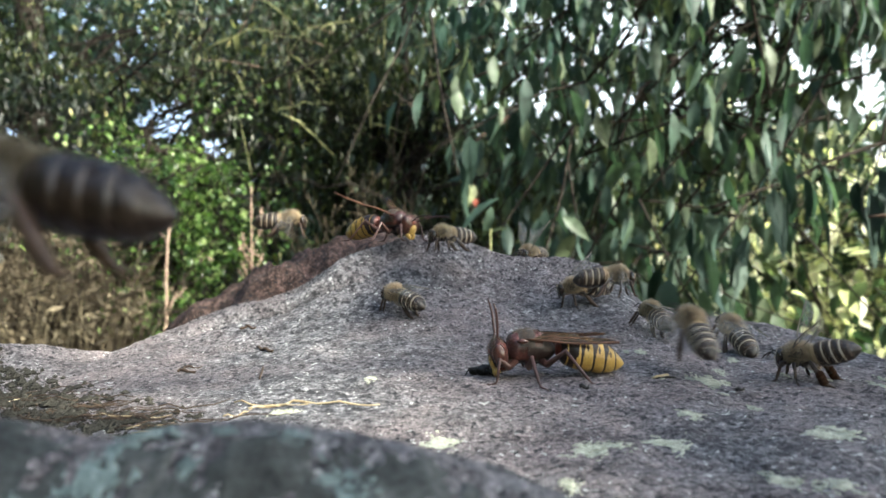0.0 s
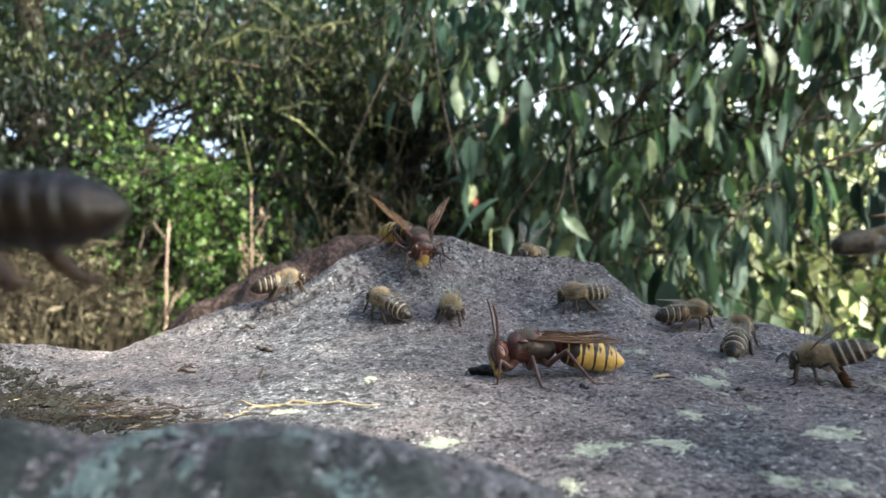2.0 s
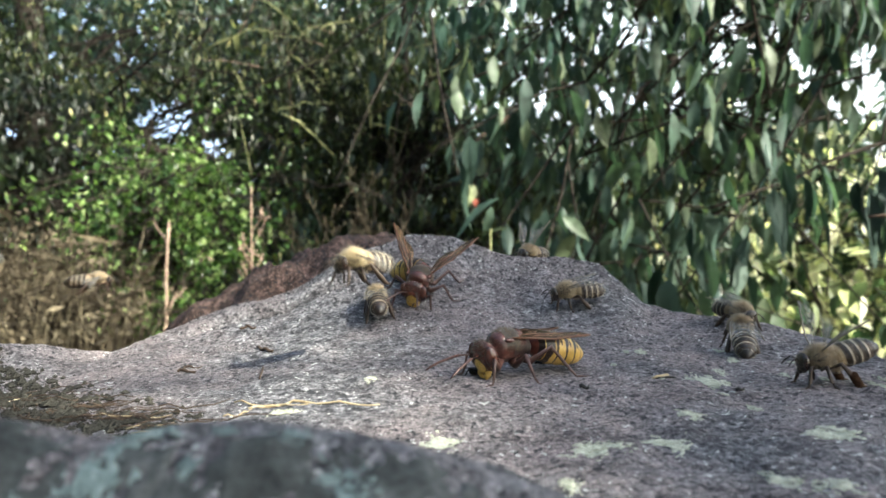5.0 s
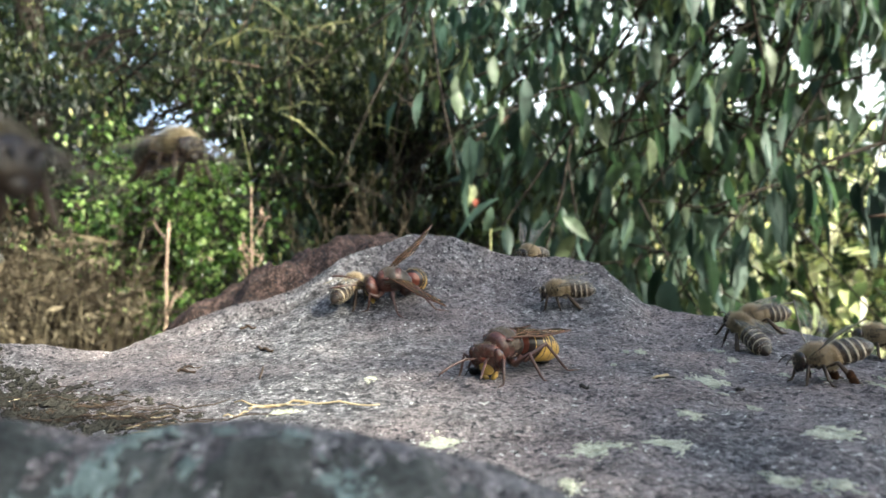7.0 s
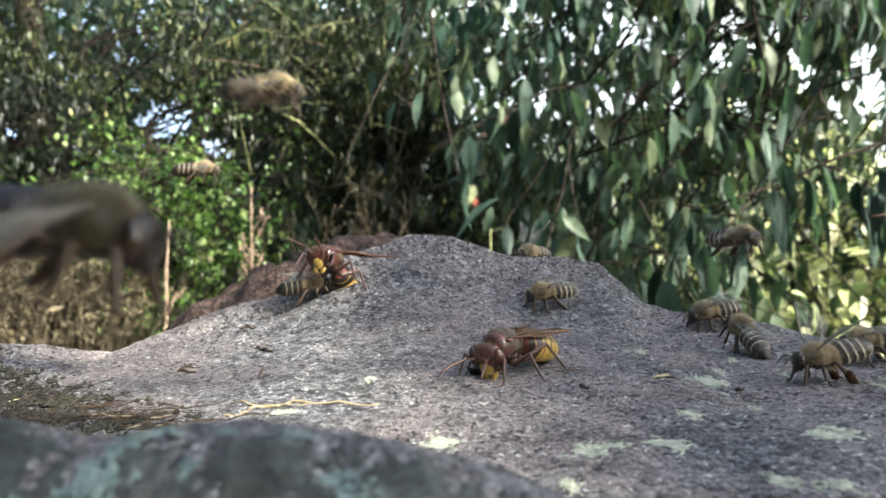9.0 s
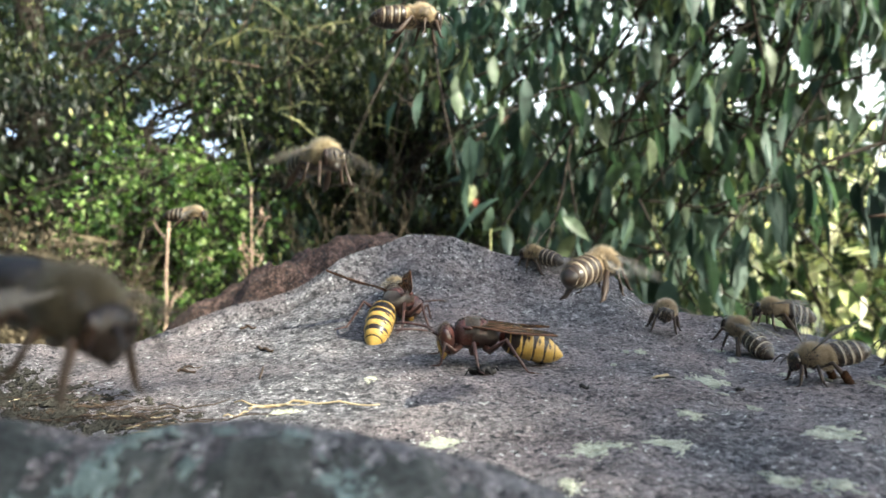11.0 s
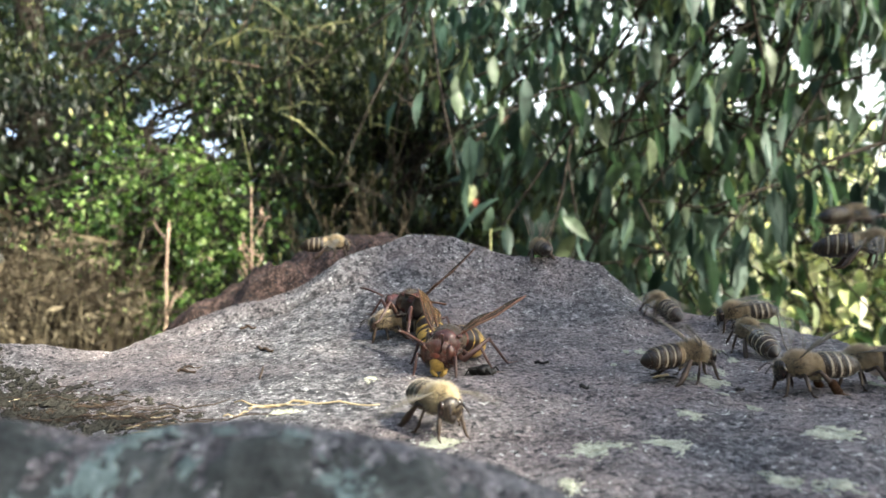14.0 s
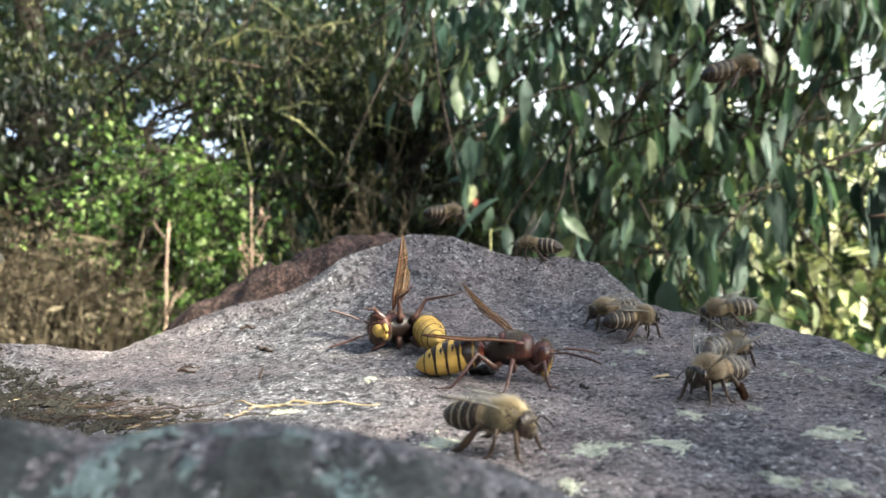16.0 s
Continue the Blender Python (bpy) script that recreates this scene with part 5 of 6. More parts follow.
def wings(ob, states):
    """Folds, spreads or beats a pair of wings; states: (seconds, state). A beat takes two steps."""
    for w in [c for c in ob.children if c.name.split(".")[0] == "wing"]:
        side = 1 if w.location.y > 0 else -1
        hinge = w.location.copy()

        def held(state):
            one = WING[state]
            return at(*(one if not isinstance(one[0], tuple) else one[0 if side > 0 else 1]))

        def at(flap, sweep, twist):
            return pose(*hinge, side * flap, twist, side * sweep)
        rows = []
        for (t, state), (t2, _) in zip(states, states[1:]):
            if state == "fly":
                k0, k1 = round(t * FPS), round(t2 * FPS)
                for k in range(k0, k1):
                    rows.append((k / FPS, at(46 if k % 2 else -24, 14 + (6 if k % 3 else -4), 8 if k % 2 else -8)))
            else:
                rows.append((t, held(state)))
                if t2 - t > 0.3:
                    rows.append((t2 - 0.1, held(state)))
        t, state = states[-1]
        rows.append((t, held(state) if state != "fly" else at(0, 14, 0)))
        walk(w, rows)



def stride(ob, t0, t1, swing):
    """Swings the six legs fore and aft, in two sets of three."""
    for i, leg in enumerate([c for c in ob.children if c.name.split(".")[0] == "leg"]):
        rows, k, t = [(0, pose(0, 0, 0))] if t0 > 0.3 else [], 0, t0
        while t < t1:
            rows.append((t, pose(0, 0, 0, 0, 0, swing * (0, 1, 0, -1)[k % 4] * (1 if i % 2 else -1))))
            k, t = k + 1, t + 0.1
        rows += [(t, pose(0, 0, 0))] + ([(16, pose(0, 0, 0))] if t < 15.9 else [])
        walk(leg, rows)


def bends():
    """Turns of single parts from their rest: the thing, the part, rows of seconds and three angles."""
    yield hornet_a, "head", [(0, 0, 0, 0), (4.2, 0, 4, 0), (6.3, 0, 16, 10), (9.2, 0, 18, 10), (11.3, 0, 0, 0), (13.5, 0, 10, 0), (16, 0, 0, 0)]
    yield hornet_a, "antenna", [(0, 0, -40, 0), (2, 0, -40, 0), (2.5, 0, 55, 0), (4.2, 0, 60, 0), (6.3, 0, 45, 0), (9.2, 0, 40, 0), (11.3, 0, 40, 0), (13.5, 0, 0, 0), (16, 0, 55, 0)]
    yield hornet_a, "abdomen", [(0, 0, 0, 0), (11.3, 0, 0, 0), (12, 0, -8, 0), (16, 0, 0, 0)]
    yield hornet_b, "abdomen", [(0, 0, 0, 0), (6.3, 0, -14, 74), (7, 0, -14, 76), (7.5, 0, -12, 74), (8, 0, 2, 68), (8.6, 0, -5, 30), (9.2, 0, 5, 0), (10.6, 0, -45, 20), (11.3, 0, -12, 8), (11.75, 0, -8, 0), (12.5, 0, -5, 0), (13, 0, -14, 0), (14, 0, -34, 0), (14.5, 0, -48, 0), (15, 0, -55, 0), (15.5, 0, -62, 0), (16, 0, -74, 0)]
    yield hornet_b, "head", [(0, 0, 0, 0), (8, 0, 15, 0), (9.2, 0, 30, 0), (11.3, 0, 25, 0), (16, 0, 25, 0)]
    yield hornet_b, "antenna", [(0, 0, 40, 0), (4.2, 0, 40, 0), (6.3, 0, 30, 0), (16, 0, 20, 0)]
    yield bees["right"], "abdomen", [(0, 0, 20, 0), (9.2, 0, 17, 0), (13.5, 0, 6, 0), (16, 0, 0, 0)]



def sit(x, y, rx, ry, rz, up=0.0):
    """A pose with the feet on the boulder."""
    return pose(x, y, EYE + rock_z(x, y, False) + up, rx, ry, rz)


def motions():
    walk(hornet_a, [
        (0, pose(0.0154, 0.1385, EYE - 0.0233, -3, 1, 184)), (2, pose(0.0156, 0.1385, EYE - 0.0233, -3, 2, 184)), (2.5, pose(0.0119, 0.1385, EYE - 0.0233, -3, 1, 185)),
        (3, pose(0.0116, 0.1383, EYE - 0.0233, -3, 1, 190)), (3.5, pose(0.0118, 0.1383, EYE - 0.0233, -3, 1, 190)), (4, pose(0.0118, 0.1395, EYE - 0.0232, -3, 2, 205)),
        (4.2, pose(0.0118, 0.1394, EYE - 0.0232, -3, 2, 206)), (6.3, pose(0.0112, 0.1403, EYE - 0.0232, -3, 3, 226)),
        (6.5, pose(0.0110, 0.1402, EYE - 0.0232, -2, 3, 228)), (9.2, pose(0.0110, 0.1402, EYE - 0.0232, -2, 3, 229)),
        (10.6, pose(0.0087, 0.1412, EYE - 0.0231, -4, 1, 200)), (11.3, pose(0.0031, 0.1559, EYE - 0.0207, -6, -7, 172)),
        (11.5, pose(0.0012, 0.1577, EYE - 0.0198, -14, -10, 168)), (12, pose(-0.0057, 0.1642, EYE - 0.0169, -25, -17, 156)),
        (12.5, pose(-0.0048, 0.1630, EYE - 0.0177, -23, -15, 158)), (13, pose(-0.0035, 0.1580, EYE - 0.0205, -7, -4, 178)),
        (13.5, pose(0.0001, 0.1518, EYE - 0.0222, -4, 4, 228)), (14, pose(0.0011, 0.1434, EYE - 0.0229, -2, 5, 248)),
        (14.5, pose(0.0017, 0.1433, EYE - 0.0229, -1, 5, 256)), (15, pose(0.0043, 0.1348, EYE - 0.0235, 2, 3, 298)),
        (15.5, pose(0.0084, 0.1375, EYE - 0.0233, 3, 2, 330)), (16, pose(0.0123, 0.1365, EYE - 0.0234, 4, 0, 351)),])
    walk(hornet_b, [
        (0, pose(-0.0134, 0.2106, EYE + 0.0020, 0, 0, 325)), (0.5, pose(-0.0137, 0.2105, EYE + 0.0022, 0, 8, 302)), (1, pose(-0.0112, 0.2106, EYE + 0.0018, 0, 8, 305)),
        (1.5, pose(-0.0098, 0.2090, EYE + 0.0004, 0, 15, 292)), (2, pose(-0.0073, 0.2038, EYE - 0.0026, 0, 24, 290)),
        (2.5, pose(-0.0069, 0.2021, EYE - 0.0044, 0, 27, 280)), (3, pose(-0.0053, 0.2001, EYE - 0.0056, 0, 27, 288)),
        (3.5, pose(-0.0024, 0.1962, EYE - 0.0078, 0, 28, 281)), (4, pose(-0.0013, 0.1922, EYE - 0.0092, 0, 28, 278)),
        (4.2, pose(-0.0013, 0.1922, EYE - 0.0096, 0, 28, 278)), (5.2, pose(-0.0069, 0.1931, EYE - 0.0126, -15, 23, 240)),
        (6.3, pose(-0.0082, 0.1890, EYE - 0.0138, -20, 4, 188)), (6.5, pose(-0.0087, 0.1890, EYE - 0.0138, -20, 4, 188)),
        (7, pose(-0.0123, 0.1905, EYE - 0.0130, -20, 4, 186)), (7.5, pose(-0.0180, 0.1905, EYE - 0.0136, -19, 6, 190)),
        (8, pose(-0.0275, 0.1860, EYE - 0.0150, -12, 17, 206)), (8.5, pose(-0.0291, 0.1921, EYE - 0.0103, 0, -14, 232)),
        (9, pose(-0.0294, 0.1906, EYE - 0.0077, 0, -30, 248)), (9.2, pose(-0.0295, 0.1905, EYE - 0.0071, 0, -30, 250)),
        (9.55, pose(-0.0300, 0.1916, EYE - 0.0096, 0, -20, 200)), (9.9, pose(-0.0249, 0.1916, EYE - 0.0135, 0, 0, 140)),
        (10.6, pose(-0.0149, 0.1825, EYE - 0.0163, 0, 0, 85)), (11.3, pose(-0.0080, 0.1770, EYE - 0.0182, 0, -4, 50)),
        (11.5, pose(-0.0075, 0.1790, EYE - 0.0178, 0, -5, 58)), (11.75, pose(-0.0085, 0.1810, EYE - 0.0172, 0, -6, 75)),
        (12, pose(-0.0100, 0.1825, EYE - 0.0165, 4, -8, 95)), (12.5, pose(-0.0095, 0.1820, EYE - 0.0168, 4, -8, 100)),
        (13, pose(-0.0085, 0.1790, EYE - 0.0175, 5, -7, 102)), (13.5, pose(-0.0080, 0.1760, EYE - 0.0180, 8, -5, 108)),
        (14, pose(-0.0085, 0.1700, EYE - 0.0178, 14, -14, 132)), (14.5, pose(-0.0085, 0.1675, EYE - 0.0160, 18, -24, 158)),
        (15, pose(-0.0104, 0.1606, EYE - 0.0170, 42, -8, 178)), (15.5, pose(-0.0087, 0.1591, EYE - 0.0150, 62, 0, 186)),
        (16, pose(-0.0079, 0.1564, EYE - 0.0171, 82, 0, 194)),])
    walk(bees["right"], [
        (0, pose(0.0620, 0.1334, EYE - 0.0230, -2, 1, 138)), (0.5, pose(0.0626, 0.1330, EYE - 0.0230, -2, 1, 141)), (1, pose(0.0631, 0.1327, EYE - 0.0230, -2, 2, 147)),
        (1.5, pose(0.0631, 0.1316, EYE - 0.0230, -2, 2, 152)), (2, pose(0.0635, 0.1314, EYE - 0.0230, -2, 2, 157)), (2.5, pose(0.0636, 0.1313, EYE - 0.0230, -2, 2, 160)),
        (3, pose(0.0639, 0.1299, EYE - 0.0230, -1, 2, 178)), (4.2, pose(0.0635, 0.1286, EYE - 0.0230, -1, 2, 179)), (6.3, pose(0.0638, 0.1309, EYE - 0.0230, -1, 2, 182)),
        (9.2, pose(0.0636, 0.1310, EYE - 0.0230, -1, 2, 180)), (11.3, pose(0.0630, 0.1311, EYE - 0.0230, -2, 2, 178)),
        (12.5, pose(0.0635, 0.1311, EYE - 0.0230, -2, 2, 178)), (13, pose(0.0622, 0.1274, EYE - 0.0231, -1, 2, 180)),
        (13.5, pose(0.0614, 0.1277, EYE - 0.0232, -1, 2, 180)), (14, pose(0.0575, 0.1241, EYE - 0.0234, -1, 2, 180)),
        (14.5, pose(0.0531, 0.1226, EYE - 0.0235, -1, 1, 181)), (15, pose(0.0509, 0.1212, EYE - 0.0235, -1, 0, 184)),
        (15.5, pose(0.0381, 0.1099, EYE - 0.0239, -2, 2, 192)), (16, pose(0.0409, 0.1186, EYE - 0.0233, -2, 2, 216)),])
    walk(bees["pair"], [
        (0, pose(0.0607, 0.1643, EYE - 0.0203, -3, -26, 100)), (0.5, pose(0.0628, 0.1661, EYE - 0.0200, -2, -28, 76)),
        (1, pose(0.0629, 0.1661, EYE - 0.0200, -2, -28, 74)), (1.5, pose(0.0622, 0.1630, EYE - 0.0203, -1, -27, 74)), (2, pose(0.0631, 0.1626, EYE - 0.0203, 0, -27, 60)),
        (2.5, pose(0.0622, 0.1603, EYE - 0.0206, -0, -26, 65)), (3, pose(0.0625, 0.1628, EYE - 0.0203, -3, -26, 92)),
        (4.2, pose(0.0622, 0.1628, EYE - 0.0203, -2, -27, 86)), (6.3, pose(0.0644, 0.1638, EYE - 0.0202, -1, -28, 70)),
        (6.5, pose(0.0639, 0.1639, EYE - 0.0202, -2, -27, 75)), (7, pose(0.0629, 0.1654, EYE - 0.0201, -5, -26, 108)),
        (8, pose(0.0637, 0.1655, EYE - 0.0200, -4, -27, 98)), (8.5, pose(0.0632, 0.1628, EYE - 0.0203, -2, -27, 82)),
        (9, pose(0.0624, 0.1625, EYE - 0.0203, -4, -26, 100)), (11.3, pose(0.0609, 0.1613, EYE - 0.0206, -4, -25, 114)),
        (12, pose(0.0623, 0.1624, EYE - 0.0204, -4, -25, 106)), (12.5, pose(0.0604, 0.1612, EYE - 0.0206, -4, -24, 118)),
        (13, pose(0.0595, 0.1597, EYE - 0.0208, -4, -24, 118)), (13.5, pose(0.0508, 0.1357, EYE - 0.0218, 4, -22, 55)),
        (14, pose(0.0437, 0.1337, EYE - 0.0227, 3, -1, 12)), (14.5, pose(0.0472, 0.1301, EYE - 0.0230, 3, 0, 30)), (15, pose(0.0450, 0.1288, EYE - 0.0230, 2, -1, 44)),
        (15.5, pose(0.0462, 0.1329, EYE - 0.0228, 3, -0, 40)), (16, pose(0.0557, 0.1472, EYE - 0.0228, 3, -0, 30)),])
    walk(bees["rover"], [
        (0, pose(0.0471, 0.1780, EYE - 0.0187, 10, -12, 100)), (0.5, pose(0.0499, 0.1821, EYE - 0.0183, 5, -25, 112)),
        (1, pose(0.0539, 0.1845, EYE - 0.0180, 2, -14, 76)), (1.5, pose(0.0563, 0.1815, EYE - 0.0194, 11, -1, 22)), (2, pose(0.0600, 0.1821, EYE - 0.0189, 11, -4, 5)),
        (2.5, pose(0.0642, 0.1823, EYE - 0.0185, 11, -8, 8)), (3, pose(0.0629, 0.1850, EYE - 0.0179, 2, -14, 55)), (3.5, pose(0.0645, 0.1840, EYE - 0.0180, 10, -11, 20)),
        (4, pose(0.0670, 0.1835, EYE - 0.0177, 15, -6, -10)), (4.2, pose(0.0683, 0.1827, EYE - 0.0177, 16, -5, -15)),
        (5.2, pose(0.0691, 0.1755, EYE - 0.0192, 8, 12, -90)), (6.3, pose(0.0695, 0.1727, EYE - 0.0198, -9, 9, -168)),
        (7, pose(0.0699, 0.1737, EYE - 0.0194, -10, 9, -170)), (8, pose(0.0695, 0.1736, EYE - 0.0195, -8, 11, -160)),
        (8.5, pose(0.0671, 0.1796, EYE - 0.0186, -7, 15, -146)), (9, pose(0.0615, 0.1807, EYE - 0.0191, -11, 10, -170)),
        (9.2, pose(0.0614, 0.1814, EYE - 0.0190, -12, 9, -174)), (10.3, pose(0.0693, 0.1777, EYE - 0.0187, -14, 8, -184)),
        (11.3, pose(0.0744, 0.1742, EYE - 0.0178, -2, -12, -190)), (11.5, pose(0.0739, 0.1748, EYE - 0.0182, -9, -3, -186)),
        (12, pose(0.0755, 0.1739, EYE - 0.0166, 22, -19, -210)), (12.5, pose(0.0757, 0.1727, EYE - 0.0170, 12, -21, -200)),
        (13, pose(0.0749, 0.1734, EYE - 0.0187, -14, 2, -200)), (13.5, pose(0.0704, 0.1744, EYE - 0.0192, -13, 2, -205)),
        (14, pose(0.0677, 0.1786, EYE - 0.0188, -14, 7, -186)), (14.5, pose(0.0634, 0.1770, EYE - 0.0196, -10, 8, -172)),
        (15, pose(0.0649, 0.1793, EYE - 0.0189, -12, 9, -174)), (16, pose(0.0648, 0.1814, EYE - 0.0185, -13, 9, -178)),])
    walk(bees["mid"], [
        (0, pose(0.0326, 0.1927, EYE - 0.0136, -22, 3, 176)), (0.5, pose(0.0334, 0.1895, EYE - 0.0148, -20, 0, 170)),
        (1, pose(0.0324, 0.1902, EYE - 0.0146, -20, 2, 176)), (1.5, pose(0.0321, 0.1895, EYE - 0.0149, -20, 5, 184)),
        (4.2, pose(0.0308, 0.1901, EYE - 0.0148, -20, 6, 186)), (6.3, pose(0.0297, 0.1918, EYE - 0.0142, -21, 5, 182)),
        (7, pose(0.0282, 0.1919, EYE - 0.0142, -21, 4, 180)), (7.5, pose(0.0289, 0.1920, EYE - 0.0142, -21, -0, 170)),
        (8, pose(0.0282, 0.1915, EYE - 0.0144, -21, -2, 165)), (8.5, pose(0.0270, 0.1931, EYE - 0.0138, -22, 0, 172)),
        (9, pose(0.0243, 0.1907, EYE - 0.0149, -19, 8, 194)), (9.2, pose(0.0240, 0.1908, EYE - 0.0149, -19, 7, 190)),
        (10.2, pose(0.0356, 0.1682, EYE - 0.0093, 0, 0, 230)), (11.3, pose(0.0517, 0.1750, EYE - 0.0203, -8, 7, 256)),
        (11.5, pose(0.0512, 0.1750, EYE - 0.0203, -9, 6, 250)), (11.8, pose(0.0514, 0.1716, EYE - 0.0207, -3, 11, 300)),
        (12, pose(0.0505, 0.1688, EYE - 0.0208, 9, 7, 372)), (12.5, pose(0.0617, 0.1610, EYE - 0.0078, 0, 0, 385)), (13, pose(0.0746, 0.1704, EYE - 0.0052, 0, 0, 370)),
        (13.3, pose(0.0741, 0.1823, EYE - 0.0109, 0, 0, 440)), (13.5, pose(0.0646, 0.1873, EYE - 0.0161, 15, -6, 500)),
        (14, pose(0.0521, 0.1899, EYE - 0.0172, 2, -16, 470)), (14.5, pose(0.0341, 0.1556, EYE - 0.0154, 0, 0, 375)),
        (15, pose(0.0403, 0.1597, EYE - 0.0208, 6, -3, 370)), (15.5, pose(0.0416, 0.1625, EYE - 0.0205, 7, -2, 372)),
        (16, pose(0.0439, 0.1702, EYE - 0.0193, 10, -1, 380)),])
    walk(bees["victim"], [
        (0, pose(-0.0115, 0.1870, EYE - 0.0150, -16, -12, 138)), (0.5, pose(-0.0125, 0.1835, EYE - 0.0163, -17, -5, 158)),
        (1, pose(-0.0145, 0.1828, EYE - 0.0167, -18, -0, 168)), (1.5, pose(-0.0152, 0.1838, EYE - 0.0160, -17, -14, 148)),
        (2, pose(-0.0151, 0.1841, EYE - 0.0158, -16, -18, 142)), (4.2, pose(-0.0151, 0.1836, EYE - 0.0161, -16, -18, 140)),
        (5.2, sit(-0.0160, 0.1870, -8, -15, 95)), (6.3, sit(-0.0188, 0.1905, -10, -16, 142)), (6.5, sit(-0.0192, 0.1915, -8, -18, 132)),
        (7, sit(-0.0222, 0.1935, 10, -20, 62)), (7.5, sit(-0.0268, 0.1960, 16, -12, 22)),
        (8, sit(-0.0320, 0.1990, 18, -8, 10)), (8.5, sit(-0.0330, 0.1990, 18, -8, 20)), (9, sit(-0.0330, 0.1990, 18, -8, 20)), (9.2, sit(-0.0330, 0.1990, 18, -8, 20)),
        (10.2, sit(-0.0220, 0.1940, 8, -10, 70)), (11.3, pose(-0.0105, 0.1880, EYE - 0.0150, -10, -10, 110)), (12, pose(-0.0180, 0.1760, EYE - 0.0190, -10, 5, 200)),
        (12.5, pose(-0.0140, 0.1690, EYE - 0.0205, -7, 6, 215)), (13, pose(-0.0125, 0.1700, EYE - 0.0203, -10, 4, 190)),
        (13.5, pose(-0.0112, 0.1700, EYE - 0.0203, -9, 1, 200)), (14, pose(-0.0125, 0.1700, EYE - 0.0205, -8, 1, 185)),
        (14.5, pose(-0.0150, 0.1680, EYE - 0.0207, -8, 1, 200)), (15, pose(-0.0168, 0.1650, EYE - 0.0212, -7, 5, 205)),
        (15.5, pose(-0.0130, 0.1680, EYE - 0.0210, 10, 0, 190)), (16, pose(-0.0110, 0.1670, EYE - 0.0210, 10, 0, 180)),])
    walk(bees["comer"], [
        (0, pose(-0.0002, 0.1990, EYE - 0.0006, 0, 0, 205)), (0.5, pose(-0.0007, 0.1782, EYE - 0.0122, 0, 0, 230)), (1, pose(0.0025, 0.1820, EYE - 0.0169, -4, 18, 268)),
        (1.5, pose(0.0018, 0.1817, EYE - 0.0168, -4, 18, 268)), (2, pose(0.0016, 0.1798, EYE - 0.0174, -3, 17, 267)),
        (2.5, pose(0.0068, 0.1809, EYE - 0.0175, -13, 12, 240)), (3, pose(0.0055, 0.1775, EYE - 0.0182, -14, 2, 204)),
        (3.5, pose(0.0024, 0.1754, EYE - 0.0185, -13, -2, 186)), (4, pose(0.0027, 0.1697, EYE - 0.0198, -11, -1, 190)),
        (4.2, pose(0.0011, 0.1677, EYE - 0.0200, -10, 1, 195)), (5.2, pose(-0.0204, 0.1382, EYE - 0.0022, 0, 0, 230)),
        (6.3, pose(-0.0341, 0.1077, EYE + 0.0090, 0, 0, 275)), (6.5, pose(-0.0406, 0.0989, EYE + 0.0082, 0, 0, 330)), (7, pose(-0.0339, 0.0985, EYE + 0.0086, 0, 0, 320)),
        (7.5, pose(-0.0165, 0.0881, EYE - 0.0050, 0, 0, 305)), (7.7, pose(-0.0254, 0.0660, EYE - 0.0033, 0, 0, 250)), (7.9, pose(-0.0426, 0.0620, EYE - 0.0026, 0, 0, 200)), (8.4, pose(-0.1046, 0.1200, EYE + 0.0256, 0, 0, 290)), (8.7, pose(-0.0630, 0.1350, EYE + 0.0383, 0, 0, 365)), (8.9, pose(-0.0368, 0.1330, EYE + 0.0293, 0, 0, 368)),
        (9, pose(-0.0278, 0.1302, EYE + 0.0228, 0, 0, 365)), (9.1, pose(-0.0215, 0.1302, EYE + 0.0182, 0, -15, 368)), (9.2, pose(-0.0205, 0.1300, EYE + 0.0163, 0, -28, 370)),
        (10.3, pose(-0.0210, 0.1089, EYE + 0.0192, 0, 0, 330)), (11.3, pose(-0.0160, 0.1131, EYE + 0.0023, 0, 0, 305)),
        (11.5, pose(-0.0165, 0.1183, EYE - 0.0008, 0, 0, 312)), (12, pose(-0.0109, 0.1287, EYE - 0.0083, 0, 0, 325)),
        (12.5, pose(-0.0179, 0.1292, EYE - 0.0243, 4, -1, 340)), (13, pose(-0.0100, 0.1273, EYE - 0.0241, 4, 0, 330)),
        (13.5, pose(-0.0022, 0.1079, EYE - 0.0252, 2, 3, 300)), (14, pose(-0.0002, 0.1060, EYE - 0.0254, 2, 3, 296)),
        (14.5, pose(0.0009, 0.1027, EYE - 0.0255, 3, 2, 298)), (15, pose(0.0035, 0.0985, EYE - 0.0256, 3, 1, 322)), (15.5, pose(0.0047, 0.0981, EYE - 0.0256, 4, 0, 326)),
        (16, pose(0.0083, 0.0966, EYE - 0.0256, 4, -0, 322)),])
    walk(bees["ridge"], [
        (0, pose(0.0240, 0.2165, EYE - 0.0056, 0, 0, 232)), (4.2, pose(0.0240, 0.2165, EYE - 0.0056, 0, 0, 230)), (9.2, pose(0.0240, 0.2165, EYE - 0.0056, 0, 0, 226)),
        (10.4, pose(0.0242, 0.2155, EYE - 0.0050, 0, 0, 178)),
        (11.3, sit(0.0244, 0.2065, -8, -14, 120)), (11.6, sit(0.0248, 0.2060, -4, -14, 105)), (12, sit(0.0262, 0.2075, 0, -12, 97)), (12.5, pose(0.0267, 0.2143, EYE - 0.0046, 0, 0, 95)),
        (13, pose(0.0273, 0.2143, EYE - 0.0039, 0, 0, 95)), (14, pose(0.0267, 0.2143, EYE - 0.0039, 0, 0, 97)), (15, pose(0.0244, 0.2138, EYE - 0.0039, 0, 0, 130)),
        (16, pose(0.0236, 0.2139, EYE - 0.0033, 0, 0, 158)),])
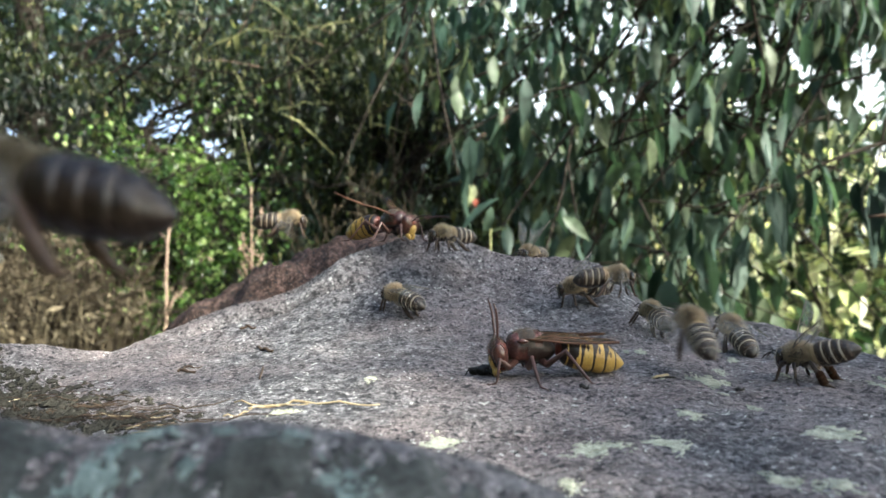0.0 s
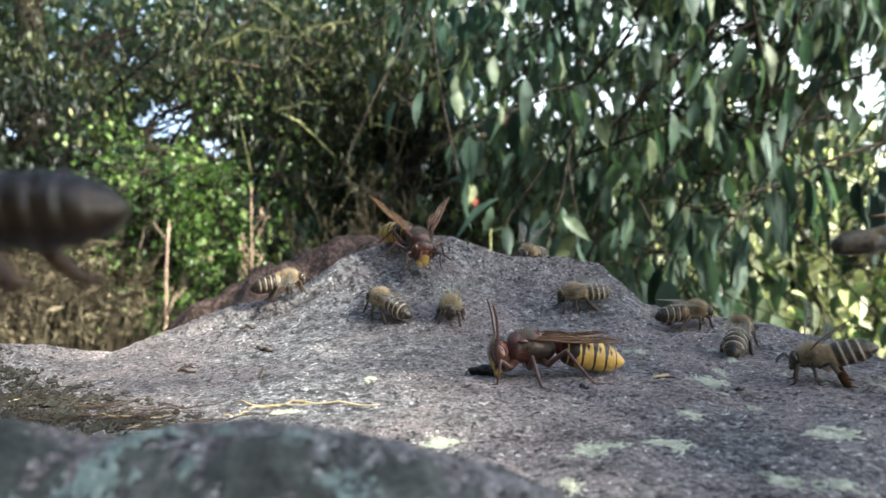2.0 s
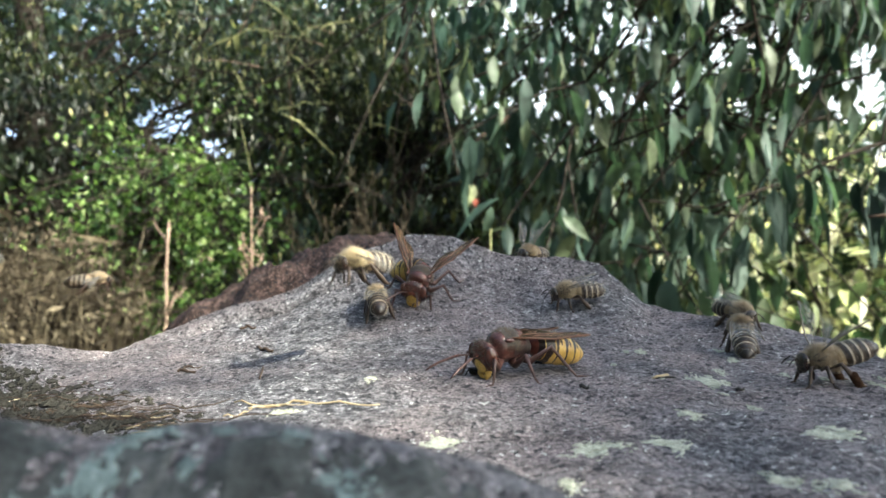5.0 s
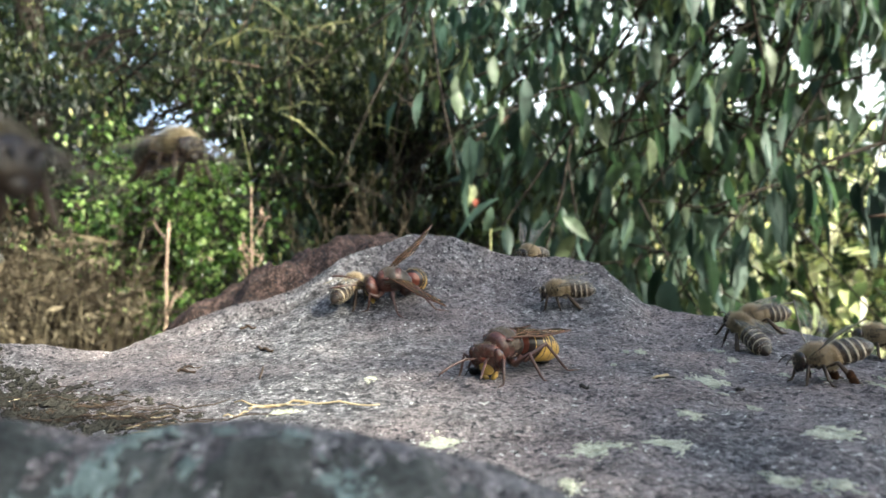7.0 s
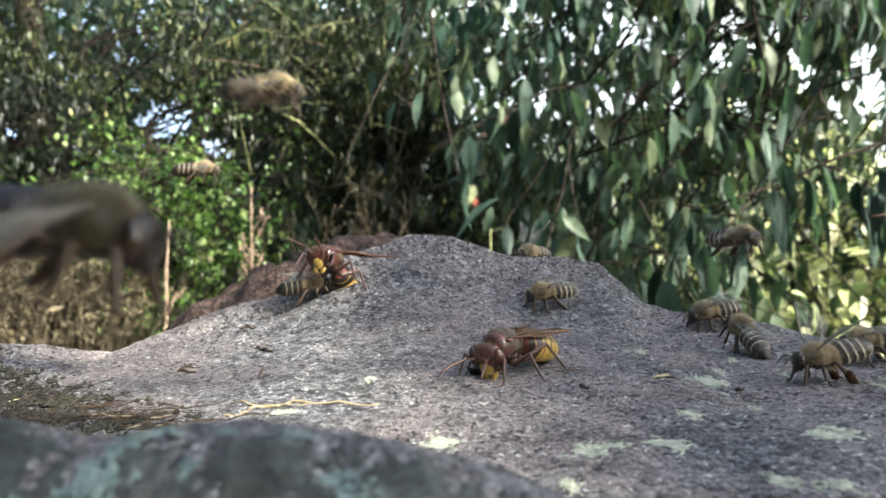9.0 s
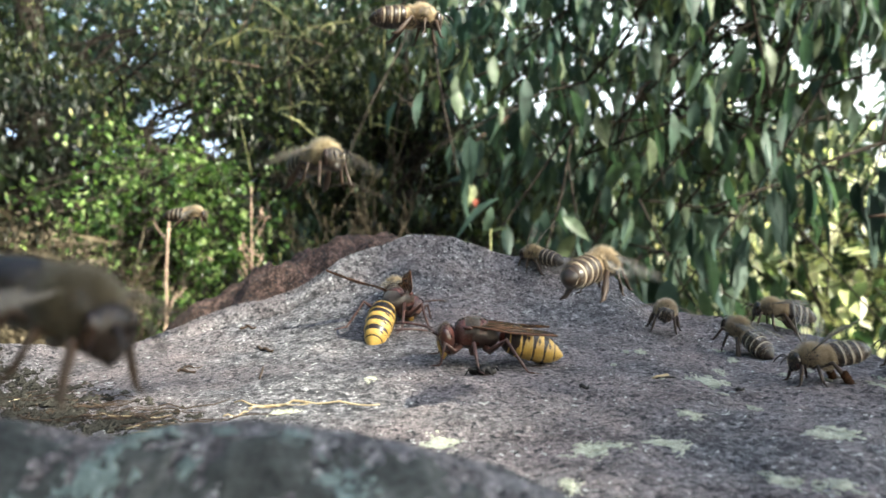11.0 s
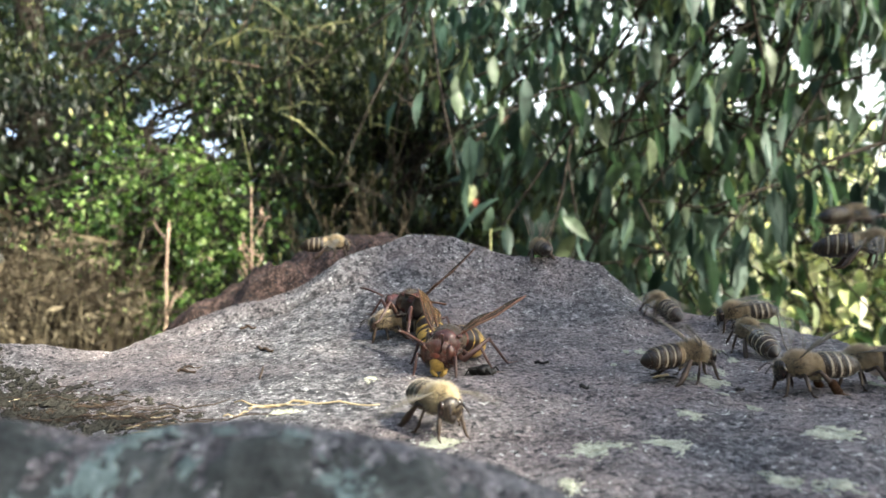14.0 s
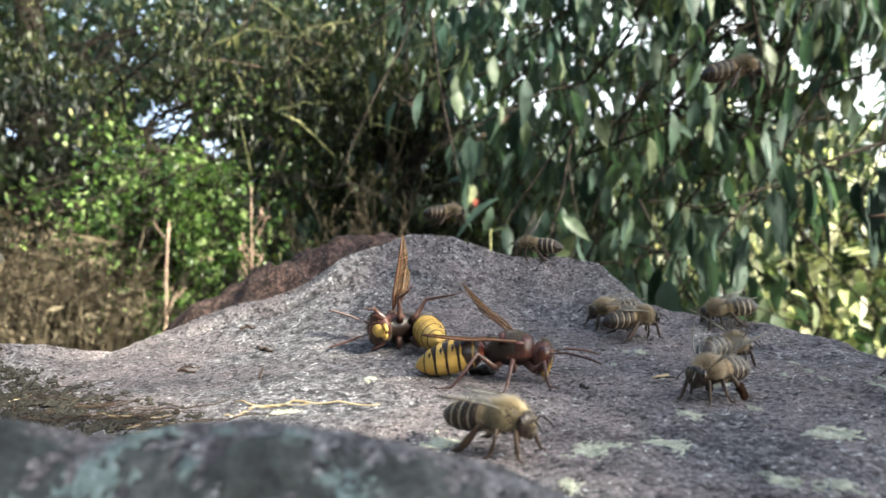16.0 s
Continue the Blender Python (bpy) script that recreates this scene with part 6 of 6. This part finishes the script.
    walk(bees["near"], [
        (0, pose(-0.0242, 0.0405, EYE - 0.0010, 0, -5, 178)), (0.5, pose(-0.0246, 0.0405, EYE - 0.0010, 0, -5, 178)),
        (1, pose(-0.0249, 0.0405, EYE - 0.0016, 0, -2, 178)), (1.5, pose(-0.0266, 0.0405, EYE - 0.0020, 0, 0, 178)), (2, pose(-0.0259, 0.0405, EYE - 0.0028, 0, 8, 178)),
        (2.5, pose(-0.0255, 0.0404, EYE - 0.0038, 0, 18, 178)), (3, pose(-0.0239, 0.0404, EYE - 0.0064, 0, 32, 178)),
        (3.5, pose(-0.0273, 0.0404, EYE - 0.0078, 0, 10, 180)), (4, pose(-0.0296, 0.0404, EYE - 0.0081, 0, 0, 180)),
        (4.2, pose(-0.0293, 0.0404, EYE - 0.0081, 0, 0, 180)), (4.9, pose(-0.0384, 0.0432, EYE - 0.0057, 0, 0, 230)),
        (5.6, pose(-0.0358, 0.0430, EYE + 0.0003, 0, 0, 300)), (6.3, pose(-0.0268, 0.0439, EYE + 0.0019, 0, 0, 330)),
        (6.5, pose(-0.0261, 0.0439, EYE + 0.0019, 0, 0, 330)), (7, pose(-0.0262, 0.0438, EYE + 0.0006, 0, 0, 328)), (7.5, pose(-0.0241, 0.0440, EYE - 0.0006, 0, 0, 335)),
        (8, pose(-0.0235, 0.0440, EYE - 0.0011, 0, 5, 330)), (8.5, pose(-0.0220, 0.0437, EYE - 0.0008, 0, 12, 348)), (9, pose(-0.0208, 0.0449, EYE - 0.0032, 0, 8, 355)),
        (9.2, pose(-0.0202, 0.0449, EYE - 0.0040, 0, 8, 356)), (10.3, pose(-0.0205, 0.0442, EYE - 0.0064, 0, 0, 340)),
        (11.3, pose(-0.0240, 0.0469, EYE - 0.0082, 0, 25, 322)), (11.5, pose(-0.0248, 0.0472, EYE - 0.0080, 0, 30, 310)),
        (12, pose(-0.0270, 0.0450, EYE - 0.0075, 0, 0, 300)), (12.5, pose(-0.0303, 0.0448, EYE - 0.0141, 0, 0, 288)),
        (13, pose(-0.0306, 0.0448, EYE - 0.0130, 0, 0, 285)), (13.2, pose(-0.0312, 0.0448, EYE - 0.0118, 0, 0, 320)), (13.4, pose(-0.0285, 0.0448, EYE - 0.0094, 0, 0, 360)),
        (13.6, pose(-0.0345, 0.0460, EYE - 0.0100, 0, 0, 385)), (14, pose(-0.0422, 0.0500, EYE - 0.0117, 0, 0, 400)), (16, pose(-0.0590, 0.0600, EYE - 0.0070, 0, 0, 400)),])
    walk(bees["drift"], [
        (0, pose(-0.0395, 0.2002, EYE + 0.0031, 0, 0, 5)), (0.5, pose(-0.0462, 0.2002, EYE + 0.0142, 0, 0, 5)), (1, pose(-0.0558, 0.2003, EYE + 0.0061, 0, 0, 8)),
        (1.5, pose(-0.0710, 0.2102, EYE + 0.0086, 0, 0, 5)), (2, pose(-0.1006, 0.2208, EYE + 0.0103, 0, 0, 20)), (2.5, pose(-0.1542, 0.2412, EYE + 0.0117, 0, 0, 30)),
        (7.3, pose(-0.1827, 0.2400, EYE + 0.0151, 0, 0, 20)), (7.6, pose(-0.1175, 0.2300, EYE + 0.0050, 0, 0, 10)), (7.9, pose(-0.0492, 0.2200, EYE + 0.0018, 0, 0, 8)), (8.1, pose(-0.0476, 0.2200, EYE + 0.0025, 0, 0, 8)), (8.3, pose(-0.0492, 0.2200, EYE + 0.0135, 0, 0, 8)),
        (8.5, pose(-0.0534, 0.2202, EYE + 0.0241, 0, 0, 5)),
        (9, pose(-0.0713, 0.2306, EYE + 0.0195, 0, 0, 15)), (10, pose(-0.0832, 0.2400, EYE + 0.0117, 0, 0, 0)), (12, pose(-0.0479, 0.2400, EYE + 0.0028, 0, 0, 0)),
        (12.5, pose(-0.0302, 0.2401, EYE + 0.0020, 0, 0, 2)), (13, pose(-0.0307, 0.2000, EYE + 0.0058, 0, 0, 0)), (13.5, pose(-0.0401, 0.2102, EYE + 0.0009, 0, 0, 5)),
        (14, pose(-0.0308, 0.2203, EYE - 0.0029, 0, 0, 8)), (14.5, pose(-0.0281, 0.2400, EYE + 0.0267, 0, 0, 0)), (15, pose(0.0126, 0.2302, EYE + 0.0047, 0, 0, 5)),
        (15.5, pose(0.0172, 0.2300, EYE + 0.0208, 0, 0, 0)), (16, pose(0.0032, 0.2408, EYE + 0.0073, 0, 0, 20)),])
    walk(bees["guard"], [
        (0, pose(0.0438, 0.1392, EYE - 0.0165, 0, -30, 97)), (0.5, pose(0.0171, 0.1444, EYE - 0.0115, 0, -35, 97)), (1, pose(-0.0014, 0.1538, EYE - 0.0084, 0, -25, 72)),
        (1.5, pose(-0.0298, 0.1610, EYE - 0.0070, 0, -5, 22)), (2, pose(-0.0385, 0.1960, EYE - 0.0120, 0, -10, 20)),
        (2.5, pose(-0.0395, 0.1960, EYE - 0.0109, 0, -12, 18)), (3, pose(-0.0498, 0.2002, EYE + 0.0043, 0, 0, 5)), (3.5, pose(-0.0732, 0.2202, EYE + 0.0061, 0, 0, 5)),
        (4, pose(-0.0890, 0.2304, EYE - 0.0071, 0, 0, 10)), (4.2, pose(-0.0851, 0.2304, EYE - 0.0076, 0, 0, 10)), (5.2, pose(-0.1187, 0.2408, EYE - 0.0148, 0, 0, 20)),
        (6.3, pose(-0.1722, 0.2415, EYE + 0.0028, 0, 0, 40)), (8.7, pose(-0.0500, 0.1250, EYE + 0.0800, 0, 0, 30)), (9, pose(-0.0170, 0.1150, EYE + 0.0450, 0, -10, 20)),
        (9.1, pose(-0.0150, 0.1120, EYE + 0.0320, 0, -10, 16)), (9.2, pose(-0.0135, 0.1106, EYE + 0.0255, 0, -10, 15)), (10.3, pose(-0.0065, 0.1408, EYE + 0.0308, 0, 0, 20)),
        (11.3, pose(0.0007, 0.1504, EYE + 0.0408, 0, 0, 10)), (11.5, pose(0.0216, 0.2003, EYE + 0.0311, 0, 0, 8)), (12, pose(0.0382, 0.1803, EYE + 0.0097, 0, 0, 8)),
        (12.5, pose(0.0709, 0.2002, EYE + 0.0200, 0, 0, 5)), (13, pose(0.1171, 0.1800, EYE + 0.0143, 0, 0, 0)), (14, pose(0.1093, 0.1820, EYE - 0.0029, 0, 0, 60)),
        (14.5, pose(0.0810, 0.2023, EYE - 0.0045, 0, 0, 95)), (15, pose(0.0756, 0.1621, EYE - 0.0046, 0, -20, 35)), (15.5, pose(0.0720, 0.1302, EYE + 0.0225, 0, 0, 5)),
        (16, pose(0.0948, 0.1302, EYE + 0.0302, 0, 0, 5)),])
    walk(bees["dart"], [
        (0, pose(0.0387, 0.1702, EYE - 0.0105, 0, 0, 5)), (0.5, pose(0.0371, 0.1701, EYE - 0.0074, 0, 0, 2)), (1, pose(0.0382, 0.1702, EYE - 0.0066, 0, -5, 5)),
        (1.5, pose(0.0531, 0.1600, EYE + 0.0028, 0, 0, 0)), (2, pose(0.0756, 0.1296, EYE - 0.0031, 0, 0, -10)), (2.5, pose(0.1254, 0.1400, EYE - 0.0023, 0, 0, 40)), (3, pose(0.0549, 0.0700, EYE + 0.0162, 0, 0, 120)), (3.2, pose(0.0395, 0.0750, EYE + 0.0168, 0, 0, 172)),
        (3.3, pose(0.0318, 0.0830, EYE + 0.0161, 0, -5, 176)), (3.4, pose(0.0229, 0.0950, EYE + 0.0175, 0, -8, 178)), (3.5, pose(0.0145, 0.1070, EYE + 0.0198, 0, -8, 178)),
        (3.6, pose(0.0047, 0.1220, EYE + 0.0229, 0, -5, 178)), (3.7, pose(-0.0097, 0.1400, EYE + 0.0271, 0, -3, 180)), (3.8, pose(-0.0229, 0.1600, EYE + 0.0312, 0, 0, 180)),
        (3.9, pose(-0.0371, 0.1750, EYE + 0.0330, 0, 0, 182)), (4, pose(-0.0515, 0.1900, EYE + 0.0343, 0, 0, 182)), (4.2, pose(-0.0848, 0.2400, EYE + 0.0374, 0, 0, 184)),
        (4.8, pose(-0.1651, 0.2400, EYE + 0.0310, 0, 0, 184)),
        (6.5, pose(-0.1608, 0.1980, EYE + 0.0311, 0, 0, 240)), (8, pose(-0.1582, 0.1982, EYE + 0.1047, 0, 0, 310)), (8.8, pose(0.0666, 0.1689, EYE + 0.0758, 0, 0, 330)),
        (9, pose(0.0657, 0.1680, EYE - 0.0018, 0, 0, 300)), (9.2, pose(0.0531, 0.1478, EYE + 0.0040, 0, 0, 250)), (10, pose(0.0581, 0.1480, EYE + 0.0001, 0, 0, 300)),
        (10.7, pose(0.0324, 0.1308, EYE - 0.0053, 0, 0, 380)), (11.3, pose(0.0216, 0.1060, EYE - 0.0072, 0, -15, 420)),
        (11.5, pose(0.0287, 0.1100, EYE - 0.0062, 0, -12, 418)), (11.7, pose(0.0332, 0.1150, EYE - 0.0090, 0, -12, 405)), (12, pose(0.0516, 0.1313, EYE - 0.0098, 0, -15, 382)),
        (12.5, pose(0.0491, 0.1251, EYE - 0.0057, 0, 0, 362)), (13, pose(0.0661, 0.1302, EYE - 0.0053, 0, 0, 365)), (13.5, pose(0.1070, 0.1404, EYE - 0.0053, 0, 0, 370)),
        (14, pose(0.0972, 0.1805, EYE + 0.0037, 0, 0, 372)), (14.5, pose(0.0589, 0.1909, EYE - 0.0017, 0, -15, 375)),
        (15, pose(0.0508, 0.1711, EYE + 0.0087, 0, -20, 378)), (15.5, pose(0.0525, 0.1652, EYE + 0.0261, 0, 0, 366)),
        (16, pose(0.0636, 0.1605, EYE + 0.0335, 0, -8, 370)),])
    walk(bees["swift"], [
        (0, pose(0.1229, 0.1523, EYE + 0.0001, 0, 0, 100)), (11.5, pose(0.1244, 0.1520, EYE - 0.0109, 0, 0, 60)), (12, pose(0.0678, 0.1404, EYE - 0.0110, 0, 0, 10)),
        (12.5, pose(0.0734, 0.1508, EYE + 0.0031, 0, -10, 15)), (13, pose(0.0699, 0.1303, EYE - 0.0051, 0, 0, 8)), (13.3, pose(0.0945, 0.1312, EYE - 0.0043, 0, 0, 30)),
        (13.7, pose(0.1018, 0.1392, EYE - 0.0033, 0, 0, -20)), (14, pose(0.0755, 0.1342, EYE - 0.0035, 0, 0, -20)), (14.5, pose(0.0994, 0.1308, EYE - 0.0024, 0, 0, 20)),
        (16, pose(0.1090, 0.1308, EYE - 0.0024, 0, 0, 20)),])
    walk(bees["latecomer"], [
        (0, pose(0.0942, 0.1404, EYE - 0.0208, 0, 0, 170)), (6.3, pose(0.0942, 0.1404, EYE - 0.0208, 0, 0, 170)), (7, pose(0.0827, 0.1485, EYE - 0.0213, -2, -8, 168)),
        (7.5, pose(0.0815, 0.1478, EYE - 0.0214, -3, -5, 170)), (8, pose(0.0808, 0.1478, EYE - 0.0215, -3, -3, 170)),
        (8.5, pose(0.0824, 0.1541, EYE - 0.0207, -4, -11, 172)), (9, pose(0.0789, 0.1452, EYE - 0.0219, -3, 1, 175)),
        (9.2, pose(0.0784, 0.1452, EYE - 0.0219, -3, 1, 175)), (11.3, pose(0.0828, 0.1352, EYE - 0.0212, 0, 0, 175)),
        (12.5, pose(0.0828, 0.1352, EYE - 0.0212, 0, 0, 175)), (13, pose(0.0754, 0.1414, EYE - 0.0222, -3, 2, 178)),
        (13.5, pose(0.0754, 0.1413, EYE - 0.0222, -3, 2, 180)), (14, pose(0.0691, 0.1270, EYE - 0.0229, -2, 1, 150)),
        (14.5, pose(0.0694, 0.1287, EYE - 0.0228, -1, 2, 178)), (15, pose(0.0715, 0.1299, EYE - 0.0227, -1, 2, 178)),
        (15.5, pose(0.0700, 0.1200, EYE - 0.0230, -1, 2, 175)), (16, pose(0.0730, 0.1160, EYE - 0.0230, -1, 2, 175)),])
    walk(bees["joiner"], [
        (0, pose(0.1176, 0.1608, EYE - 0.0114, 0, 0, 160)), (11.8, pose(0.1177, 0.1612, EYE - 0.0137, 0, 0, 150)), (12.2, pose(0.0846, 0.1520, EYE - 0.0153, 0, 0, 120)),
        (12.5, pose(0.0678, 0.1433, EYE - 0.0149, 0, -15, 102)), (13, pose(0.0651, 0.1429, EYE - 0.0185, 0, -10, 108)),
        (13.5, pose(0.0689, 0.1722, EYE - 0.0198, -11, -0, 145)), (14, pose(0.0629, 0.1596, EYE - 0.0210, -4, -18, 102)),
        (14.5, pose(0.0649, 0.1663, EYE - 0.0202, -5, -20, 104)), (15, pose(0.0435, 0.1908, EYE - 0.0173, 0, 0, 160)),
        (15.5, pose(0.0391, 0.1793, EYE - 0.0173, -15, -0, 190)), (16, pose(0.0370, 0.1772, EYE - 0.0180, -13, 4, 195)),])
    # bodies bend: heads, feelers and abdomens
    for ob, name, rows in bends():
        p = [c for c in ob.children_recursive if c.name.split('.')[0] == name]
        for q in p:
            rest = q.matrix_basis.copy()
            walk(q, [(t, rest @ pose(0, 0, 0, rx, ry, rz)) for t, rx, ry, rz in rows])
    # legs stride while their owners walk
    for ob, t0, t1, swing in ((hornet_a, 11.1, 15.9, 7), (hornet_b, 0.4, 9.2, 7), (bees['comer'], 12.3, 15.9, 9), (bees['right'], 13.2, 15.8, 9), (bees['pair'], 13.1, 15.9, 9), (bees['rover'], 0.2, 9.2, 7), (bees['victim'], 0.2, 2.0, 7)):
        stride(ob, t0, t1, swing)
    wings(hornet_a, [(0, 'shut'), (11.2, 'shut'), (11.5, 'left_down'), (13, 'left_down'), (13.3, 'lift'), (14.8, 'lift'), (15.4, 'right_down'), (16, 'right_down')])
    wings(hornet_b, [(0, 'lift'), (5, 'lift'), (6.2, 'left_low'), (7.8, 'left_low'), (8.5, 'lift'), (10, 'lift'), (11.3, 'right_up'), (14.6, 'right_up'), (15, 'left_up'), (15.3, 'left_up'), (15.9, 'left_flat'), (16, 'left_flat')])
    wings(bees["right"], [(0, 'spread'), (13, 'spread'), (15.5, 'rest'), (15.8, 'open'), (16, 'open')])
    wings(bees["pair"], [(0, 'rest'), (13.2, 'fly'), (14.0, 'open'), (16, 'open')])
    wings(bees["rover"], [(0, 'rest'), (11.8, 'fly'), (12.8, 'rest'), (16, 'rest')])
    wings(bees["mid"], [(0, 'open'), (1, 'rest'), (9.3, 'fly'), (11.2, 'rest'), (12, 'fly'), (15, 'rest'), (16, 'rest')])
    wings(bees["victim"], [(0, 'rest'), (16, 'rest')])
    wings(bees["comer"], [(0, 'fly'), (0.9, 'open'), (2.4, 'fly'), (2.9, 'open'), (4.1, 'fly'), (15.4, 'open'), (15.7, 'rest'), (16, 'rest')])
    wings(bees["ridge"], [(0, 'up'), (16, 'up')])
    wings(bees["near"], [(0, 'fly'), (16, 'fly')])
    wings(bees["drift"], [(0, 'fly'), (16, 'fly')])
    wings(bees["guard"], [(0, 'fly'), (16, 'fly')])
    wings(bees["dart"], [(0, 'fly'), (16, 'fly')])
    wings(bees["swift"], [(0, 'fly'), (16, 'fly')])
    wings(bees["latecomer"], [(0, 'rest'), (16, 'rest')])
    wings(bees["joiner"], [(0, 'fly'), (13.6, 'rest'), (14.6, 'fly'), (15.1, 'rest'), (16, 'rest')])


motions()
